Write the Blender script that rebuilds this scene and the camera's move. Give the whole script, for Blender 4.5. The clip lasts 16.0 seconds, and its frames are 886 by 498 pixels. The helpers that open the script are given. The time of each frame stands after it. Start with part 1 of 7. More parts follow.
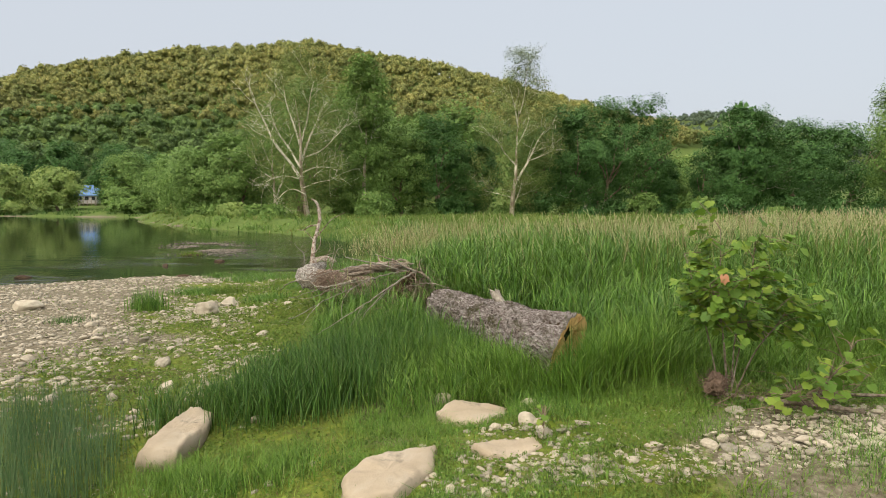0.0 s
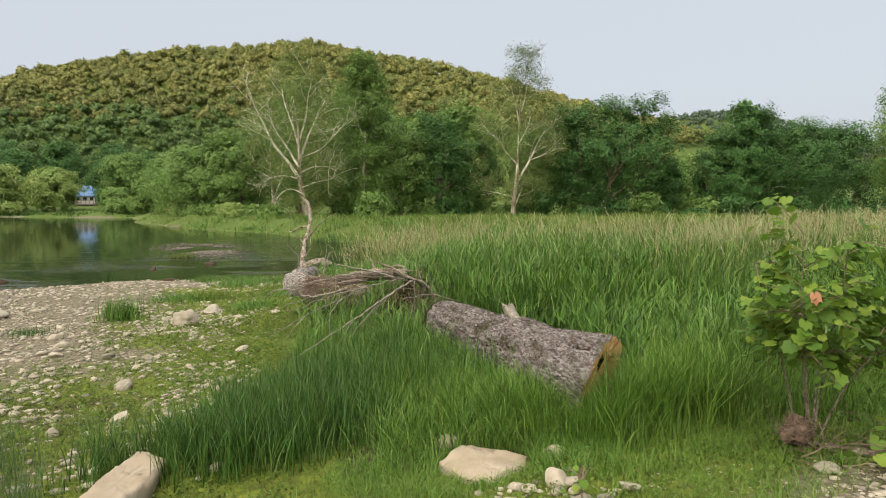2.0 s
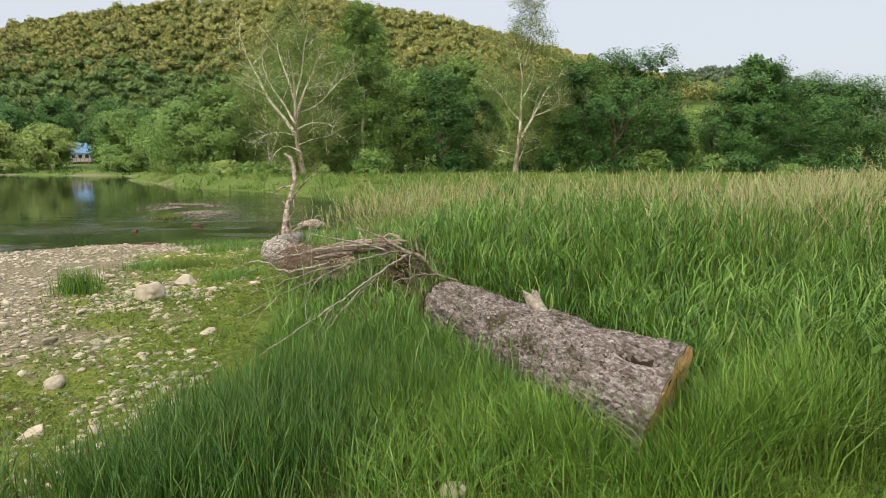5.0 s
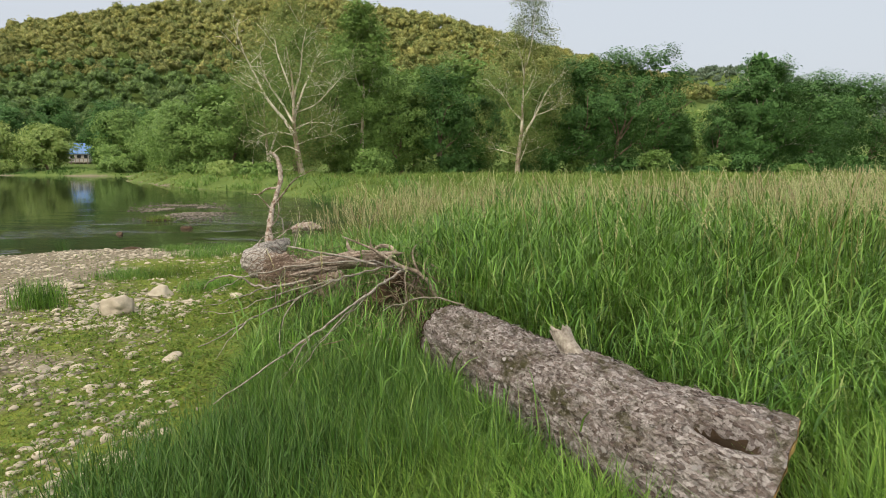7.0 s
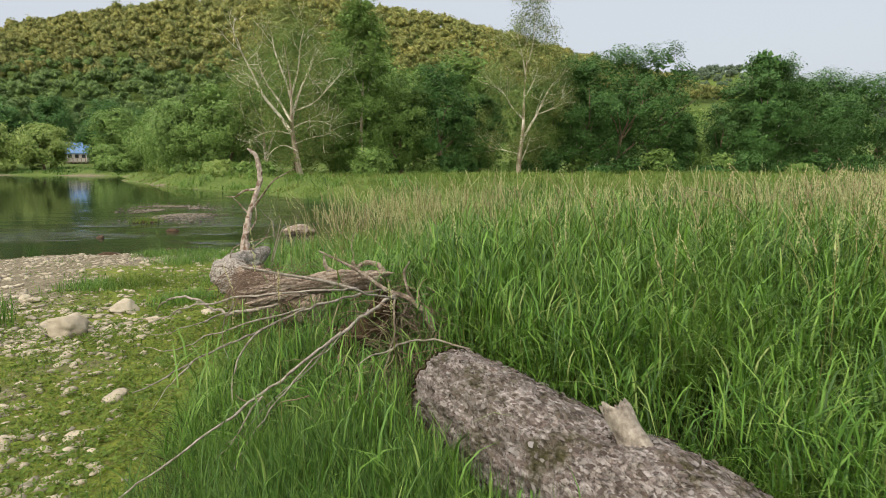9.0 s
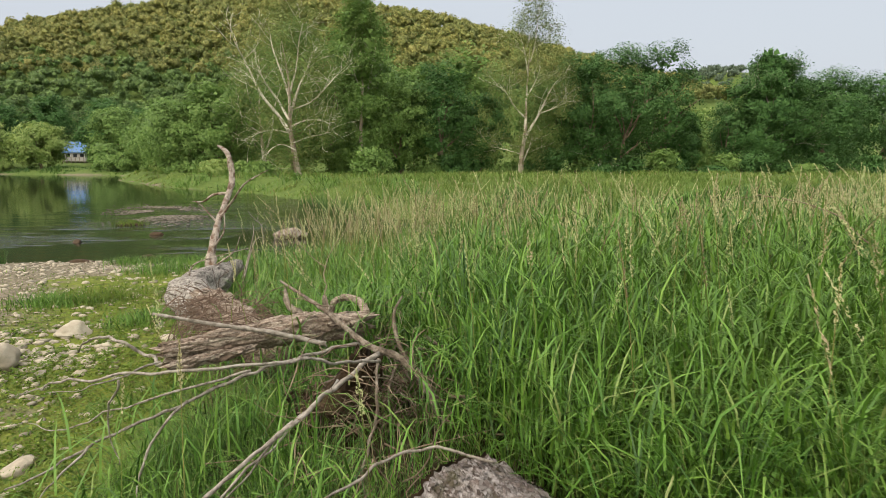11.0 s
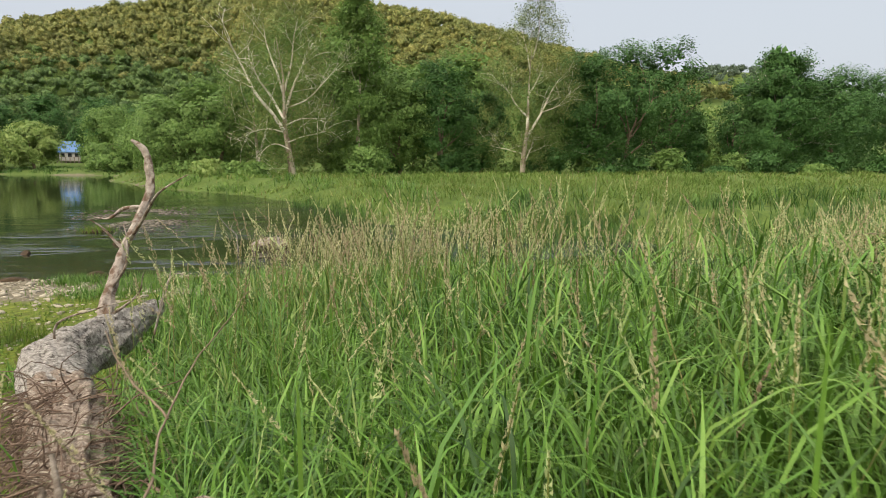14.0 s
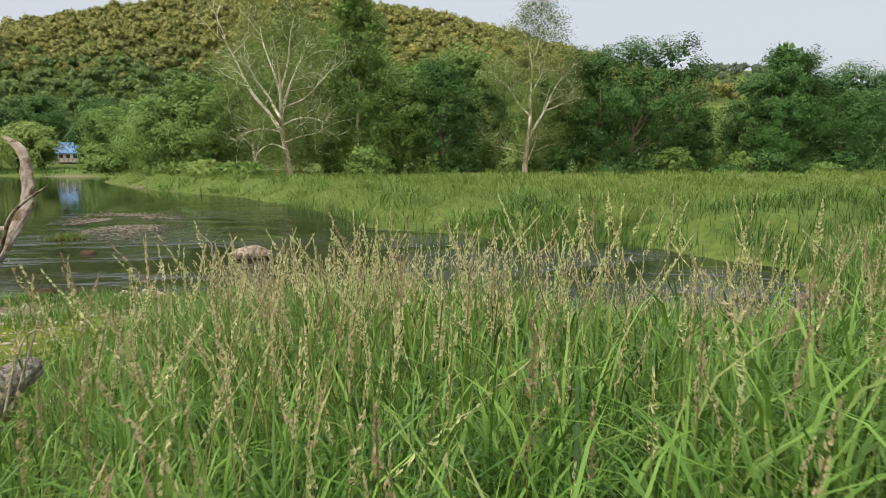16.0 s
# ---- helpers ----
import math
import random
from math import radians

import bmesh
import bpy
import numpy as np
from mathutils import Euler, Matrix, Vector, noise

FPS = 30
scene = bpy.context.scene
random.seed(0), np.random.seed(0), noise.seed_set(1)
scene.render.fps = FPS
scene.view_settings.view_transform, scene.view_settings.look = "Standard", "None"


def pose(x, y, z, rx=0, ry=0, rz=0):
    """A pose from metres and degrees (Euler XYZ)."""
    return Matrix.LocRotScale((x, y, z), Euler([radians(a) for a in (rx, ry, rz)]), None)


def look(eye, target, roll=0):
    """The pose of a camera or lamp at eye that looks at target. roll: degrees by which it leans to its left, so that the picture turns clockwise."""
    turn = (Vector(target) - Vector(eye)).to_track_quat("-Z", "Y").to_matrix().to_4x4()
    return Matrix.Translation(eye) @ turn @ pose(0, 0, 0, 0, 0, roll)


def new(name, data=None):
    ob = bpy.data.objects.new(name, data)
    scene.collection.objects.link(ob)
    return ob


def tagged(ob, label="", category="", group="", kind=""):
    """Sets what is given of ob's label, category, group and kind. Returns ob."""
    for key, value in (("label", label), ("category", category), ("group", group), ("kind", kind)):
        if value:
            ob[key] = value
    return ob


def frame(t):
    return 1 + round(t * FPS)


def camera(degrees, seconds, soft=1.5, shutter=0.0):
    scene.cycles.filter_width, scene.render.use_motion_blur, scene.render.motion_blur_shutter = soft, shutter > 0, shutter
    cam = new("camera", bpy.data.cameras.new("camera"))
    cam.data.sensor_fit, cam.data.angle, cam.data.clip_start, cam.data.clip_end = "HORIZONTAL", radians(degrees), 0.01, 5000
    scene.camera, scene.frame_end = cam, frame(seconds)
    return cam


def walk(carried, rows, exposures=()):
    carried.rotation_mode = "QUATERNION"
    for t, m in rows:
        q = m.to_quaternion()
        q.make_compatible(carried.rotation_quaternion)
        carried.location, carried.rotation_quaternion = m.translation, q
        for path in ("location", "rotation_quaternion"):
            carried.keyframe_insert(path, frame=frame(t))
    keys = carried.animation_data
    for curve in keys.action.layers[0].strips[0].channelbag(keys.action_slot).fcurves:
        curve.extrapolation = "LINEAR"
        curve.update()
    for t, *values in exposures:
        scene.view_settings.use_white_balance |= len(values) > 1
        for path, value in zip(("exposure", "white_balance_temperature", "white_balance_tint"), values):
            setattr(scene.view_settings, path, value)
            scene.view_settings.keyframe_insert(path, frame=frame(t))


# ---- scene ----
cam = camera(70.0, 16.0, 0.6, 0.25)
PATH = [
    (0, (-0.111, -0.607, 1.844), (0.003, 1.385, 1.711), 0.2),
    (0.5, (-0.096, -0.298, 1.84), (0.018, 1.694, 1.708), 0.2),
    (1, (-0.085, -0.001, 1.835), (0.029, 1.991, 1.702), 0.1),
    (1.5, (-0.076, 0.283, 1.832), (0.037, 2.275, 1.699), 0.1),
    (2, (-0.074, 0.555, 1.831), (0.039, 2.547, 1.698), 0.1),
    (2.5, (-0.071, 0.817, 1.83), (0.042, 2.809, 1.697), 0.1),
    (3, (-0.063, 1.071, 1.83), (0.049, 3.063, 1.69), 0.2),
    (3.5, (-0.053, 1.314, 1.827), (0.06, 3.299, 1.611), 0.2),
    (4, (-0.035, 1.556, 1.824), (0.077, 3.536, 1.56), 0.2),
    (6.5, (0.031, 2.88, 1.8), (0.14, 4.86, 1.537), 0.1),
    (7, (0.045, 3.162, 1.798), (0.153, 5.141, 1.535), 0.1),
    (7.5, (0.061, 3.457, 1.797), (0.168, 5.437, 1.534), 0.1),
    (8, (0.08, 3.753, 1.794), (0.187, 5.733, 1.531), 0.1),
    (8.5, (0.097, 4.051, 1.792), (0.204, 6.03, 1.528), 0.1),
    (9, (0.117, 4.356, 1.785), (0.224, 6.335, 1.521), 0.1),
    (11.5, (0.181, 6.072, 1.789), (0.286, 8.051, 1.524), 0.2),
    (12, (0.2, 6.443, 1.792), (0.307, 8.423, 1.528), 0.2),
    (12.5, (0.221, 6.829, 1.794), (0.326, 8.809, 1.53), 0.2),
    (13, (0.236, 7.218, 1.798), (0.342, 9.198, 1.534), 0.2),
    (13.5, (0.25, 7.608, 1.801), (0.356, 9.588, 1.536), 0.2),
    (14, (0.276, 7.999, 1.806), (0.382, 9.978, 1.541), 0.2),
    (14.5, (0.313, 8.393, 1.815), (0.418, 10.373, 1.551), 0.2),
    (15, (0.363, 8.792, 1.825), (0.466, 10.771, 1.56), 0.1),
    (15.5, (0.416, 9.183, 1.832), (0.518, 11.163, 1.567), 0.1),
    (16, (0.473, 9.574, 1.837), (0.573, 11.554, 1.571), 0.0),
]
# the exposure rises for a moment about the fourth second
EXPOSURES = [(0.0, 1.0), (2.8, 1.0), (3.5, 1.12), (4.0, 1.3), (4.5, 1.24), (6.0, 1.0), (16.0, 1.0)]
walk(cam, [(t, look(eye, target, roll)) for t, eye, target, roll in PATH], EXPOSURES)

# ---- light ----
SUN_AZ, SUN_EL = radians(222), radians(4.5)   # compass-like: angle from +y towards +x
world = bpy.data.worlds.new("world")
scene.world = world
world.use_nodes = True
wn = world.node_tree.nodes
wl = world.node_tree.links
wn.clear()
sky = wn.new("ShaderNodeTexSky")
sky.sky_type, sky.sun_disc = "NISHITA", False
sky.sun_elevation, sky.sun_rotation = SUN_EL, SUN_AZ
sky.air_density, sky.dust_density, sky.ozone_density = 1.0, 5.0, 1.0
haze = wn.new("ShaderNodeMix")
haze.data_type = "RGBA"
haze.inputs[0].default_value = 0.85
haze.inputs[7].default_value = (3.62, 3.88, 4.3, 1)
wl.new(sky.outputs[0], haze.inputs[6])
bgd = wn.new("ShaderNodeBackground")
bgd.inputs[1].default_value = 0.10
# the hazy evening sky brightens from the far side of the valley towards the sun's side and overhead, by a warm lobe
# added out of view to lift the foreground
way = wn.new("ShaderNodeTexCoord")
lobe = wn.new("ShaderNodeVectorMath")
lobe.operation = "DOT_PRODUCT"
lobe.inputs[1].default_value = (math.sin(SUN_AZ) * 0.64, math.cos(SUN_AZ) * 0.64, 0.77)
wl.new(way.outputs["Generated"], lobe.inputs[0])
glow = wn.new("ShaderNodeMapRange")
glow.interpolation_type = "SMOOTHSTEP"
glow.inputs[1].default_value, glow.inputs[3].default_value, glow.inputs[4].default_value = 0.3, 0.0, 1.0
wl.new(lobe.outputs["Value"], glow.inputs[0])
warm = wn.new("ShaderNodeVectorMath")
warm.operation = "MULTIPLY_ADD"
warm.inputs[1].default_value = (20.0, 18.2, 14.8)
wl.new(glow.outputs[0], warm.inputs[0])
wl.new(haze.outputs[2], warm.inputs[2])
wl.new(warm.outputs[0], bgd.inputs[0])
wout = wn.new("ShaderNodeOutputWorld")
wl.new(bgd.outputs[0], wout.inputs[0])
sun_data = bpy.data.lights.new("sun", "SUN")
sun_data.energy, sun_data.angle, sun_data.color = 1.1, radians(1.0), (1.0, 0.82, 0.56)
sun = new("sun", sun_data)
to_sun = Vector((math.sin(SUN_AZ) * math.cos(SUN_EL), math.cos(SUN_AZ) * math.cos(SUN_EL), math.sin(SUN_EL)))
sun.matrix_world = look(to_sun * 50, (0, 0, 0))

# ---- small tools ----
rng = np.random.default_rng(11)


def smooth(a, b, v):
    t = np.clip((np.asarray(v, float) - a) / (b - a), 0, 1)
    return t * t * (3 - 2 * t)


def lattice(i, j, k, seed):
    n = (i * 374761393 + j * 668265263 + k * 2147483647 + seed * 1274126177) & 0xFFFFFFFF
    n = ((n ^ (n >> 13)) * 1274126177) & 0xFFFFFFFF
    return ((n ^ (n >> 16)) & 0xFFFF) / 32767.5 - 1.0


def vnoise(x, y, z=0.0, seed=0):
    """Value noise in -1..1 over arrays."""
    x, y, z = np.broadcast_arrays(np.asarray(x, float), np.asarray(y, float), np.asarray(z, float))
    i, j, k = (np.floor(v).astype(np.int64) for v in (x, y, z))
    u, v, w = x - i, y - j, z - k
    u, v, w = (t * t * (3 - 2 * t) for t in (u, v, w))
    out = 0
    for a in (0, 1):
        for b in (0, 1):
            for c in (0, 1):
                out = out + lattice(i + a, j + b, k + c, seed) * np.where(a, u, 1 - u) * np.where(b, v, 1 - v) * np.where(c, w, 1 - w)
    return out


def fbm(x, y, z=0.0, seed=0, octaves=4):
    x, y, z = (np.asarray(v, float) for v in (x, y, z))
    return sum(vnoise(x * 2 ** o, y * 2 ** o, z * 2 ** o, seed + o) * 0.5 ** o for o in range(octaves))


def mesh_of(name, verts, faces, mat, flat=False):
    """A mesh from arrays: vertices (n, 3) and a list of face arrays, each (m, 3) or (m, 4)."""
    me = bpy.data.meshes.new(name)
    verts = np.asarray(verts, np.float32).reshape(-1, 3)
    faces = [np.asarray(f, np.int32) for f in faces if len(f)]
    loops = np.concatenate([f.ravel() for f in faces])
    sizes = np.concatenate([np.full(len(f), f.shape[1], np.int32) for f in faces])
    me.vertices.add(len(verts))
    me.vertices.foreach_set("co", verts.ravel())
    me.loops.add(len(loops))
    me.loops.foreach_set("vertex_index", loops)
    me.polygons.add(len(sizes))
    me.polygons.foreach_set("loop_start", np.concatenate([[0], np.cumsum(sizes)[:-1]]).astype(np.int32))
    me.polygons.foreach_set("use_smooth", np.full(len(sizes), not flat))
    me.update(calc_edges=True)
    me.materials.append(mat)
    return me


def thing(name, label, category, place=(0, 0, 0), group="", kind=""):
    ob = new(name)
    ob.location = place
    ob.empty_display_size = 0.1
    return tagged(ob, label, category, group, kind)


def part(name, data, parent=None, label="", place=None):
    ob = new(name, data)
    if parent is not None:
        ob.parent = parent
        if place is None:
            base = parent.location if parent.parent is None else parent.parent.location + parent.location
            ob.location = -base
        else:
            ob.location = place
    elif place is not None:
        ob.location = place
    return tagged(ob, label)


def merge(pieces):
    """Joins (verts, [faces]) pieces into one."""
    vs, quads, tris, n = [], [], [], 0
    for v, fs in pieces:
        v = np.asarray(v, float).reshape(-1, 3)
        for f in fs:
            f = np.asarray(f)
            if len(f):
                (quads if f.shape[1] == 4 else tris).append(f + n)
        vs.append(v)
        n += len(v)
    out = []
    if quads:
        out.append(np.concatenate(quads))
    if tris:
        out.append(np.concatenate(tris))
    return np.concatenate(vs), out


def spline(points, n):
    """n points on a smooth curve through the given ones."""
    p = np.asarray(points, float)
    if len(p) == 2:
        return p[0] + (p[1] - p[0]) * np.linspace(0, 1, n)[:, None]
    q = np.vstack([2 * p[0] - p[1], p, 2 * p[-1] - p[-2]])
    out = []
    for s in np.linspace(0, len(p) - 1 - 1e-6, n):
        i = int(s)
        t = s - i
        a, b, c, d = q[i:i + 4]
        out.append(0.5 * (2 * b + (c - a) * t + (2 * a - 5 * b + 4 * c - d) * t * t + (3 * b - a - 3 * c + d) * t ** 3))
    return np.array(out)


def tube(points, radii, sides=8, rough=0.0, seed=0, caps=True, groove=0.0):
    """A round limb along points; rough: uneven surface as a share of the radius."""
    p = np.asarray(points, float)
    r = np.interp(np.linspace(0, 1, len(p)), np.linspace(0, 1, len(radii)), radii)
    d = np.gradient(p, axis=0)
    d /= np.linalg.norm(d, axis=1)[:, None] + 1e-9
    up = np.array([0.31, 0.17, 0.94]) if abs(d[0][2]) < 0.9 else np.array([1.0, 0.1, 0.0])
    a = np.cross(d, up)
    a /= np.linalg.norm(a, axis=1)[:, None] + 1e-9
    b = np.cross(d, a)
    th = np.linspace(0, 2 * np.pi, sides, endpoint=False)
    rr = np.repeat(r[:, None], sides, 1)
    if rough:
        along = np.concatenate([[0], np.cumsum(np.linalg.norm(np.diff(p, axis=0), axis=1))])
        f = 1.0 / (r.mean() + 1e-6)
        rr = rr * (1 + rough * fbm(np.cos(th)[None] * 1.6 + 9, np.sin(th)[None] * 1.6, along[:, None] * f * 0.45, seed, 3))
        if groove:
            w = 0.25 * vnoise(np.cos(th)[None] * 2, np.sin(th)[None] * 2, along[:, None] * f * 0.8, seed + 8)
            ridge = fbm(np.cos(th[None] + w) * 6.5, np.sin(th[None] + w) * 6.5, along[:, None] * f * 0.3, seed + 5, 3)
            rr = rr * (1 + groove * np.round(ridge * 3) / 3 - groove * 1.4 * np.clip(0.18 - np.abs(ridge), 0, 1) / 0.18)
    v = p[:, None] + (a[:, None] * np.cos(th)[None, :, None] + b[:, None] * np.sin(th)[None, :, None]) * rr[:, :, None]
    n = len(p)
    i, j = np.meshgrid(np.arange(n - 1), np.arange(sides), indexing="ij")
    k = (j + 1) % sides
    q = np.stack([i * sides + j, i * sides + k, (i + 1) * sides + k, (i + 1) * sides + j], -1).reshape(-1, 4)
    v = v.reshape(-1, 3)
    if not caps:
        return v, [q]
    v = np.vstack([v, p[0], p[-1]])
    j = np.arange(sides)
    k = (j + 1) % sides
    t = np.vstack([np.stack([k, j, np.full(sides, n * sides)], 1), np.stack([(n - 1) * sides + j, (n - 1) * sides + k, np.full(sides, n * sides + 1)], 1)])
    return v, [q, t]


def ico(sub):
    bm = bmesh.new()
    bmesh.ops.create_icosphere(bm, subdivisions=sub, radius=1.0)
    bm.verts.ensure_lookup_table()
    v = np.array([x.co[:] for x in bm.verts])
    f = np.array([[x.index for x in g.verts] for g in bm.faces])
    bm.free()
    return v, f


ICO = {s: ico(s) for s in (1, 2, 3, 4)}


def rock(size, seed, sub=3, cuts=9, keep=0.72, grain=0.05):
    """A stone: a ball cut flat by random planes, worn and uneven."""
    g = np.random.default_rng(seed)
    v, f = ICO[sub]
    v = v.copy()
    for _ in range(cuts):
        n = g.normal(size=3)
        n /= np.linalg.norm(n)
        d = g.uniform(keep - 0.1, keep + 0.22)
        over = np.clip(v @ n - d, 0, None)
        v -= over[:, None] * n * 0.93
    v *= (1 + grain * fbm(v[:, 0] * 2.3 + seed, v[:, 1] * 2.3, v[:, 2] * 2.3, seed, 4))[:, None]
    v = v - (v.max(0) + v.min(0)) / 2
    v = v / (v.max(0) - v.min(0)) * np.asarray(size)
    return v, [f]


def blades(x, y, z, h, w, seg=3, bend=0.5, droop=0.0, wind=None, g=rng):
    """Grass leaves as tapered, bent strips."""
    n = len(x)
    az = g.uniform(0, 2 * np.pi, n)
    d = np.stack([np.cos(az), np.sin(az)], 1)
    if wind is not None:
        d = d + np.asarray(wind)
        d /= np.linalg.norm(d, axis=1)[:, None]
    bd = np.abs(g.normal(bend, bend * 0.45, n))
    dr = np.abs(g.normal(droop, droop * 0.5 + 1e-6, n))
    tw = g.uniform(-0.8, 0.8, n)
    s = np.stack([-d[:, 1] * np.cos(tw) + d[:, 0] * np.sin(tw), d[:, 0] * np.cos(tw) + d[:, 1] * np.sin(tw)], 1)
    rows = []
    for j in range(seg + 1):
        t = j / seg
        ww = w * (0.75 + 0.5 * t - 1.2 * t * t)
        out = h * (bd * t ** 1.8)
        zz = z + h * (t - 0.25 * bd * t ** 2 - dr * t ** 3.5) - 0.02
        for sgn in (-0.5, 0.5) if j < seg else (0.0,):
            rows.append(np.stack([x + d[:, 0] * out + s[:, 0] * ww * sgn, y + d[:, 1] * out + s[:, 1] * ww * sgn, zz], 1))
    v = np.stack(rows, 1)
    k = seg * 2 + 1
    base = (np.arange(n) * k)[:, None]
    q = np.concatenate([base + np.array([[2 * j, 2 * j + 1, 2 * j + 3, 2 * j + 2]]) for j in range(seg - 1)], 0)
    tip = base + np.array([[2 * seg - 2, 2 * seg - 1, 2 * seg]])
    return v.reshape(-1, 3), [q, tip]


def flakes(c, nrm, size, g=rng, aspect=0.62, jitter=0.7):
    """Leaves: pointed quads at c, facing about nrm."""
    n = len(c)
    nn = nrm + g.normal(size=(n, 3)) * jitter
    nn /= np.linalg.norm(nn, axis=1)[:, None] + 1e-9
    t = np.cross(nn, g.normal(size=(n, 3)))
    t /= np.linalg.norm(t, axis=1)[:, None] + 1e-9
    b = np.cross(nn, t)
    s = np.asarray(size).reshape(-1, 1) * np.ones((n, 1))
    v = np.stack([c - t * s * 0.5, c - b * s * aspect * 0.5 + nn * s * 0.08, c + t * s * 0.5, c + b * s * aspect * 0.5 + nn * s * 0.08], 1)
    return v.reshape(-1, 3), [(np.arange(n) * 4)[:, None] + np.arange(4)[None]]


def slivers(c, nrm, size, g=rng, jitter=0.4):
    """Far leaf sprays: three-cornered, facing about nrm."""
    n = len(c)
    nn = nrm + g.normal(size=(n, 3)) * jitter
    nn /= np.linalg.norm(nn, axis=1)[:, None] + 1e-9
    t = np.cross(nn, g.normal(size=(n, 3)))
    t /= np.linalg.norm(t, axis=1)[:, None] + 1e-9
    b = np.cross(nn, t)
    s = np.asarray(size).reshape(-1, 1) * np.ones((n, 1)) * 0.62
    v = np.stack([c + t * s, c - t * s * 0.5 + b * s * 0.87, c - t * s * 0.5 - b * s * 0.87], 1)
    return v.reshape(-1, 3), [(np.arange(n) * 3)[:, None] + np.arange(3)[None]]


# ---- materials ----
def nodes_of(name):
    m = bpy.data.materials.new(name)
    m.use_nodes = True
    nt = m.node_tree
    return m, nt, nt.nodes["Principled BSDF"]


def noise_node(nt, scale, detail=5.0, rough=0.6, stretch=None, distortion=0.0, kind="Object"):
    co = nt.nodes.new("ShaderNodeTexCoord")
    no = nt.nodes.new("ShaderNodeTexNoise")
    no.inputs["Scale"].default_value, no.inputs["Detail"].default_value = scale, detail
    no.inputs["Roughness"].default_value, no.inputs["Distortion"].default_value = rough, distortion
    if stretch:
        mp = nt.nodes.new("ShaderNodeMapping")
        mp.inputs["Scale"].default_value = stretch
        nt.links.new(co.outputs[kind], mp.inputs[0])
        nt.links.new(mp.outputs[0], no.inputs["Vector"])
    else:
        nt.links.new(co.outputs[kind], no.inputs["Vector"])
    return no.outputs["Fac"]


def ramp_node(nt, fac, stops):
    r = nt.nodes.new("ShaderNodeValToRGB")
    e = r.color_ramp.elements
    while len(e) < len(stops):
        e.new(0.5)
    for el, (p, c) in zip(e, stops):
        el.position, el.color = p, (*c, 1)
    nt.links.new(fac, r.inputs[0])
    return r.outputs[0]


def mix_node(nt, a, b, fac, mode="MIX"):
    m = nt.nodes.new("ShaderNodeMix")
    m.data_type, m.blend_type = "RGBA", mode
    for sock, val in ((m.inputs[0], fac), (m.inputs[6], a), (m.inputs[7], b)):
        if isinstance(val, bpy.types.NodeSocket):
            nt.links.new(val, sock)
        elif isinstance(val, tuple):
            sock.default_value = (*val, 1)
        else:
            sock.default_value = val
    return m.outputs[2]


def bump_node(nt, bsdf, height, strength, distance):
    b = nt.nodes.new("ShaderNodeBump")
    b.inputs["Strength"].default_value, b.inputs["Distance"].default_value = strength, distance
    nt.links.new(height, b.inputs["Height"])
    nt.links.new(b.outputs[0], bsdf.inputs["Normal"])


def leafy(name, stops, translucent=0.35, rough=0.55, patch=0.0, patch_colour=(0.1, 0.1, 0.03), patch_scale=0.5, spec=0.25, single=False, mottle=0.0):
    """Leaves and grass: each leaf its own tint, with larger patches, and light passing through."""
    m, nt, bsdf = nodes_of(name)
    geo = nt.nodes.new("ShaderNodeNewGeometry")
    info = nt.nodes.new("ShaderNodeObjectInfo")
    col = ramp_node(nt, info.outputs["Random"] if single else geo.outputs["Random Per Island"], stops)
    if patch:
        f = noise_node(nt, patch_scale, 3.0)
        mr = nt.nodes.new("ShaderNodeMapRange")
        mr.inputs[1].default_value, mr.inputs[2].default_value, mr.inputs[4].default_value = 0.42, 0.66, patch
        nt.links.new(f, mr.inputs[0])
        col = mix_node(nt, col, patch_colour, mr.outputs[0])
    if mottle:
        # leafy crown texture: one noise sets fine dark hollows, paler bumps and relief
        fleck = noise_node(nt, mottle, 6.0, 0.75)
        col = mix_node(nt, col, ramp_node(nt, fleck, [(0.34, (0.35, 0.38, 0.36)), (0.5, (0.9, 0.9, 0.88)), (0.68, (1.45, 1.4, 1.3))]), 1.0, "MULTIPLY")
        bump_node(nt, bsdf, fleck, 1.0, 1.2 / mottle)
    nt.links.new(col, bsdf.inputs["Base Color"])
    bsdf.inputs["Roughness"].default_value = rough
    bsdf.inputs["Specular IOR Level"].default_value = spec
    tr = nt.nodes.new("ShaderNodeBsdfTranslucent")
    nt.links.new(col, tr.inputs[0])
    mx = nt.nodes.new("ShaderNodeMixShader")
    mx.inputs[0].default_value = translucent
    out = nt.nodes["Material Output"]
    nt.links.new(bsdf.outputs[0], mx.inputs[1])
    nt.links.new(tr.outputs[0], mx.inputs[2])
    nt.links.new(mx.outputs[0], out.inputs[0])
    return m


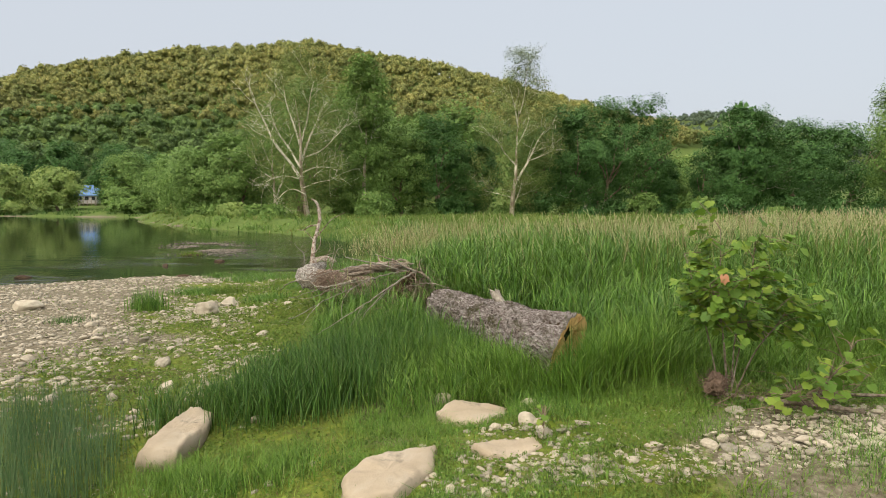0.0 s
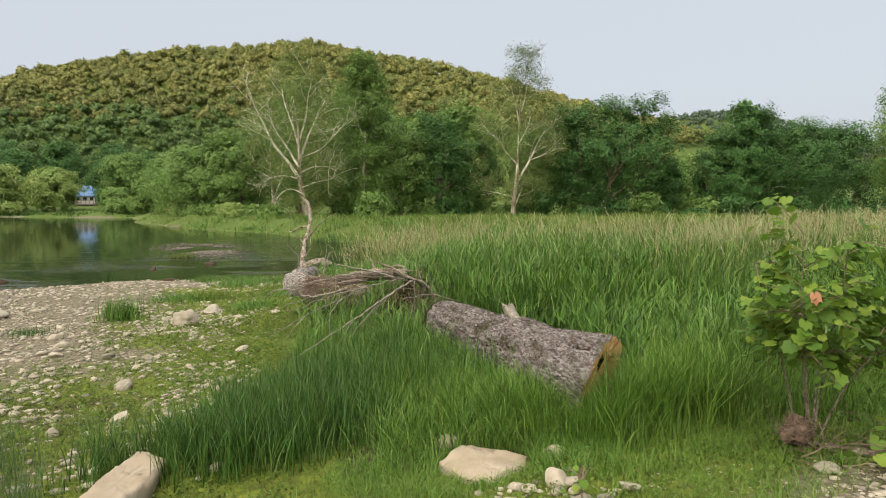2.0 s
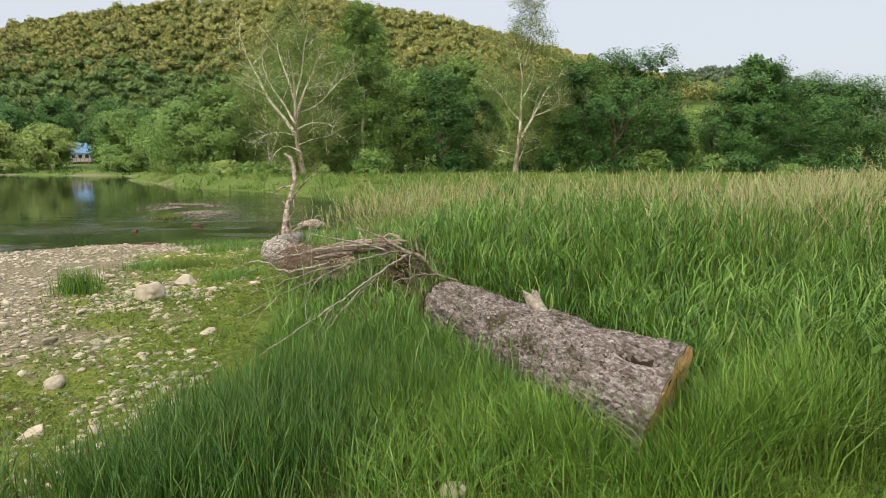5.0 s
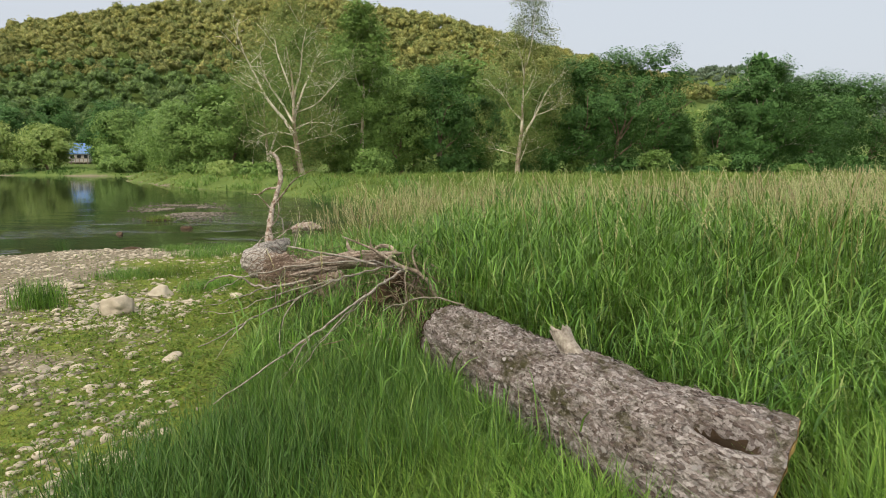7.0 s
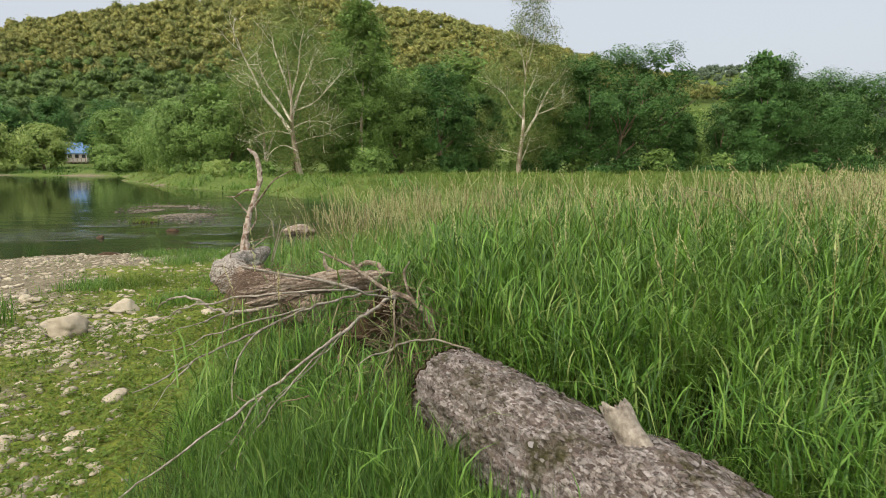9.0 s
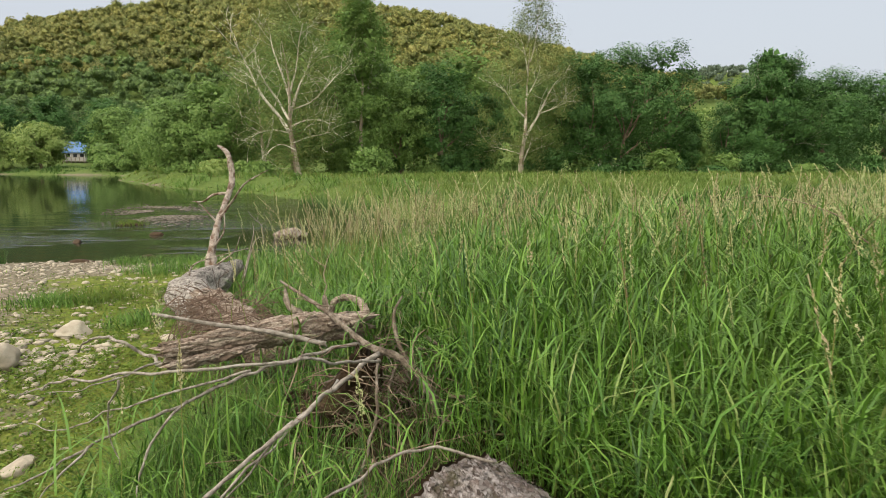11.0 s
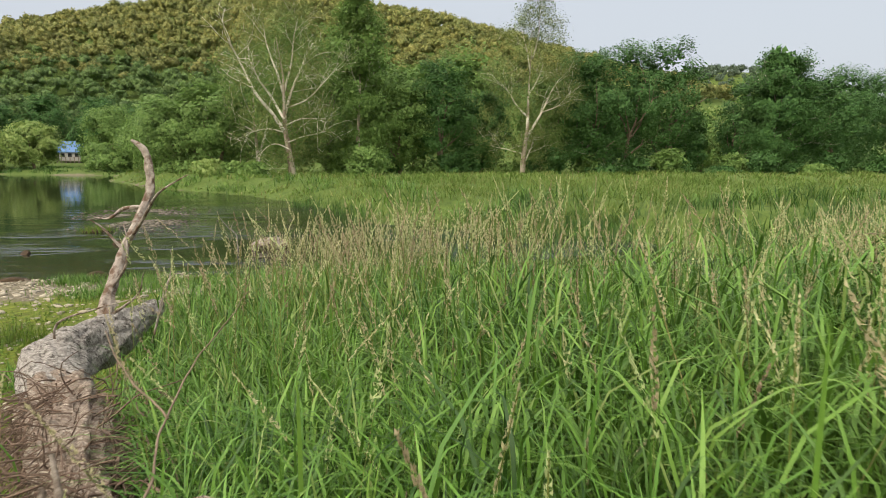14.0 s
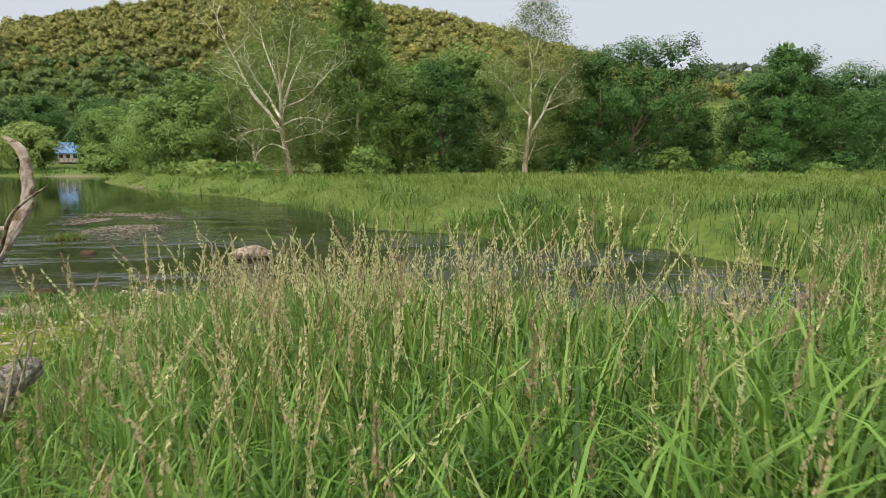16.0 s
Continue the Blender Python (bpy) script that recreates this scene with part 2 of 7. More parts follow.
def solid(name, stops, scale, rough=0.85, fine=40.0, bump=0.4, depth=0.01, stretch=None, stain=None, stain_scale=1.5, stain_cut=(0.5, 0.62), objects=0.0, metal=0.0):
    """Stone, bark, soil, wood, paint: mottled colour, fine relief and stains."""
    m, nt, bsdf = nodes_of(name)
    col = ramp_node(nt, noise_node(nt, scale, 7.0, 0.65, stretch), stops)
    if stain:
        f = noise_node(nt, stain_scale, 5.0, 0.6)
        mr = nt.nodes.new("ShaderNodeMapRange")
        mr.inputs[1].default_value, mr.inputs[2].default_value = stain_cut
        nt.links.new(f, mr.inputs[0])
        col = mix_node(nt, col, stain, mr.outputs[0])
    if objects:
        info = nt.nodes.new("ShaderNodeObjectInfo")
        geo = nt.nodes.new("ShaderNodeNewGeometry")
        add = nt.nodes.new("ShaderNodeMath")
        add.operation = "ADD"
        nt.links.new(info.outputs["Random"], add.inputs[0])
        nt.links.new(geo.outputs["Random Per Island"], add.inputs[1])
        fr = nt.nodes.new("ShaderNodeMath")
        fr.operation = "FRACT"
        nt.links.new(add.outputs[0], fr.inputs[0])
        tint = ramp_node(nt, fr.outputs[0], [(0.0, (1 - objects,) * 3), (0.5, (1.0, 0.97, 0.94)), (1.0, (1 + objects * 0.3, 1 + objects * 0.25, 1 + objects * 0.2))])
        col = mix_node(nt, col, tint, 1.0, "MULTIPLY")
    nt.links.new(col, bsdf.inputs["Base Color"])
    bsdf.inputs["Roughness"].default_value, bsdf.inputs["Metallic"].default_value = rough, metal
    bsdf.inputs["Specular IOR Level"].default_value = 0.3
    bump_node(nt, bsdf, noise_node(nt, fine, 8.0, 0.7, stretch), bump, depth)
    return m


M_STONE = solid("river_stone", [(0.25, (0.249, 0.217, 0.168)), (0.5, (0.346, 0.311, 0.251)), (0.75, (0.437, 0.408, 0.339))], 6, 0.9, 45, 0.5, 0.008, stain=(0.180, 0.175, 0.131), stain_scale=4, stain_cut=(0.58, 0.75), objects=0.38)
M_SHOAL = solid("wet_gravel", [(0.3, (0.10, 0.085, 0.065)), (0.7, (0.21, 0.185, 0.15))], 6, 0.6, 45, 0.5, 0.008, objects=0.3)
M_SLAB = solid("sandstone", [(0.25, (0.259, 0.206, 0.146)), (0.5, (0.330, 0.270, 0.200)), (0.8, (0.376, 0.324, 0.259))], 3.5, 0.9, 60, 0.8, 0.009, stain=(0.176, 0.146, 0.111), stain_scale=5, stain_cut=(0.6, 0.74))
def plated_bark(name, tints, crack, scale, long=0.33, moss=None, depth=0.012):
    """Flaking bark: plates of their own tint, parted by dark cracks; the grain runs along x."""
    m, nt, bsdf = nodes_of(name)
    co = nt.nodes.new("ShaderNodeTexCoord")
    mp = nt.nodes.new("ShaderNodeMapping")
    mp.inputs["Scale"].default_value = (long, 1, 1)
    nt.links.new(co.outputs["Object"], mp.inputs[0])
    warp = nt.nodes.new("ShaderNodeTexNoise")
    warp.inputs["Scale"].default_value, warp.inputs["Detail"].default_value = scale * 0.9, 4
    nt.links.new(mp.outputs[0], warp.inputs["Vector"])
    off = nt.nodes.new("ShaderNodeVectorMath")
    off.operation = "MULTIPLY_ADD"
    off.inputs[1].default_value = (2.6 / scale,) * 3
    nt.links.new(warp.outputs["Color"], off.inputs[0])
    nt.links.new(mp.outputs[0], off.inputs[2])
    cells = nt.nodes.new("ShaderNodeTexVoronoi")
    edges = nt.nodes.new("ShaderNodeTexVoronoi")
    edges.feature = "DISTANCE_TO_EDGE"
    for v in (cells, edges):
        v.inputs["Scale"].default_value = scale
        nt.links.new(off.outputs[0], v.inputs["Vector"])
    sep = nt.nodes.new("ShaderNodeSeparateColor")
    nt.links.new(cells.outputs["Color"], sep.inputs[0])
    blend = nt.nodes.new("ShaderNodeMath")
    blend.operation = "MULTIPLY_ADD"
    blend.inputs[1].default_value = 0.26
    nt.links.new(sep.outputs[0], blend.inputs[0])
    soft = nt.nodes.new("ShaderNodeMath")
    soft.operation = "MULTIPLY"
    soft.inputs[1].default_value = 0.85
    nt.links.new(noise_node(nt, scale * 0.5, 10, 0.85, (long, 1, 1), 1.2), soft.inputs[0])
    nt.links.new(soft.outputs[0], blend.inputs[2])
    col = ramp_node(nt, blend.outputs[0], tints)
    fine = ramp_node(nt, noise_node(nt, 60, 6, 0.7), [(0.25, (0.42, 0.38, 0.35)), (0.75, (1.35, 1.32, 1.3))])
    col = mix_node(nt, col, fine, 1.0, "MULTIPLY")
    if moss:
        mr = nt.nodes.new("ShaderNodeMapRange")
        mr.inputs[1].default_value, mr.inputs[2].default_value = 0.5, 0.64
        nt.links.new(noise_node(nt, 4.5, 8, 0.75), mr.inputs[0])
        col = mix_node(nt, col, moss, mr.outputs[0])
    gap = nt.nodes.new("ShaderNodeMapRange")
    gap.inputs[1].default_value, gap.inputs[2].default_value, gap.inputs[3].default_value = 0.0, 0.05, 0.6
    nt.links.new(edges.outputs["Distance"], gap.inputs[0])
    col = mix_node(nt, crack, col, gap.outputs[0])
    nt.links.new(col, bsdf.inputs["Base Color"])
    bsdf.inputs["Roughness"].default_value = 0.92
    bsdf.inputs["Specular IOR Level"].default_value = 0.2
    hgt = nt.nodes.new("ShaderNodeMath")
    hgt.operation = "MULTIPLY_ADD"
    hgt.inputs[1].default_value = 0.6
    nt.links.new(sep.outputs[0], hgt.inputs[0])
    nt.links.new(gap.outputs[0], hgt.inputs[2])
    add = nt.nodes.new("ShaderNodeMath")
    add.operation = "MULTIPLY_ADD"
    add.inputs[1].default_value = 0.5
    nt.links.new(noise_node(nt, 45, 6, 0.7), add.inputs[0])
    nt.links.new(hgt.outputs[0], add.inputs[2])
    bump_node(nt, bsdf, add.outputs[0], 1.0, depth * 1.6)
    return m


M_BARK = plated_bark("flaking_bark", [(0.26, (0.034, 0.024, 0.019)), (0.4, (0.095, 0.072, 0.065)), (0.52, (0.172, 0.149, 0.144)), (0.63, (0.262, 0.243, 0.243)), (0.78, (0.361, 0.346, 0.348))], (0.014, 0.010, 0.009), 64, 0.4, (0.047, 0.043, 0.019))
M_SCALE = leafy("bark_scale", [(0.0, (0.034, 0.025, 0.021)), (0.4, (0.086, 0.069, 0.064)), (0.75, (0.146, 0.129, 0.126)), (1.0, (0.215, 0.200, 0.200))], 0.0, 0.9, 0.5, (0.060, 0.053, 0.034), 3.0, 0.15)
M_WAD = plated_bark("mottled_bark", [(0.28, (0.041, 0.034, 0.031)), (0.42, (0.117, 0.104, 0.095)), (0.5, (0.297, 0.279, 0.261)), (0.62, (0.414, 0.396, 0.378)), (0.85, (0.504, 0.486, 0.468))], (0.018, 0.015, 0.013), 38, 0.7, None, 0.014)
M_DRIFT_BARK = plated_bark("fissured_bark", [(0.2, (0.075, 0.05, 0.038)), (0.4, (0.18, 0.133, 0.106)), (0.58, (0.32, 0.265, 0.222)), (0.8, (0.47, 0.425, 0.37))], (0.022, 0.016, 0.012), 75, 0.14, None, 0.008)
M_CUT = solid("sawn_wood", [(0.3, (0.506, 0.275, 0.105)), (0.55, (0.690, 0.440, 0.200)), (0.8, (0.805, 0.572, 0.315))], 9, 0.85, 70, 0.4, 0.004, stretch=(1, 1, 0.3), stain=(0.335, 0.143, 0.046), stain_scale=6, stain_cut=(0.58, 0.7))
M_ROT = solid("rotten_wood", [(0.3, (0.028, 0.017, 0.010)), (0.6, (0.066, 0.041, 0.022)), (0.85, (0.110, 0.072, 0.044))], 14, 0.95, 60, 0.9, 0.02)
M_DRIFT = solid("weathered_wood", [(0.3, (0.05, 0.036, 0.027)), (0.48, (0.17, 0.135, 0.105)), (0.7, (0.33, 0.285, 0.24))], 26, 0.9, 70, 1.0, 0.016, stain=(0.098, 0.069, 0.049), stain_scale=5, stain_cut=(0.54, 0.68))
M_PALE = solid("bleached_wood", [(0.32, (0.095, 0.08, 0.068)), (0.5, (0.225, 0.202, 0.178)), (0.72, (0.37, 0.348, 0.318))], 30, 0.88, 80, 0.8, 0.006, objects=0.15)
M_LIMB = solid("bleached_limb", [(0.28, (0.15, 0.115, 0.09)), (0.5, (0.30, 0.255, 0.22)), (0.75, (0.44, 0.39, 0.35))], 16, 0.9, 60, 0.9, 0.014, stain=(0.12, 0.075, 0.05), stain_scale=11, stain_cut=(0.47, 0.6))
M_TWIG = solid("dry_twig", [(0.3, (0.13, 0.09, 0.065)), (0.7, (0.27, 0.21, 0.16))], 10, 0.9, 60, 0.4, 0.004, objects=0.3)
M_WHITE_BARK = solid("white_sycamore_bark", [(0.3, (0.267, 0.223, 0.165)), (0.48, (0.581, 0.531, 0.457)), (0.7, (0.799, 0.753, 0.686))], 1.6, 0.85, 8, 0.4, 0.02)
M_TRUNK_BARK = solid("mottled_sycamore_trunk", [(0.36, (0.16, 0.11, 0.08)), (0.5, (0.36, 0.30, 0.24)), (0.66, (0.62, 0.56, 0.49))], 1.3, 0.88, 8, 0.4, 0.02, stretch=(1, 1, 0.35))
M_BROWN_BARK = solid("brown_bark", [(0.3, (0.12, 0.085, 0.06)), (0.7, (0.25, 0.19, 0.14))], 2.5, 0.92, 10, 0.6, 0.03)
M_ROOT = solid("root_fibre", [(0.3, (0.07, 0.045, 0.034)), (0.7, (0.21, 0.15, 0.115))], 18, 0.95, 60, 0.6, 0.004, objects=0.3)

M_MEADOW = leafy("meadow_grass", [(0.0, (0.017, 0.050, 0.007)), (0.35, (0.064, 0.153, 0.019)), (0.7, (0.111, 0.223, 0.031)), (0.93, (0.160, 0.270, 0.048)), (1.0, (0.215, 0.243, 0.091))], 0.16, 0.45, 0.5, (0.107, 0.201, 0.029), 0.9, 0.3)
# meadow grass tint, lighter and yellower, for near grass, tufts and short sedge
M_LIGHTER_GRASS = leafy("lighter_grass", [(0.0, (0.030, 0.078, 0.010)), (0.35, (0.078, 0.172, 0.022)), (0.7, (0.135, 0.250, 0.036)), (0.93, (0.190, 0.300, 0.056)), (1.0, (0.240, 0.250, 0.100))], 0.18, 0.5, 0.5, (0.150, 0.235, 0.034), 0.8, 0.25)
M_SEDGE = leafy("sedge", [(0.0, (0.019, 0.057, 0.007)), (0.5, (0.045, 0.113, 0.016)), (0.85, (0.076, 0.157, 0.027)), (1.0, (0.125, 0.182, 0.044))], 0.2, 0.5, 0.35, (0.073, 0.139, 0.022), 1.3, 0.35)
M_REED = leafy("reeds", [(0.0, (0.056, 0.112, 0.045)), (0.6, (0.087, 0.152, 0.066)), (1.0, (0.132, 0.193, 0.087))], 0.3, 0.55)
M_WEED = leafy("low_weeds", [(0.0, (0.069, 0.118, 0.016)), (0.5, (0.121, 0.186, 0.024)), (0.85, (0.176, 0.236, 0.034)), (1.0, (0.158, 0.128, 0.059))], 0.35, 0.6, 0.4, (0.074, 0.137, 0.030), 0.8)
M_FARGRASS = leafy("far_grass", [(0.0, (0.093, 0.151, 0.025)), (0.5, (0.144, 0.207, 0.041)), (0.85, (0.200, 0.243, 0.069)), (1.0, (0.261, 0.238, 0.109))], 0.35, 0.6, 0.6, (0.098, 0.183, 0.030), 0.13)
M_SEED = leafy("seed_heads", [(0.0, (0.285, 0.200, 0.145)), (0.25, (0.400, 0.345, 0.215)), (0.6, (0.510, 0.480, 0.285)), (1.0, (0.390, 0.450, 0.210))], 0.3, 0.7)
# dark tint for blades added low in the reed grass as its shade
M_GRASS_SHADE = leafy("dark_shade_blades", [(0.0, (0.018, 0.022, 0.008)), (0.6, (0.045, 0.046, 0.018)), (1.0, (0.09, 0.07, 0.035))], 0.05, 0.8, spec=0.1)
M_STEM = leafy("grass_stems", [(0.0, (0.094, 0.138, 0.027)), (0.7, (0.160, 0.186, 0.047)), (1.0, (0.244, 0.194, 0.086))], 0.3, 0.6)
M_SAPLEAF = leafy("sapling_leaf", [(0.0, (0.078, 0.158, 0.022)), (0.5, (0.132, 0.227, 0.030)), (1.0, (0.227, 0.305, 0.045))], 0.4, 0.5, single=True)
M_DEADLEAF = leafy("dead_leaf", [(0.0, (0.42, 0.19, 0.11)), (1.0, (0.52, 0.26, 0.16))], 0.3, 0.7)
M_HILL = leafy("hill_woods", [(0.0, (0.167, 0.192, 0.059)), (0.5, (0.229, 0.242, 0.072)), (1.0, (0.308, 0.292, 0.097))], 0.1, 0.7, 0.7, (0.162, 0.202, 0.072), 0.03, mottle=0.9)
# darker green than the hill's: partly species, mostly shade put into the colour
M_WOODS_SHADE = leafy("valley_woods", [(0.0, (0.097, 0.164, 0.048)), (0.5, (0.132, 0.221, 0.064)), (1.0, (0.182, 0.267, 0.077))], 0.1, 0.65, 0.5, (0.106, 0.164, 0.060), 0.06, mottle=0.9)
# bluish green: the distance haze is put into the leaf colour
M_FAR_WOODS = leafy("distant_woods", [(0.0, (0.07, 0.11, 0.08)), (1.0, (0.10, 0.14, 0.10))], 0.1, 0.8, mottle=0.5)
M_DARK_LEAF = leafy("dark_leaves", [(0.0, (0.043, 0.108, 0.030)), (0.5, (0.066, 0.151, 0.040)), (1.0, (0.096, 0.201, 0.053))], 0.3, 0.6, 0.4, (0.073, 0.144, 0.037), 0.25)
M_MID_LEAF = leafy("mid_leaves", [(0.0, (0.104, 0.185, 0.044)), (0.5, (0.151, 0.248, 0.064)), (1.0, (0.209, 0.305, 0.083))], 0.32, 0.6, 0.4, (0.121, 0.209, 0.053), 0.25)
M_OLIVE_LEAF = leafy("olive_leaves", [(0.0, (0.129, 0.181, 0.051)), (0.5, (0.174, 0.227, 0.069)), (1.0, (0.241, 0.273, 0.091))], 0.3, 0.6)
M_LIGHT_LEAF = leafy("light_leaves", [(0.0, (0.163, 0.245, 0.065)), (0.5, (0.222, 0.303, 0.088)), (1.0, (0.292, 0.361, 0.116))], 0.35, 0.6)


def make_ground():
    """Soil, gravel and grass by place, broken up by noise."""
    m, nt, bsdf = nodes_of("ground_soil")
    gravel = ramp_node(nt, noise_node(nt, 14, 8, 0.7), [(0.3, (0.07, 0.056, 0.036)), (0.48, (0.135, 0.115, 0.08)), (0.62, (0.22, 0.19, 0.145)), (0.8, (0.31, 0.275, 0.22))])
    moss = ramp_node(nt, noise_node(nt, 9, 8, 0.7), [(0.3, (0.055, 0.06, 0.018)), (0.5, (0.11, 0.135, 0.022)), (0.72, (0.20, 0.23, 0.035))])
    turf = ramp_node(nt, noise_node(nt, 3, 8, 0.7), [(0.3, (0.04, 0.065, 0.016)), (0.5, (0.08, 0.12, 0.026)), (0.75, (0.14, 0.18, 0.045))])
    soil = ramp_node(nt, noise_node(nt, 11, 8, 0.7), [(0.3, (0.03, 0.024, 0.014)), (0.7, (0.10, 0.078, 0.045))])
    attr = nt.nodes.new("ShaderNodeVertexColor")
    attr.layer_name = "cover"
    sep = nt.nodes.new("ShaderNodeSeparateColor")
    nt.links.new(attr.outputs[0], sep.inputs[0])

    def broken(out, scale):
        a = nt.nodes.new("ShaderNodeMath")
        a.operation = "ADD"
        nt.links.new(out, a.inputs[0])
        nt.links.new(noise_node(nt, scale, 6, 0.7), a.inputs[1])
        mr = nt.nodes.new("ShaderNodeMapRange")
        mr.inputs[1].default_value, mr.inputs[2].default_value = 0.88, 1.08
        nt.links.new(a.outputs[0], mr.inputs[0])
        return mr.outputs[0]
    col = mix_node(nt, gravel, moss, broken(sep.outputs[0], 2.2))
    col = mix_node(nt, col, soil, broken(sep.outputs[2], 3.0))
    col = mix_node(nt, col, turf, broken(sep.outputs[1], 1.1))
    nt.links.new(col, bsdf.inputs["Base Color"])
    bsdf.inputs["Roughness"].default_value = 0.95
    bsdf.inputs["Specular IOR Level"].default_value = 0.15
    bump_node(nt, bsdf, noise_node(nt, 26, 8, 0.7), 0.8, 0.02)
    return m


def make_water():
    m, nt, bsdf = nodes_of("river_water")
    bsdf.inputs["Base Color"].default_value = (0.011, 0.014, 0.008, 1)
    bsdf.inputs["Roughness"].default_value = 0.06
    bsdf.inputs["IOR"].default_value = 1.333
    co = nt.nodes.new("ShaderNodeTexCoord")
    sep = nt.nodes.new("ShaderNodeSeparateXYZ")
    nt.links.new(co.outputs["Object"], sep.inputs[0])
    # livelier water where the shallow riffle runs
    mask = nt.nodes.new("ShaderNodeMapRange")
    mask.inputs[1].default_value, mask.inputs[2].default_value = -17, -7
    mask.inputs[3].default_value, mask.inputs[4].default_value = 0.03, 1.0
    nt.links.new(sep.outputs[0], mask.inputs[0])
    big = noise_node(nt, 1.6, 4, 0.6, (0.7, 1.3, 1), 0.4)
    wob = nt.nodes.new("ShaderNodeMath")
    wob.operation = "MULTIPLY"
    nt.links.new(big, wob.inputs[0])
    streak = nt.nodes.new("ShaderNodeMapRange")
    streak.inputs[1].default_value, streak.inputs[2].default_value, streak.inputs[3].default_value = 0.46, 0.60, 0.12
    nt.links.new(noise_node(nt, 0.2, 3, 0.55, (0.7, 1.6, 1), 0.6), streak.inputs[0])
    gate = nt.nodes.new("ShaderNodeMath")
    gate.operation = "MULTIPLY"
    nt.links.new(mask.outputs[0], gate.inputs[0])
    nt.links.new(streak.outputs[0], gate.inputs[1])
    nt.links.new(gate.outputs[0], wob.inputs[1])
    calm = nt.nodes.new("ShaderNodeMath")
    calm.operation = "MULTIPLY_ADD"
    calm.inputs[1].default_value = 0.014
    nt.links.new(noise_node(nt, 0.5, 3, 0.5, (0.5, 1.5, 1)), calm.inputs[0])
    nt.links.new(wob.outputs[0], calm.inputs[2])
    bump_node(nt, bsdf, calm.outputs[0], 0.8, 0.12)
    return m


M_GROUND = make_ground()
M_WATER = make_water()

# ---- the lie of the land ----
WATER_Z = -0.5
NEAR_X = [-400, -60, -30, -12, -8.7, -4.3, -2.5, 2, 5.3, 9, 15, 22, 26]
NEAR_Y = [-160, -6, 10, 18.2, 20.3, 21.3, 20.4, 17.2, 16.8, 18.2, 22.5, 28.5, 30]
FAR_X = [-400, -87, -54, -39, -20, -11.3, -4.4, -1.4, 3.4, 8.7, 13.5, 22, 26]
FAR_Y = [150, 140, 131, 94, 64.4, 55, 42.3, 34, 28.5, 28.7, 30.3, 30.6, 30]
RIDGE_AZ = [-60, -31.7, -26, -19.2, -8.3, 1.5, 6.7, 12.2, 16.2, 23.7, 32, 38, 60]
RIDGE_TAN = [0.10, 0.167, 0.202, 0.231, 0.256, 0.236, 0.214, 0.186, 0.162, 0.126, 0.083, 0.048, 0.02]


def land_gap(x, y):
    """Metres inland from the near and from the far bank (negative in the river)."""
    wav = 0.35 * vnoise(x * 0.45, y * 0.3, 0, 5) + 0.15 * vnoise(x * 1.3, y * 1.1, 0, 6)
    dn = np.interp(x, NEAR_X, NEAR_Y) - y + wav
    df = (y - np.interp(x, FAR_X, FAR_Y)) * 0.75 + wav * 2
    shut = smooth(22, 27, x) * 3 + smooth(6.0, 9.5, x) * 5
    return dn + shut, df + shut


def side(x, y):
    """How far right of the foot of the grassy bank a place lies."""
    return x + np.interp(y, [0, 5, 10, 18, 22], [0, 0, 0.55, 1.3, 1.7])


def ground_z(x, y):
    x, y = np.broadcast_arrays(np.asarray(x, float), np.asarray(y, float))
    dn, df = land_gap(x, y)
    s = side(x, y)
    n = np.interp(s, [-8, -3.2, -2, -1, 0, 1, 3, 6, 15], [-0.33, -0.37, -0.33, -0.2, -0.06, 0.05, 0.2, 0.28, 0.4])
    n = n + smooth(5.5, 8.5, y) * np.interp(s, [-2.6, -0.5, 0.8, 20], [0, 0.1, 0.25, 0.1])
    n = n + 0.22 * np.exp(-((x - 0.05) ** 2 + (y - 8.9) ** 2) / 0.5)
    n = n - 0.10 * np.exp(-((x - 0.45) / 0.7) ** 2 - ((y - 5.0) / 0.5) ** 2)
    n = n + 0.04 * vnoise(x * 0.8, y * 0.8, 0, 1) + 0.02 * vnoise(x * 2.6, y * 2.6, 0, 2)
    reach = np.interp(s, [-2.5, 0.5], [7.0, 8.5])
    near = WATER_Z + (n - WATER_Z) * smooth(-0.4, 1, dn / reach)
    far = WATER_Z + 0.95 * smooth(0, 5, df) + (0.30 * vnoise(x * 0.3, y * 0.3, 0, 3) + 0.22 * vnoise(x * 0.8, y * 0.8, 0, 4)) * smooth(0.5, 4, df)
    far = far + 1.2 * smooth(4, 22, df) * smooth(-25, -60, x)
    z = np.where(dn > df, np.where(dn > -0.4 * reach, near, WATER_Z), np.where(df > 0, far, WATER_Z))
    m = np.maximum(dn, df)
    z = np.where(m < 0, np.minimum(z, WATER_Z + np.clip(m, -8, 0) * 0.12), z)
    r = np.hypot(x, y)
    az = np.degrees(np.arctan2(x, y))
    ridge = np.interp(az, RIDGE_AZ, RIDGE_TAN) * 470 - 9.3
    rise = smooth(205, 490, r) * 0.7 + 0.3 * np.clip((r - 205) / 265, 0, 1)
    hill = np.clip(ridge, 0, None) * rise * (1 - 0.5 * smooth(480, 800, r)) * smooth(10, 140, y)
    second = np.interp(az, [8, 14.2, 23.2, 26.3, 29.7, 32, 36, 45], [0, 0.119, 0.143, 0.147, 0.141, 0.122, 0.105, 0.0]) * 940 - 12
    hill = np.maximum(hill, np.clip(second, 0, None) * smooth(620, 960, r) * smooth(10, 140, y))
    behind = (172 + 14 * vnoise(x * 0.006, 0.5, 0, 9)) * smooth(260, 720, -y)
    return z + hill + behind


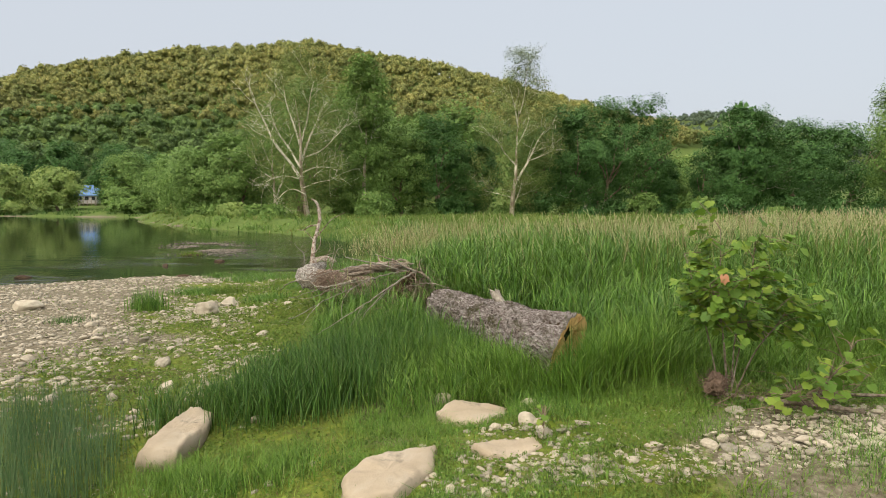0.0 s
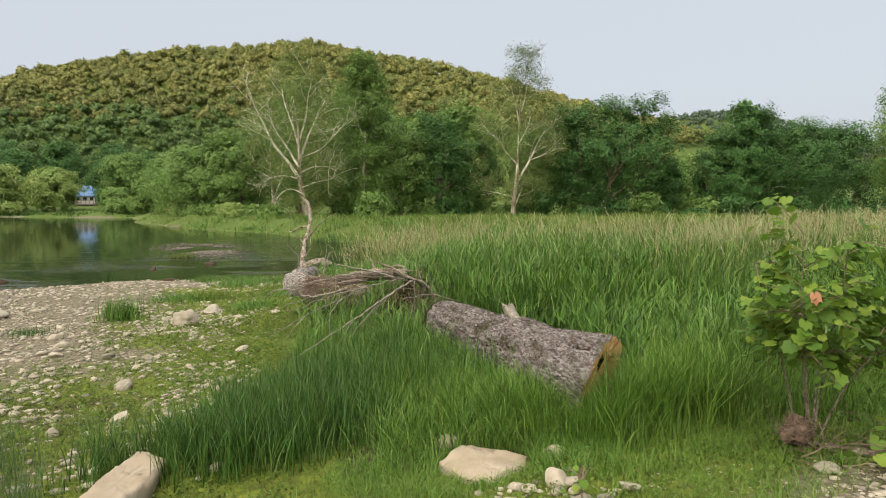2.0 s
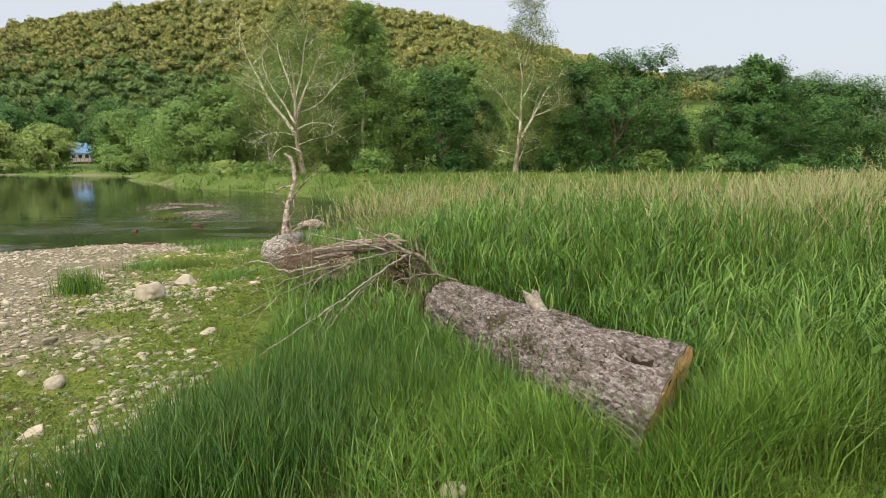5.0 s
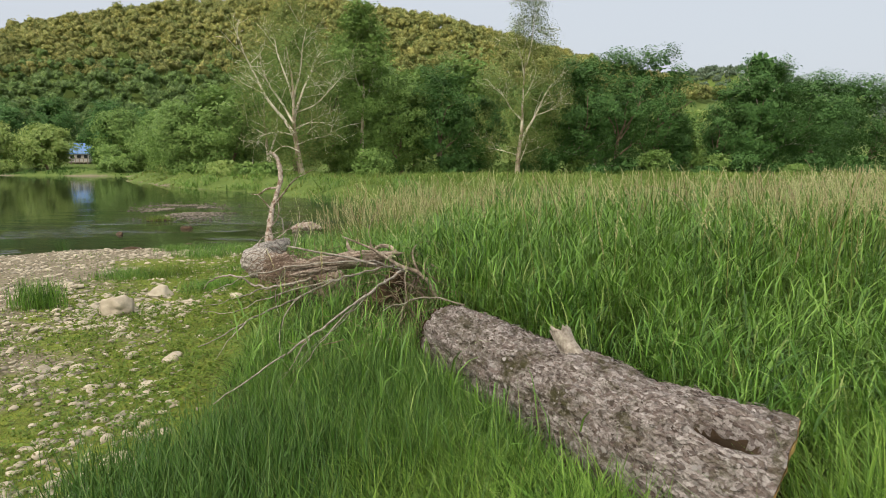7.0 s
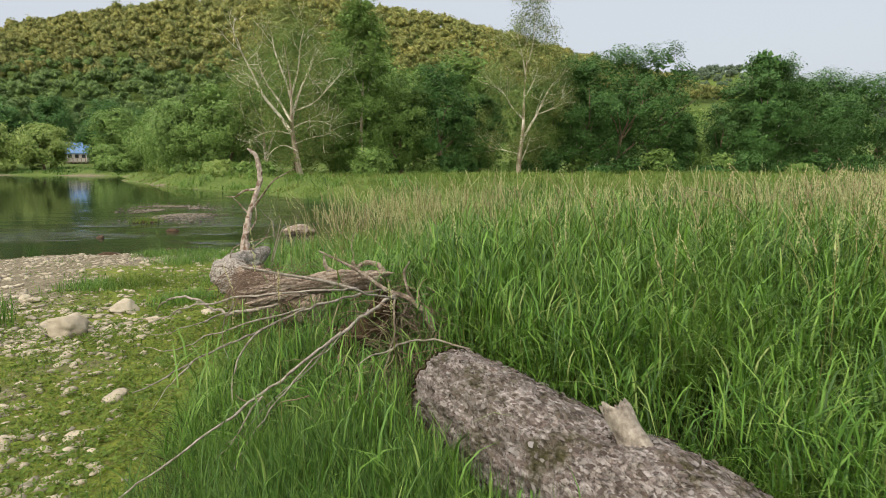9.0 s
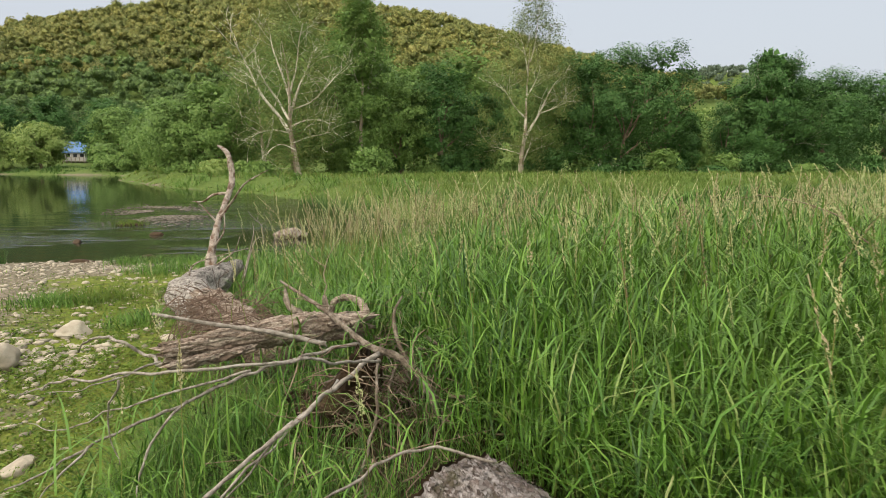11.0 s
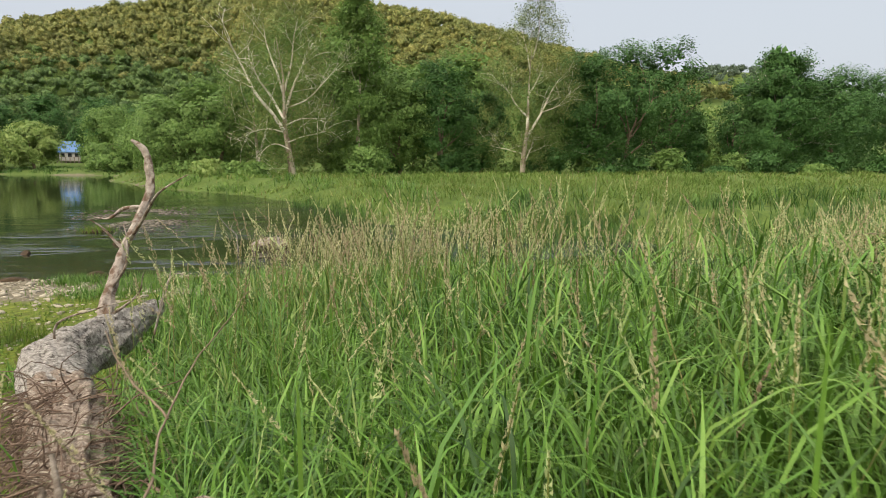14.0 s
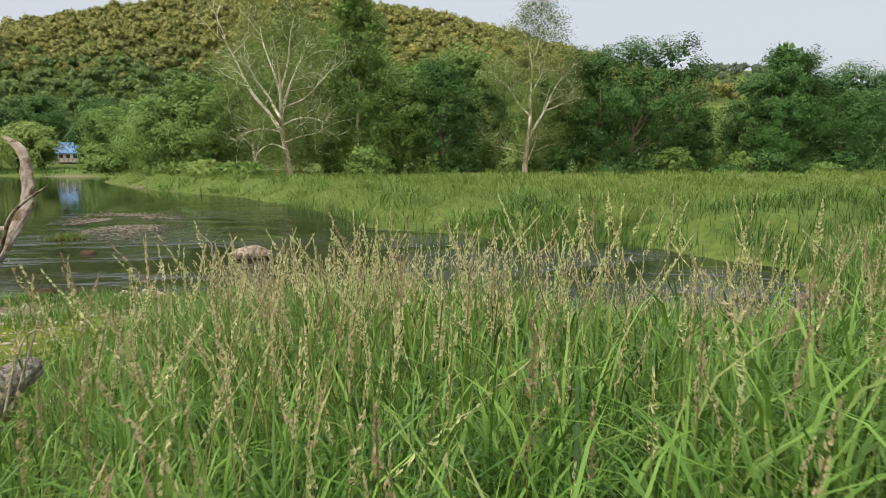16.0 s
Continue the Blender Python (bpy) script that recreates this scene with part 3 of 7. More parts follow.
def stretch_axis(lo, hi, step, far_lo, far_hi, k=1.1):
    mid = list(np.arange(lo, hi + step / 2, step))
    a, d = hi, step
    while a < far_hi:
        d *= k
        a += d
        mid.append(a)
    a, d = lo, step
    while a > far_lo:
        d *= k
        a -= d
        mid.insert(0, a)
    return np.array(mid)


def build_ground():
    xs, ys = stretch_axis(-13, 12, 0.28, -1500, 1500, 1.065), stretch_axis(2, 28, 0.28, -900, 1700, 1.06)
    X, Y = np.meshgrid(xs, ys)
    Z = ground_z(X, Y)
    v = np.stack([X, Y, Z], -1).reshape(-1, 3)
    nx = len(xs)
    i, j = np.meshgrid(np.arange(len(ys) - 1), np.arange(nx - 1), indexing="ij")
    q = np.stack([i * nx + j, i * nx + j + 1, (i + 1) * nx + j + 1, (i + 1) * nx + j], -1).reshape(-1, 4)
    me = mesh_of("ground", v, [q], M_GROUND)
    moss, turf, bare = cover(X, Y)
    c = np.stack([moss, turf, bare, np.ones_like(moss)], -1).reshape(-1, 4).astype(np.float32)
    col = me.color_attributes.new("cover", "FLOAT_COLOR", "POINT")
    col.data.foreach_set("color", c.ravel())
    return tagged(part("ground", me), "gravel bar, grassy bank and meadow of a river valley", "ground", kind="structure")


def cover(x, y):
    """Shares of moss, turf and bare soil in the ground cover."""
    dn, df = land_gap(x, y)
    s = side(x, y)
    moss = 0.58 * smooth(-6.6, -3.0, s + 1.2 * vnoise(x * 0.5, y * 0.5, 0, 21)) * smooth(-0.5, 3, dn) + 0.1
    moss = moss + 0.18 * vnoise(x * 0.9, y * 0.9, 0, 22) - 0.45 * smooth(1.6, 2.4, x) * smooth(4.5, 4.0, y)
    turf = np.where(df > dn, smooth(-1.2, -0.2, df), smooth(-1.9, -0.6, s) * smooth(5.0, 6.0, y) * smooth(-0.8, 0.0, dn))
    turf = np.maximum(turf, smooth(24, 60, np.abs(x)) * (y < 60))
    bare = 0.55 * np.exp(-((x + 3.6) ** 2 + (y - 7.4) ** 2) / 1.6) + 0.5 * np.exp(-((x + 7.5) ** 2 + (y - 9) ** 2) / 6) + 0.65 * np.exp(-((x - 0.1) ** 2 + (y - 8.7) ** 2) / 0.5)
    bare = bare + 0.4 * smooth(1.6, 2.6, x) * smooth(4.6, 4.1, y) * smooth(6.5, 4.5, x) * smooth(0, 2, y)
    # brown thatch and soil under the tall grass, dark to deepen its shade
    tall = np.where(df > dn, 0, smooth(-0.9, -0.2, s) * smooth(4.7, 5.4, y) * smooth(-0.8, 0.0, dn) * smooth(9.5, 6.5, x))
    bare = np.maximum(bare, tall)
    turf = turf * (1 - 0.75 * tall)
    return np.clip(moss, 0, 1), np.clip(turf, 0, 1), np.clip(bare, 0, 1)


build_ground()

wx, wy = np.meshgrid(np.linspace(-500, 40, 2), np.linspace(-250, 200, 2))
water = part("water", mesh_of("water", np.stack([wx, wy, np.full_like(wx, WATER_Z)], -1).reshape(-1, 3), [[[0, 1, 3, 2]]], M_WATER))
tagged(water, "dark slow river water reflecting the wooded hill", "water", kind="structure")


# ---- woods on the hills ----
def crowns(c, R, quads, lobes, g):
    """Many tree crowns: heaps of small, uneven leaf masses fringed with leaf sprays."""
    n = len(c)
    k = quads // lobes
    d = g.normal(size=(n, lobes, 3))
    d[..., 2] = np.abs(d[..., 2]) * 0.9 - 0.2
    d /= np.linalg.norm(d, axis=2)[..., None]
    lc = c[:, None] + d * R[:, None, None] * np.array([0.56, 0.56, 0.5]) * g.uniform(0.7, 1.1, (n, lobes, 1))
    lr = R[:, None] * g.uniform(0.28, 0.44, (n, lobes))
    v0, f0 = ICO[1]
    w = 0.72 * lr[:, :, None, None] * (1 + 0.22 * g.normal(size=(n, lobes, len(v0), 1)).clip(-1.6, 1.6))
    v = lc[:, :, None] + v0[None, None] * w
    f = (np.arange(n * lobes) * len(v0))[:, None, None] + f0[None]
    e = g.normal(size=(n, lobes, k, 3))
    e[..., 2] += 0.25
    e /= np.linalg.norm(e, axis=3)[..., None]
    p = lc[:, :, None] + e * lr[:, :, None, None] * g.uniform(0.8, 1.16, (n, lobes, k, 1))
    s = np.repeat(R, lobes * k) * g.uniform(0.11, 0.25, n * lobes * k)
    leaf = slivers(p.reshape(-1, 3), e.reshape(-1, 3), s, g, 0.8)
    return merge([leaf, (v.reshape(-1, 3), [f.reshape(-1, 3)])])


def scatter_hill(r0, r1, az0, az1, gap, g):
    r, out = r0, []
    while r < r1:
        for a in np.arange(az0, az1, math.degrees(gap / r)):
            out.append((r + g.normal() * gap * 0.3, a + g.normal() * math.degrees(gap / r) * 0.25))
        r += gap * 0.9
    out = np.array(out)
    x, y = out[:, 0] * np.sin(np.radians(out[:, 1])), out[:, 0] * np.cos(np.radians(out[:, 1]))
    return x, y


def hill_woods():
    g = np.random.default_rng(5)
    x, y = scatter_hill(185, 500, -34.5, 30, 6.7, g)
    z = ground_z(x, y)
    r = np.hypot(x, y)
    keep = (z > 3) & (r > 208) & (r < 478) & ((x < 15) | (z / r > 0.09))
    x, y, z = x[keep], y[keep], z[keep]
    R = g.uniform(3.6, 5.6, len(x)) * (1 + 0.25 * (g.uniform(size=len(x)) > 0.9))
    c = np.stack([x, y, z + R * 0.6 + g.uniform(-0.5, 3.5, len(x))], 1)
    # below an uneven shade line the crowns take the darker material
    low = z + g.normal(size=len(x)) * 5 < 36 + 12 * vnoise(x * 0.02, y * 0.02, 0, 31)
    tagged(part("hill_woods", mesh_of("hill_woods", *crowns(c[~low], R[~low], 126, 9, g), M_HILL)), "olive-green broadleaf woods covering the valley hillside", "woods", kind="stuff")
    tagged(part("valley_woods", mesh_of("valley_woods", *crowns(c[low], R[low] * 0.95, 126, 9, g), M_WOODS_SHADE)), "woods along the foot of the hill, shade put into their darker green", "woods", kind="stuff")
    x, y = scatter_hill(700, 985, 12, 42, 16.0, g)
    z = ground_z(x, y)
    keep = z > 15
    c = np.stack([x, y, z + 3], 1)[keep]
    tagged(part("distant_woods", mesh_of("distant_woods", *crowns(c, g.uniform(6.5, 10, len(c)), 60, 5, g), M_FAR_WOODS)), "green woods on a distant hill, tinted bluish for haze", "woods", kind="stuff")


hill_woods()


# ---- trees ----
def branching(g, p, d, length, r, depth, limbs, tips, spread=0.7, kids=(3, 5), up=0.25, bare=0.3):
    n = 7
    pts = [np.array(p, float)]
    d = np.array(d, float)
    d /= np.linalg.norm(d)
    for _ in range(n - 1):
        d = d + g.normal(size=3) * 0.13 + np.array([0, 0, up * 0.25])
        d /= np.linalg.norm(d)
        pts.append(pts[-1] + d * length / (n - 1))
    pts = np.array(pts)
    limbs.append((pts, r, r * 0.45, depth))
    if depth == 0:
        tips.append(pts[-1])
        tips.append(pts[-3])
        return
    for c in range(g.integers(*kids) + 1):
        t = g.uniform(bare, 1.0) if c else 1.0
        i = min(int(t * (n - 1)), n - 1)
        e = g.normal(size=3)
        e -= e.dot(d) * d
        e /= np.linalg.norm(e)
        nd = d * (1 - spread * 0.5) + e * spread * g.uniform(0.6, 1.1)
        branching(g, pts[i], nd, length * g.uniform(0.5, 0.72), r * g.uniform(0.42, 0.6), depth - 1, limbs, tips, spread, kids, up, bare=0.25)


def tree(label, x, y, h, width, trunk_r, leaf, bark, seed, leaves=4200, lean=(0, 0), crown_base=0.25, depth=2, leaf_size=0.42, fill=0.6, name="tree", category="tree", first=0.3, trunks=1, spread=0.75):
    g = np.random.default_rng(seed)
    z = float(ground_z(x, y)) - 0.15
    t = thing(name, label, category, (x, y, z))
    limbs, tips = [], []
    for k in range(trunks):
        off = g.normal(size=2) * 0.35 * (trunks > 1)
        d0 = (lean[0] + g.normal() * 0.12 * (trunks > 1), lean[1], 1)
        branching(g, (x + off[0], y + off[1], z), d0, h * (0.43 if depth == 3 else 0.43 if trunks == 1 else 0.40), trunk_r / trunks ** 0.4, depth, limbs, tips, spread, (4, 6), 0.3, first)
    limbs = [q for q in limbs if q[3] >= depth - 1 or (q[0][:, 2].max() < z + h * 0.92 and np.abs(q[0][:, 0] - x - lean[0] * h * 0.4).max() < width * 0.5)]
    limbs = [(np.where(q[0][:, 2:] > z + h * 0.9, q[0] * [1, 1, 0] + [0, 0, z + h * 0.9], q[0]),) + q[1:] for q in limbs]
    for pts, ra, rb, dep in limbs:
        if dep == depth:
            part("trunk", mesh_of("trunk", *tube(pts, [ra * 1.25, ra, rb], 9, 0.12, seed), bark), t)
    for pts, ra, rb, dep in limbs:
        if dep == depth - 1:
            part("limb", mesh_of("limb", *tube(pts, [ra, rb], 6, 0.1, seed), bark), t)
    twigs = [tube(pts[::2], [ra, rb * 0.7], 3, 0, 0, False) for pts, ra, rb, dep in limbs if dep < depth - 1][::2]
    if twigs:
        tagged(part("twig_mass", mesh_of("twig_mass", *merge(twigs), bark), t), kind="stuff")
    # leaf sprays round the twig ends, and lobes that fill the crown's outline
    tips = np.array(tips)
    cz0, cz1 = z + h * crown_base, z + h
    nl = int(100 * fill) + 8
    a, u = g.uniform(0, 2 * np.pi, nl), g.uniform(0, 1, nl) ** 0.75
    prof = np.sin(np.pi * np.clip(u * 0.76 + 0.12, 0, 1)) ** 0.7
    rad = width / 2 * prof * np.sqrt(g.uniform(0.35, 1.0, nl))
    mid = np.array([x + lean[0] * h * 0.4, y + lean[1] * h * 0.4])
    lob = np.stack([mid[0] + np.cos(a) * rad, mid[1] + np.sin(a) * rad, cz0 + u * (cz1 - cz0) * 0.92], 1)
    tips = tips[(tips[:, 2] > cz0) & (tips[:, 2] < z + h * 0.93) & (np.abs(tips[:, 0] - mid[0]) < width * 0.5)]
    n1 = int(leaves * fill) // len(lob) * len(lob)
    sc = width * 0.062
    p1 = np.repeat(lob, n1 // len(lob), 0) + g.normal(size=(n1, 3)).clip(-1.6, 1.6) * np.array([sc, sc, sc * 0.8])
    p = p1
    if len(tips):
        n2 = (leaves - n1) // len(tips) * len(tips)
        p2 = np.repeat(tips, n2 // len(tips), 0) + g.normal(size=(n2, 3)).clip(-1.5, 1.5) * sc * 0.6
        p = np.vstack([p1, p2])
    p[:, 2] = np.maximum(p[:, 2], z + 0.3)
    nrm = (p - np.array([mid[0], mid[1], (cz0 + cz1) / 2])) / (width / 2)
    nrm[:, 2] += 0.5
    inner = np.repeat(lob, 6, 0)
    inner = np.array([mid[0], mid[1], 0]) * (1, 1, 0) + (inner - [mid[0], mid[1], 0]) * (0.62, 0.62, 0.93) + g.normal(size=inner.shape) * sc * 0.7
    sprays = merge([slivers(p, nrm, g.uniform(leaf_size * 0.55, leaf_size * 1.1, len(p)), g, 0.5), slivers(inner, inner - inner.mean(0), leaf_size * 2.2, g, 3.0)])
    part("crown", mesh_of("crown", *sprays, leaf, True), t)
    return t


SYC = "sycamore with pale bare limbs and thin foliage at the meadow edge"
DARK = "dense dark green broadleaf tree at the meadow edge"
MID = "mid-green broadleaf tree in the riverside wood"
LIGHT = "light green willow-like tree on the far bank"


def sycamore(label, x, y, trunk, r0, limbs, crown, leaves, seed, leaf=None, dense=0):
    """A pale-limbed tree: trunk and limbs as drawn, twigs and thin foliage grown on them."""
    g = np.random.default_rng(seed)
    z = float(ground_z(x, y)) - 0.2
    t = thing("sycamore", label, "tree", (x, y, z))
    o = np.array([x, y, z])

    def line(pts, k):
        return spline([o + np.array([p[0], (g.normal() * 0.5 + 0.25 * p[0] * (-1) ** k) * (p[1] > 3), p[1]]) for p in pts], 16)
    tips = []

    def grown(pts, r, depth):
        out = []
        for _ in range(7 if depth else 5):
            i = g.integers(5, 16)
            d = pts[i] - pts[i - 2]
            d /= np.linalg.norm(d)
            e = d * 0.7 + g.normal(size=3) * np.array([0.7, 0.7, 0.4]) + np.array([0, 0, 0.25])
            e /= np.linalg.norm(e)
            q = [pts[i]]
            for _k in range(4):
                e = e + g.normal(size=3) * 0.2
                e /= np.linalg.norm(e)
                q.append(q[-1] + e * (0.9 if depth else 0.45) * g.uniform(0.6, 1.1))
            q = spline(q, 16)
            out.append(tube(q[::3], [r * 0.5, 0.012], 4, 0, 0, False))
            tips.extend(q[[7, 11, 15]])
            if depth:
                out += grown(q, r * 0.5, depth - 1)
        return out
    part("trunk", mesh_of("trunk", *tube(line(trunk, 0), [r0 * 1.3, r0 * 1.0, r0 * 0.75, r0 * 0.42, r0 * 0.1], 12, 0.1, seed), M_TRUNK_BARK), t)
    twigs = []
    for k, (pts, r) in enumerate(limbs):
        q = line(pts, k)
        part("limb", mesh_of("limb", *tube(q, [r * 1.2, r * 0.88, r * 0.36], 8, 0.1, seed + k), M_WHITE_BARK), t)
        twigs += grown(q, r * 0.6, 1)
        tips.append(q[-1])
    tagged(part("twig_mass", mesh_of("twig_mass", *merge(twigs), M_WHITE_BARK), t), kind="stuff")
    tips = np.array(tips)
    a = np.repeat(tips, leaves // 3 // len(tips) + 1, 0)
    a = a + g.normal(size=a.shape) * 0.45
    # sprays that fill the crown's own outline: (height, middle, half width)
    hh, mm, ww = (np.array(v) for v in zip(*crown))
    n = 260
    u = g.uniform(hh[0], hh[-1], n)
    w = np.interp(u, hh, ww) * np.sqrt(g.uniform(0.05, 1, n))
    th = g.uniform(0, 2 * np.pi, n)
    c = np.stack([x + np.interp(u, hh, mm) + np.cos(th) * w, y + np.sin(th) * w * 0.8, z + u], 1)
    d = np.repeat(c, leaves * 2 // 3 // n, 0)
    d = d + g.normal(size=d.shape) * np.array([0.5, 0.5, 0.42])
    p = np.vstack([a, d])
    nrm = (p - np.array([x, y, z + hh.mean()])) / 6
    nrm[:, 2] += 0.4
    k = 1.35 if dense else 1.0
    sprays = [slivers(p, nrm, g.uniform(0.11 * k, 0.24 * k, len(p)), g, 0.6)]
    if dense:
        c = np.repeat(c, dense, 0)
        c = c + g.normal(size=c.shape) * 0.5
        ax = np.stack([x + np.interp(c[:, 2] - z, hh, mm), np.full(len(c), y), c[:, 2]], 1)
        sprays.append(slivers(ax + (c - ax) * 0.7, c - ax, g.uniform(0.5, 0.9, len(c)), g, 1.5))
    part("crown", mesh_of("crown", *merge(sprays), leaf or M_OLIVE_LEAF, True), t)
    return t


sycamore(SYC, -12.1, 77.3, [(0, 0), (-0.35, 2.5), (-0.75, 5.2), (-0.75, 7.5), (-0.8, 11), (-1.4, 15)], 0.30, [
    ([(-0.75, 5.4), (-2.0, 7.2), (-3.5, 9.2), (-5.4, 12.6), (-6.1, 14.6)], 0.17), ([(-0.8, 6.6), (-2.4, 9.0), (-3.7, 11.0), (-4.6, 13.4)], 0.13),
    ([(-0.75, 7.2), (0.0, 9.4), (1.2, 12.0), (2.2, 14.6)], 0.14), ([(-0.75, 8.6), (-1.4, 11.2), (-2.4, 14.0), (-2.9, 16.2)], 0.11), ([(-0.8, 9.5), (-0.1, 12.4), (0.3, 15.2), (0.8, 17)], 0.10),
    ([(-0.6, 6.0), (0.9, 6.6), (2.6, 6.6), (3.7, 6.2)], 0.08), ([(-0.5, 4.2), (1.0, 4.9), (2.6, 5.2), (3.4, 5.6)], 0.07), ([(-0.7, 5.2), (-2.6, 5.6), (-4.4, 5.4), (-5.4, 4.8)], 0.07),
    ([(-0.2, 3.4), (-1.8, 4.0), (-3.2, 3.2), (-3.9, 1.6)], 0.06), ([(-0.75, 7.8), (1.6, 8.6), (3.4, 10.0), (4.4, 11.2)], 0.08)],
    [(1.5, 0, 2.5), (5, -0.8, 4.6), (9, -1.4, 5.8), (14, -1.6, 5.6), (18, -1.2, 4.0), (20.6, -0.6, 1.4)], 18000, 3)
sycamore("pale twin-stemmed sycamore behind the tall one", -17.2, 84.0, [(0, 0), (-0.2, 4), (-0.5, 8), (-0.3, 11)], 0.19, [
    ([(-0.1, 2.5), (0.7, 5), (1.2, 8), (2.0, 10.4)], 0.13), ([(-0.4, 6.5), (-1.6, 8.8), (-2.2, 11)], 0.09), ([(-0.3, 5), (-2.0, 6.2), (-3.4, 6.6)], 0.06)],
    [(1, 0, 3.5), (6, -0.3, 4.6), (11, 0, 4.2), (15.5, 0.2, 1.6)], 9000, 5, M_MID_LEAF)
sycamore("tall slender tree with dark foliage and pale upper limbs", -6.2, 90, [(0, 0), (0.1, 6), (0.4, 12), (0.2, 17)], 0.24, [
    ([(0.3, 9), (1.0, 11.5), (1.6, 14.5), (2.2, 17.5)], 0.13), ([(0.35, 11), (-0.6, 13.5), (-1.0, 17)], 0.1), ([(0.2, 8), (-1.4, 10.5), (-2.6, 13)], 0.08)],
    [(1.5, 0, 3.8), (6, 0, 5.0), (12, 0.2, 5.0), (18, 0.2, 4.2), (22.6, 0, 1.4)], 26000, 8, M_MID_LEAF, 4)
sycamore("sycamore with a tall thin top and forked pale trunk", 15.3, 92, [(0, 0), (0.15, 3), (0.4, 6.2), (0.8, 10.8), (1.0, 17)], 0.30, [
    ([(0.2, 4.4), (1.2, 6.2), (2.4, 8.2), (3.7, 10.8), (4.9, 12.6)], 0.17), ([(0.55, 7.6), (-0.9, 9.2), (-2.0, 10.6), (-2.7, 12.0)], 0.11), ([(0.75, 10.5), (1.8, 12.2), (2.6, 14.5)], 0.1),
    ([(0.9, 13), (0.2, 16), (-0.4, 19)], 0.09), ([(1.0, 15), (1.8, 18), (2.0, 21.5)], 0.09), ([(0.1, 2.8), (-2.0, 3.4), (-4.0, 3.8)], 0.06), ([(0.1, 1.2), (1.2, 3.6), (1.6, 5.2)], 0.09), ([(2.4, 8.2), (4.0, 8.8), (5.8, 9.6)], 0.07)],
    [(0.5, -1.0, 4.6), (4, -0.4, 5.8), (9, 0.4, 6.4), (14, 0.8, 5.6), (18, 1.2, 3.8), (24.2, 1.4, 1.8)], 27000, 21)
sycamore("young pale-stemmed tree leaning at the meadow edge", 24.0, 96.5, [(0, 0), (0.1, 3), (-0.4, 7), (-0.2, 10)], 0.16, [
    ([(0.1, 2.8), (1.4, 4.8), (2.6, 6.8), (2.9, 9)], 0.12), ([(2.2, 0.2), (1.6, 1.8), (1.2, 3.2)], 0.1), ([(3.4, 0.2), (3.0, 1.6), (2.4, 3)], 0.08)],
    [(3, 0, 2.0), (8, 0.5, 3.4), (14, 0.5, 1.5)], 9000, 23, M_DARK_LEAF, 3)
sycamore("dark leafy tree with a leaning pale trunk and bare side limb", 53.2, 98.7, [(0, 0), (0.15, 3.5), (0.5, 6.5), (1.2, 11), (1.4, 14)], 0.22, [
    ([(0.3, 0.2), (1.4, 2.2), (3.0, 3.7), (5.6, 4.9), (9.2, 5.0)], 0.13), ([(0.2, 0.2), (0.9, 3.0), (1.8, 5.4), (2.2, 8)], 0.12), ([(-0.3, 0.2), (-0.9, 3.0), (-1.6, 5.8)], 0.11), ([(-0.5, 0.1), (-2.6, 0.9), (-4.8, 1.0)], 0.10),
    ([(0.8, 9), (-1.0, 12), (-2.2, 14.5)], 0.09), ([(1.2, 11), (2.6, 14), (3.2, 16.5)], 0.08)],
    [(2.0, 0, 5.2), (6, 0.6, 7.0), (11, 0.8, 6.4), (14.5, 0.8, 4.4), (17.6, 0.6, 2.2)], 30000, 45, M_DARK_LEAF, 9)
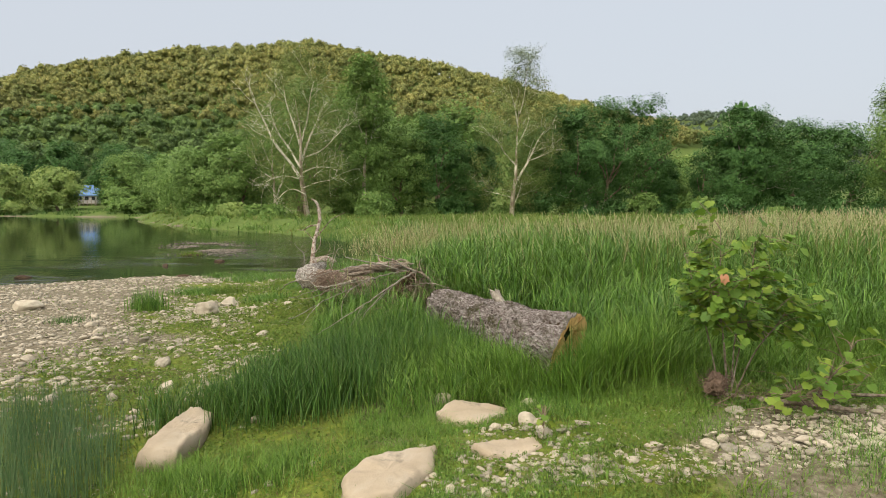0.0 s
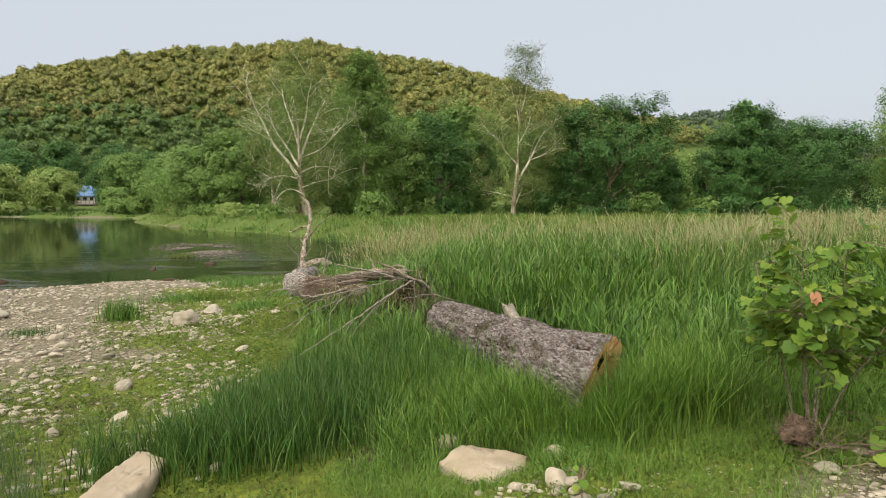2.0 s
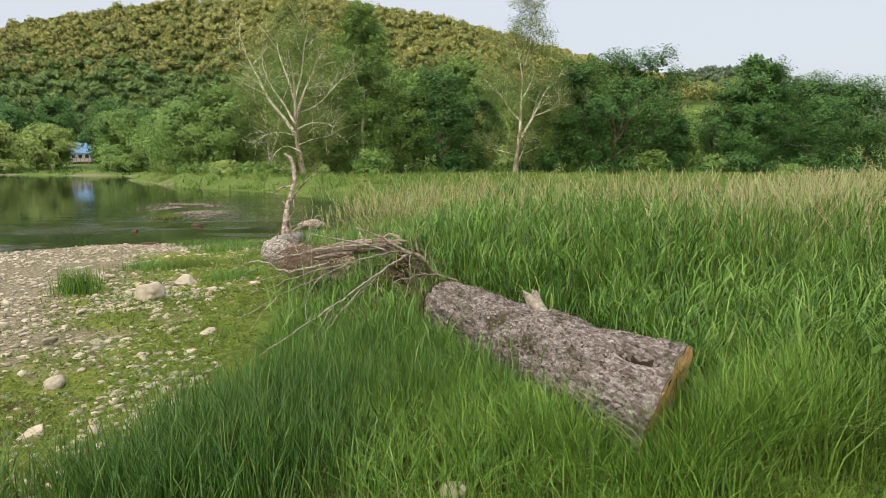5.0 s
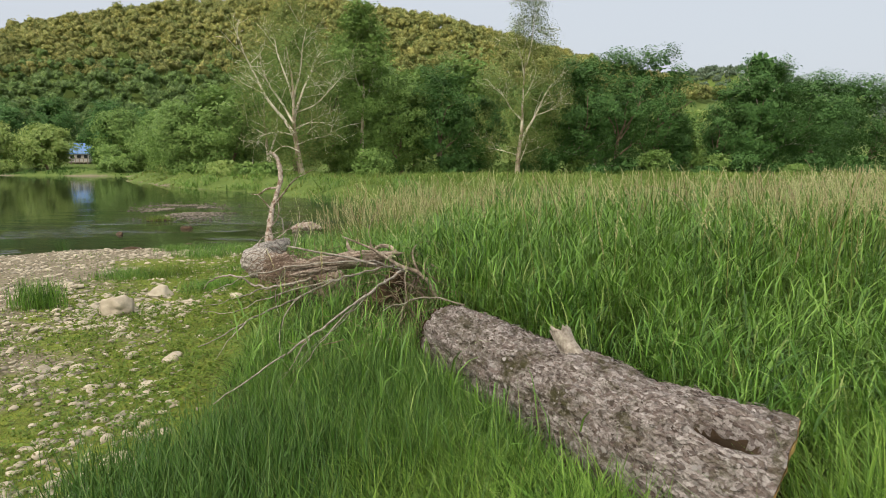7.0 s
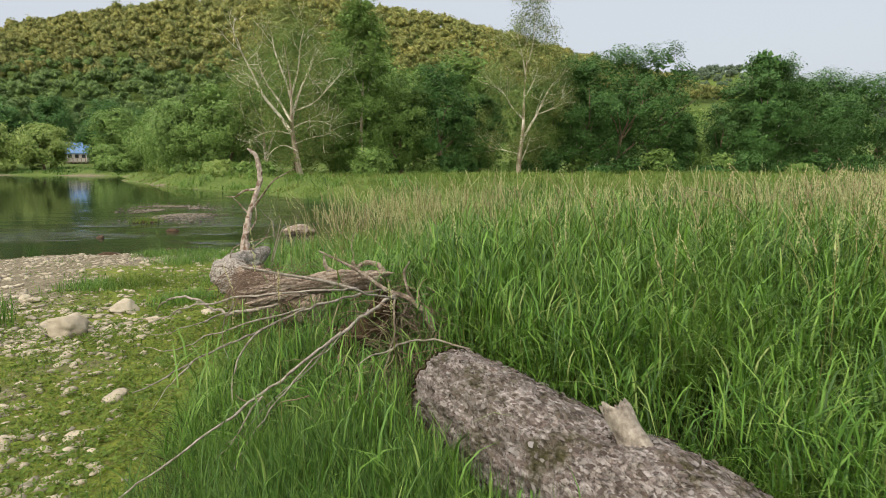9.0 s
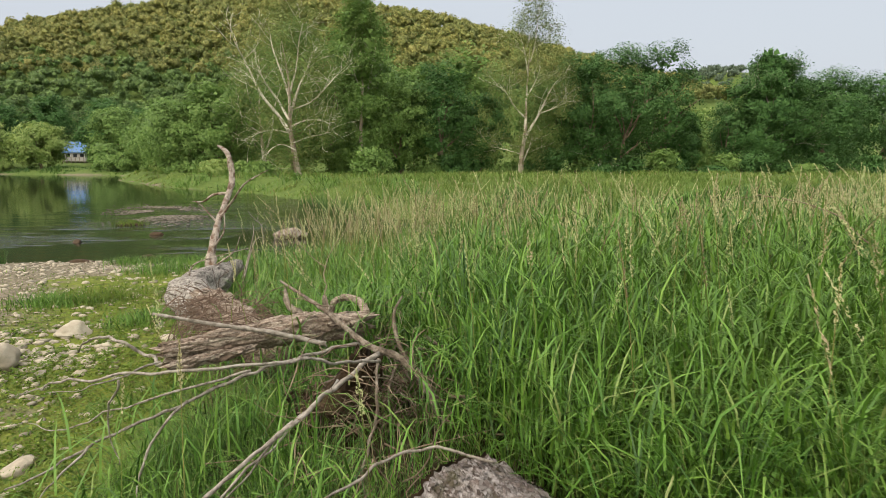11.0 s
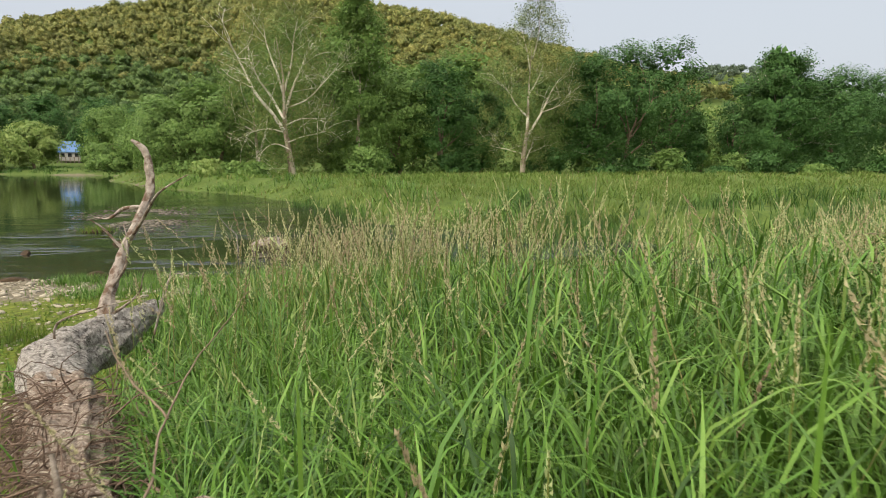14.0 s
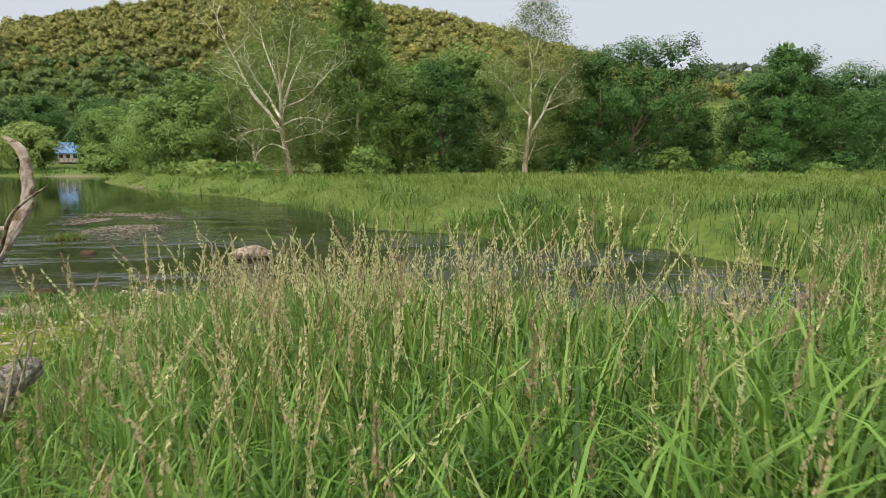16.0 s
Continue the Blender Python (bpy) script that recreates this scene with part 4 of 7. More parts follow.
BELT = [
    (-27.5, 86, 9.0, 10, M_MID_LEAF, MID, 31, 1), (-22.5, 84, 11.0, 9, M_MID_LEAF, MID, 32, 2), (-16.0, 95, 20, 11, M_MID_LEAF, MID, 33, 2),
    (-11, 96, 19, 10, M_MID_LEAF, MID, 34, 1), (-1.0, 95, 13.5, 9, M_MID_LEAF, MID, 35, 1), (4.8, 96, 15.0, 10.5, M_DARK_LEAF, DARK, 36, 1),
    (10.5, 114, 21.0, 13, M_MID_LEAF, MID, 37, 1), (10.2, 97, 11, 8, M_DARK_LEAF, DARK, 38, 1), (20.3, 99, 13, 8, M_MID_LEAF, MID, 39, 2),
    (25.5, 97, 17.0, 10.5, M_DARK_LEAF, DARK, 40, 2), (31, 98, 18.2, 11.5, M_DARK_LEAF, DARK, 41, 1), (36.8, 98, 18.8, 10, M_DARK_LEAF, DARK, 42, 1),
    (41.0, 101, 9.0, 6, M_DARK_LEAF, DARK, 43, 1), (50.6, 101, 14.5, 8, M_DARK_LEAF, DARK, 45, 2), (58, 103, 16.0, 10, M_DARK_LEAF, DARK, 46, 1),
    (65, 102, 15.8, 11, M_DARK_LEAF, DARK, 47, 1), (76, 106, 16.2, 12, M_DARK_LEAF, DARK, 48, 1), (86, 108, 16.8, 12, M_MID_LEAF, MID, 49, 1),
    (73.5, 89, 20.0, 11, M_MID_LEAF, MID, 50, 1), (61, 138, 13, 11, M_LIGHT_LEAF, MID, 51, 1), (68, 142, 12, 12, M_MID_LEAF, MID, 52, 1),
    (-32, 98, 9, 10, M_MID_LEAF, MID, 53, 1), (-38, 108, 9, 11, M_MID_LEAF, MID, 54, 1), (-5, 112, 19, 12, M_MID_LEAF, MID, 55, 1), (1, 118, 19, 12, M_MID_LEAF, MID, 56, 1),
    (24, 120, 15, 14, M_MID_LEAF, MID, 57, 1), (38, 124, 14, 15, M_DARK_LEAF, DARK, 58, 1), (51, 124, 11, 14, M_MID_LEAF, MID, 59, 1), (80, 124, 14, 15, M_DARK_LEAF, DARK, 60, 1), (97, 112, 17, 14, M_DARK_LEAF, DARK, 61, 1),
    (-20, 118, 16, 13, M_MID_LEAF, MID, 62, 1), (-30, 128, 13, 13, M_MID_LEAF, MID, 63, 1),
]
for bx, by, bh, bw, bl, blabel, bs, bt in BELT:
    tree(blabel, bx, by, bh * 1.07, bw, 0.26, bl, M_BROWN_BARK, bs, 12500 if by < 110 else 4600, ((bs % 5 - 2) * 0.03, 0), 0.05, 2, 0.31 if by < 110 else 0.55, 0.8, trunks=bt)
SHORE = [
    (-92, 150, 11.0, 12, M_LIGHT_LEAF, LIGHT, 71), (-79.0, 148, 10.4, 11.5, M_LIGHT_LEAF, LIGHT, 72), (-65.0, 146, 5.2, 6.0, M_MID_LEAF, MID, 73), (-69.7, 162, 13.5, 13, M_MID_LEAF, MID, 74),
    (-51.5, 139, 9.2, 12, M_MID_LEAF, "rounded green tree on the river bank", 75), (-60, 166, 14, 12, M_MID_LEAF, MID, 76), (-104, 158, 13, 14, M_MID_LEAF, MID, 77), (-80, 176, 13, 10, M_DARK_LEAF, DARK, 78),
    (-103, 174, 16, 12, M_DARK_LEAF, DARK, 79), (-48, 160, 12, 12, M_MID_LEAF, MID, 80), (-42, 150, 10, 11, M_MID_LEAF, MID, 81), (-112, 180, 18, 14, M_DARK_LEAF, DARK, 82), (-56, 180, 16, 13, M_DARK_LEAF, DARK, 83), (-76, 196, 17, 13, M_DARK_LEAF, DARK, 84), (-104, 198, 18, 13, M_DARK_LEAF, DARK, 86), (-120, 196, 18, 14, M_DARK_LEAF, DARK, 87), (-66, 200, 17, 13, M_DARK_LEAF, DARK, 88), (-92, 204, 18, 13, M_DARK_LEAF, DARK, 89), (-40, 135, 9, 10, M_MID_LEAF, MID, 85),
]
for bx, by, bh, bw, bl, blabel, bs in SHORE:
    tree(blabel, bx, by, bh, bw, 0.25, bl, M_BROWN_BARK, bs, 6000, ((bs % 3 - 1) * 0.05, 0), 0.1, 2, 0.5, 0.85)
for k, (bx, by, bh) in enumerate([(-108, 146, 3.2), (-99, 145, 2.6), (-90, 144.5, 3.0), (-86, 144, 2.4), (-62, 141, 2.8), (-58, 139, 3.4), (-47, 133, 3.6), (-44, 126, 3.0), (-41, 118, 2.6), (-36, 104, 2.2), (-30, 92, 2.0), (-24, 82, 1.7), (-21.5, 79, 1.9), (-18.5, 76.5, 1.5), (-15.5, 73, 1.3), (-20, 74, 1.2), (-26.5, 84, 2.2)]):
    tree("low green shrub on the river bank", bx, by, bh, bh * 2.2, 0.05, M_MID_LEAF if k % 3 else M_LIGHT_LEAF, M_BROWN_BARK, 400 + k, 1500, (0, 0), 0.0, 1, 0.45, 0.9, name="shrub", category="shrub")
for k in range(26):
    ux = -9 + k * 3.7 + 1.2 * math.sin(k * 2.3)
    uh = 2.6 + 1.3 * math.sin(k * 1.7)
    tree("leafy undergrowth bush at the foot of the wood", ux, 95.5 + 2.0 * math.sin(k * 3.1), uh, 5.2, 0.05, M_DARK_LEAF if k % 3 else M_MID_LEAF, M_BROWN_BARK, 500 + k, 1300, (0, 0), 0.0, 1, 0.34, 0.9, name="bush", category="bush")
tree("small light green bush at the meadow edge", -4.0, 74, 3.6, 5, 0.05, M_MID_LEAF, M_BROWN_BARK, 91, 2600, (0, 0), 0.0, 1, 0.24, 0.9, name="bush", category="bush")


# ---- house on the far bank ----
M_BLUE = solid("blue_roof_metal", [(0.3, (0.07, 0.16, 0.34)), (0.7, (0.11, 0.22, 0.42))], 3, 0.45, 12, 0.2, 0.01)
# white siding set down to grey: the wall's shade is in its colour
M_SIDING = solid("greyed_white_siding", [(0.3, (0.36, 0.35, 0.33)), (0.7, (0.46, 0.45, 0.43))], 2, 0.7, 9, 0.2, 0.01)
M_DECK = solid("grey_deck_wood", [(0.3, (0.18, 0.15, 0.12)), (0.7, (0.30, 0.26, 0.22))], 4, 0.85, 14, 0.4, 0.01)
M_PANE = solid("window_glass", [(0.3, (0.02, 0.025, 0.03)), (0.7, (0.04, 0.045, 0.05))], 2, 0.08, 5, 0.02, 0.01)
M_BRICK = solid("red_brick_wall", [(0.3, (0.30, 0.14, 0.10)), (0.7, (0.42, 0.24, 0.18))], 5, 0.9, 20, 0.4, 0.01)
M_GREYROOF = solid("grey_shingle_roof", [(0.3, (0.16, 0.15, 0.15)), (0.7, (0.26, 0.25, 0.24))], 5, 0.9, 20, 0.4, 0.01)


def box(lo, hi, bevel=0.0):
    """A box with slightly broken edges, as arrays."""
    bm = bmesh.new()
    bmesh.ops.create_cube(bm, size=1.0)
    for v in bm.verts:
        v.co = Vector([lo[i] + (v.co[i] + 0.5) * (hi[i] - lo[i]) for i in range(3)])
    if bevel:
        bmesh.ops.bevel(bm, geom=list(bm.edges), offset=bevel, segments=1, affect="EDGES")
    bmesh.ops.triangulate(bm, faces=list(bm.faces))
    bm.verts.ensure_lookup_table()
    v = np.array([x.co[:] for x in bm.verts])
    f = np.array([[x.index for x in g.verts] for g in bm.faces])
    bm.free()
    return v, [f]


def gable(w, d, z0, z1, over, thick):
    """A pitched roof, ridge along x, as one thick sheet."""
    x = w / 2 + over
    y = d / 2 + over
    prof = [(-y, z0), (0, z1), (y, z0), (y, z0 - thick), (0, z1 - thick), (-y, z0 - thick)]
    v = np.array([(sx, a, b) for sx in (-x, x) for a, b in prof])
    q = [[i, (i + 1) % 6, (i + 1) % 6 + 6, i + 6] for i in range(6)]
    q += [[0, 5, 4, 1], [1, 4, 3, 2], [6, 7, 10, 11], [7, 8, 9, 10]]
    return v, [np.array(q)]


def house(x, y, w, d, floor, eave, ridge, wall, roof, label, turn=0.0, porch=True):
    z = float(ground_z(x, y)) - 0.1
    t = thing("house", label, "house", (x, y, z))
    t.rotation_euler = (0, 0, turn)
    loc = (0, 0, 0)
    body = part("wall", mesh_of("wall", *box((-w / 2, -d / 2, floor), (w / 2, d / 2, eave), 0.03), wall, True), t, place=loc)
    part("roof", mesh_of("roof", *gable(w, d, eave, ridge, 0.5, 0.16), roof, True), t, place=loc)
    ends = np.array([(s * (w / 2 - 0.02), a, b) for s in (-1, 1) for a, b in ((-d / 2, eave), (d / 2, eave), (0, ridge - 0.2))])
    part("gable_end", mesh_of("gable_end", ends, [np.array([[0, 1, 2], [3, 5, 4]])], wall, True), t, place=loc)
    for k in range(3):
        wxx = -w / 2 + w * (k + 0.5) / 3
        win = part("window", mesh_of("window", *box((wxx - 0.55, -d / 2 - 0.05, floor + 0.8), (wxx + 0.55, -d / 2 + 0.02, floor + 2.0), 0.02), M_SIDING, True), body, place=loc)
        part("pane", mesh_of("pane", *box((wxx - 0.45, -d / 2 - 0.07, floor + 0.9), (wxx + 0.45, -d / 2 - 0.02, floor + 1.9)), M_PANE, True), win, place=loc)
    if porch:
        part("deck", mesh_of("deck", *box((-w / 2 - 0.3, -d / 2 - 2.4, floor - 0.2), (w / 2 + 0.3, -d / 2, floor), 0.02), M_DECK, True), t, place=loc)
        for k in range(6):
            px = -w / 2 + (w) * k / 5
            part("post", mesh_of("post", *box((px - 0.1, -d / 2 - 2.3, 0), (px + 0.1, -d / 2 - 2.1, floor + 1.0), 0.02), M_DECK, True), t, place=loc)
        part("railing", mesh_of("railing", *box((-w / 2 - 0.2, -d / 2 - 2.32, floor + 0.9), (w / 2 + 0.2, -d / 2 - 2.2, floor + 1.0), 0.02), M_DECK, True), t, place=loc)
        for sx in (-1, 1):
            part("stilt", mesh_of("stilt", *box((sx * (w / 2 - 0.3) - 0.14, -d / 2 + 0.1, 0), (sx * (w / 2 - 0.3) + 0.14, -d / 2 + 0.4, floor), 0.02), M_DECK, True), t, place=loc)
    return t


house(-91.2, 187, 5.0, 5.0, 0.7, 3.0, 5.9, M_SIDING, M_BLUE, "small white riverside cabin on stilts with a blue metal roof", 0.25)
house(-53.8, 166, 3.6, 4.5, 0.3, 3.0, 4.6, M_BRICK, M_GREYROOF, "small brick house half hidden by trees", 0.4, False)

# ---- stones ----
LOG_A, LOG_B = np.array([1.49, 5.53, 0.42]), np.array([0.36, 7.85, 0.50])


def off_log(x, y):
    d = (LOG_B - LOG_A)[:2]
    t = np.clip(((x - LOG_A[0]) * d[0] + (y - LOG_A[1]) * d[1]) / (d @ d), 0, 1)
    return np.hypot(x - LOG_A[0] - t * d[0], y - LOG_A[1] - t * d[1])


def stone(name, label, x, y, size, seed, turn=0, tilt=(0, 0), sink=0.3, mat=None, sub=4, cuts=9, keep=0.72, grain=0.05, group=""):
    me = mesh_of(name, *rock(size, seed, sub, cuts, keep, grain), mat or M_STONE)
    ob = part(name, me, place=(x, y, float(ground_z(x, y)) + size[2] * (0.5 - sink)))
    ob.rotation_euler = (tilt[0], tilt[1], turn)
    return tagged(ob, label, "stone", group)


def slab_rock(name, label, outline, x, y, z, thick, seed, turn=0, tilt=(0, 0), lift=0.0):
    """A flat stone with an angular outline, broken flanks and a nearly plane, weathered top."""
    m = 112
    o = np.array(outline + outline[:1], float)
    t = np.concatenate([[0], np.cumsum(np.linalg.norm(np.diff(o, axis=0), axis=1))])
    u = np.linspace(0, t[-1], m, endpoint=False)
    e = np.column_stack([np.interp(u, t, o[:, 0]), np.interp(u, t, o[:, 1])])
    rows = []
    for f, h in ((0.93, -0.5), (1.0, -0.2), (1.02, 0.1), (0.99, 0.3), (0.955, 0.42), (0.92, 0.47), (0.85, 0.5), (0.72, 0.5), (0.56, 0.51), (0.4, 0.52), (0.22, 0.53), (0.05, 0.53)):
        p = np.column_stack([e * f, np.full(m, h * thick)])
        jut = 0.05 * fbm(p[:, 0] * 7 + seed, p[:, 1] * 7, p[:, 2] * 9, seed, 4) * (f > 0.7)
        p[:, :2] *= (1 + jut)[:, None]
        top = 1.0 if h > 0.35 else 0.4
        p[:, 2] += top * (0.03 * vnoise(p[:, 0] * 3.5, p[:, 1] * 3.5, 0, seed) + 0.012 * fbm(p[:, 0] * 11, p[:, 1] * 11, 0, seed + 1, 3))
        # a shallow ledge where a layer has split off
        p[:, 2] -= 0.018 * smooth(0.02, 0.05, p[:, 0] * 0.6 + p[:, 1] * 0.8 - 0.1 + 0.05 * vnoise(p[:, 0] * 9, p[:, 1] * 9, 0, seed + 2)) * (h > 0.35)
        rows.append(p)
    v = np.vstack(rows)
    j = np.arange(m)
    k = (j + 1) % m
    q = np.vstack([np.stack([b * m + j, b * m + k, (b + 1) * m + k, (b + 1) * m + j], 1) for b in range(len(rows) - 1)])
    v = np.vstack([v, v[-m:].mean(0)])
    tri = np.stack([(len(rows) - 1) * m + j, (len(rows) - 1) * m + k, np.full(m, len(v) - 1)], 1)
    ob = part(name, mesh_of(name, v, [q, tri], M_SLAB), place=(x, y, z))
    ob.rotation_euler = (tilt[0], tilt[1], turn)
    return tagged(ob, label, "stone")


slab_rock("flat_rock", "large flat cream sandstone rock half sunk in grass", [(-0.32, 0.03), (-0.28, -0.2), (-0.19, -0.36), (0.06, -0.34), (0.2, -0.1), (0.32, 0.08), (0.36, 0.46), (0.18, 0.42), (-0.14, 0.28)], -0.24, 3.70, -0.09, 0.2, 3, 0, (0.06, -0.05))
slab_rock("flat_rock", "broad flat cream rock with a low domed top", [(-0.32, 0.08), (-0.22, 0.2), (-0.06, 0.28), (0.1, 0.2), (0.33, 0.12), (0.37, -0.03), (0.2, -0.14), (0.03, -0.27), (-0.13, -0.2)], 0.47, 4.96, -0.065, 0.18, 5, 0, (0.04, 0))
slab_rock("flat_rock", "thin flat pale rock lying on gravel", [(-0.27, 0.02), (-0.1, 0.14), (0.24, 0.16), (0.26, -0.02), (0.1, -0.16), (-0.14, -0.12)], 0.64, 3.95, 0.03, 0.09, 8, 0, (0.10, 0))
slab_rock("flat_rock", "long cream sandstone slab tilted in the grass", [(-0.15, -0.58), (0.16, -0.52), (0.2, 0.0), (0.14, 0.5), (-0.1, 0.56), (-0.17, 0.1)], -2.16, 5.12, -0.25, 0.2, 12, -0.02, (0.04, 0.03))
stone("boulder", "rounded pale boulder on the gravel bar", -4.13, 12.25, (0.46, 0.42, 0.38), 101, 0.3, sink=0.22, cuts=8, keep=0.7, grain=0.12)
stone("boulder", "angular pale boulder on the gravel bar", -4.12, 13.75, (0.44, 0.32, 0.26), 102, 1.0, sink=0.3, cuts=14, keep=0.58, grain=0.1)
stone("boulder", "flat-topped buff boulder on the gravel bar", -8.1, 13.1, (0.62, 0.5, 0.26), 103, 0.2, sink=0.3)
stone("cobble", "rounded pale cobble in short grass", 0.25, 5.42, (0.17, 0.15, 0.13), 104, 0)
stone("cobble", "pale cobble beside a flat rock", 1.0, 4.98, (0.22, 0.13, 0.12), 105, -0.5)
stone("cobble", "rounded pale cobble beside a flat rock", 0.88, 4.46, (0.15, 0.2, 0.14), 106, 0.4)

STONE_MESHES = [mesh_of("river_stone", *rock((1, g1, g2 * 0.85), 200 + k, 3 if k < 5 else 2, 11, 0.66, 0.08), M_STONE) for k, (g1, g2) in enumerate([(0.8, 0.6), (0.65, 0.5), (0.9, 0.55), (0.7, 0.65), (0.8, 0.45), (0.6, 0.45), (0.85, 0.7), (0.75, 0.5)])]


def near_gravel_share(x, y):
    """Where stones lie at the near end of the bar: round the flat rocks, along the path and towards the sapling."""
    right = smooth(1.9, 2.6, x) * smooth(4.3, 3.9, y - 0.14 * (x - 2))
    knot = np.exp(-(((x - 0.78) / 0.55) ** 2 + ((y - 4.0) / 0.5) ** 2) ** 2)
    front = smooth(3.85, 3.6, y) * smooth(-0.3, 0.1, x)
    return np.maximum(np.maximum(right, knot), front) * (0.72 + 0.28 * vnoise(x * 1.7, y * 1.7, 0, 43))


def strew(n, xr, yr, sizes, seed, label, group, accept=None):
    g = np.random.default_rng(seed)
    made = 0
    taken = [(-0.22, 3.72, 0.45), (0.47, 4.96, 0.4), (0.64, 3.95, 0.3), (-2.16, 5.3, 0.35), (-2.16, 4.9, 0.35)]
    for _ in range(n * 12):
        if made >= n:
            break
        x, y = g.uniform(*xr), g.uniform(*yr)
        s = sizes[0] + (sizes[1] - sizes[0]) * g.uniform() ** 2.2
        if (accept and g.uniform() > accept(x, y)) or any(math.hypot(x - a, y - b) < c + s * 0.45 for a, b, c in taken):
            continue
        taken.append((x, y, s * 0.45))
        me = STONE_MESHES[g.integers(len(STONE_MESHES))]
        ob = part("river_stone", me, place=(x, y, float(ground_z(x, y)) + s * 0.12))
        ob.rotation_euler, ob.scale = (g.normal() * 0.2, g.normal() * 0.2, g.uniform(0, 6.28)), (s, s, s)
        tagged(ob, label, "stone", group)
        made += 1


strew(150, (0.1, 4.2), (3.3, 4.8), (0.05, 0.17), 7, "rounded pale river stone on the near gravel", "river stones on the near gravel", lambda x, y: float(near_gravel_share(x, y)))
strew(32, (-2.2, 1.2), (3.2, 6.0), (0.05, 0.13), 8, "pale river stone in short grass", "stones in the short grass")
strew(112, (-7.0, -1.9), (6.3, 15.5), (0.07, 0.26), 9, "pale river stone on the mossy bar", "stones on the gravel bar", lambda x, y: float(smooth(-1.2, -2.2, side(x, y))))


def pebbles(name, n, xr, yr, sizes, sub, seed, accept, label):
    g = np.random.default_rng(seed)
    x, y = g.uniform(*xr, n), g.uniform(*yr, n)
    keep = g.uniform(size=n) < accept(x, y)
    x, y = x[keep], y[keep]
    v0, f0 = ICO[sub]
    n = len(x)
    s = (sizes[0] + (sizes[1] - sizes[0]) * g.uniform(size=n) ** 2.5)[:, None] * g.uniform(0.65, 1.15, (n, 3)) * np.array([1, 0.8, 0.4])
    bump = 1 + 0.16 * g.normal(size=(n, len(v0), 1)).clip(-1.5, 1.5)
    v = v0[None] * bump * s[:, None] * 0.5
    a = g.uniform(0, 2 * np.pi, n)
    ca, sa = np.cos(a)[:, None], np.sin(a)[:, None]
    v = np.stack([v[..., 0] * ca - v[..., 1] * sa, v[..., 0] * sa + v[..., 1] * ca, v[..., 2]], -1)
    v += np.stack([x, y, ground_z(x, y) + s[:, 2] * 0.15], 1)[:, None]
    f = (np.arange(n) * len(v0))[:, None, None] + f0[None]
    tagged(part(name, mesh_of(name, v.reshape(-1, 3), [f.reshape(-1, 3)], M_STONE)), label, "gravel", kind="stuff")


def bar_gravel(x, y):
    moss, turf, bare = cover(x, y)
    dn, _ = land_gap(x, y)
    return np.clip(1.30 - moss * 1.25, 0.1, 1) * smooth(-0.2, 0.3, dn) * smooth(-1.4, -2.2, side(x, y)) * (0.55 + 0.45 * vnoise(x * 1.4, y * 1.4, 0, 41))


pebbles("bar_gravel", 13000, (-9.5, -2.0), (5.5, 14), (0.03, 0.15), 1, 12, bar_gravel, "pale gravel and pebbles of the river bar")
pebbles("bar_gravel", 8000, (-13.5, -3.0), (13.5, 22), (0.05, 0.19), 1, 14, bar_gravel, "pale gravel and pebbles of the river bar")
pebbles("near_gravel", 9000, (0.0, 5.5), (3.2, 4.8), (0.012, 0.085), 1, 13, near_gravel_share, "small pale pebbles of the near gravel")
pebbles("near_grit", 5200, (1.4, 5.0), (3.3, 4.5), (0.008, 0.035), 1, 19, lambda x, y: 0.35 + 0.65 * near_gravel_share(x, y), "grit and small pebbles of the near gravel")
pebbles("moss_stones", 3600, (-5.0, -1.4), (5.4, 13.5), (0.04, 0.19), 1, 18, lambda x, y: smooth(-1.2, -1.9, side(x, y)) * smooth(-0.35, 0.4, vnoise(x * 1.1, y * 1.1, 0, 44)), "pale stones scattered over moss")
pebbles("shore_gravel", 700, (-3.2, -1.2), (3.0, 4.4), (0.02, 0.09), 1, 15, lambda x, y: 0.5 + 0 * x, "pebbles among sparse grass")


def shoal():
    """The gravel shoal that breaks the river's surface."""
    g = np.random.default_rng(17)
    n = 3200
    t = g.normal(size=n) * 0.3
    x = -11.4 + t * -3.2 + g.normal(size=n) * 0.9
    y = 36.0 + t * 7.5 + g.normal(size=n) * 1.0
    keep = vnoise(x * 0.6, y * 0.6, 0, 51) > -0.25
    x, y = x[keep], y[keep]
    v0, f0 = ICO[1]
    s = g.uniform(0.05, 0.16, (len(x), 1)) * np.array([[1, 0.8, 0.22]])
    v = v0[None] * s[:, None] * 0.5 * (1 + 0.12 * g.normal(size=(len(x), len(v0), 1))) + np.stack([x, y, np.full(len(x), WATER_Z + 0.005)], 1)[:, None]
    f = (np.arange(len(x)) * len(v0))[:, None, None] + f0[None]
    tagged(part("gravel_shoal", mesh_of("gravel_shoal", v.reshape(-1, 3), [f.reshape(-1, 3)], M_SHOAL)), "low gravel shoal breaking the river surface", "gravel", kind="stuff")


shoal()
for k, (sx, sy, ss) in enumerate([(-7.4, 20.6, 0.7), (-6.2, 21.3, 0.5), (-9.5, 24.5, 0.4), (-8.0, 26.5, 0.45), (-12.5, 20.5, 0.5)]):
    ob = stone("wet_stone", "dark wet stone just breaking the water", sx, sy, (ss, ss * 0.6, 0.26), 300 + k, k, sink=0.2, sub=3, mat=M_ROT)
    ob.location.z = WATER_Z - 0.03


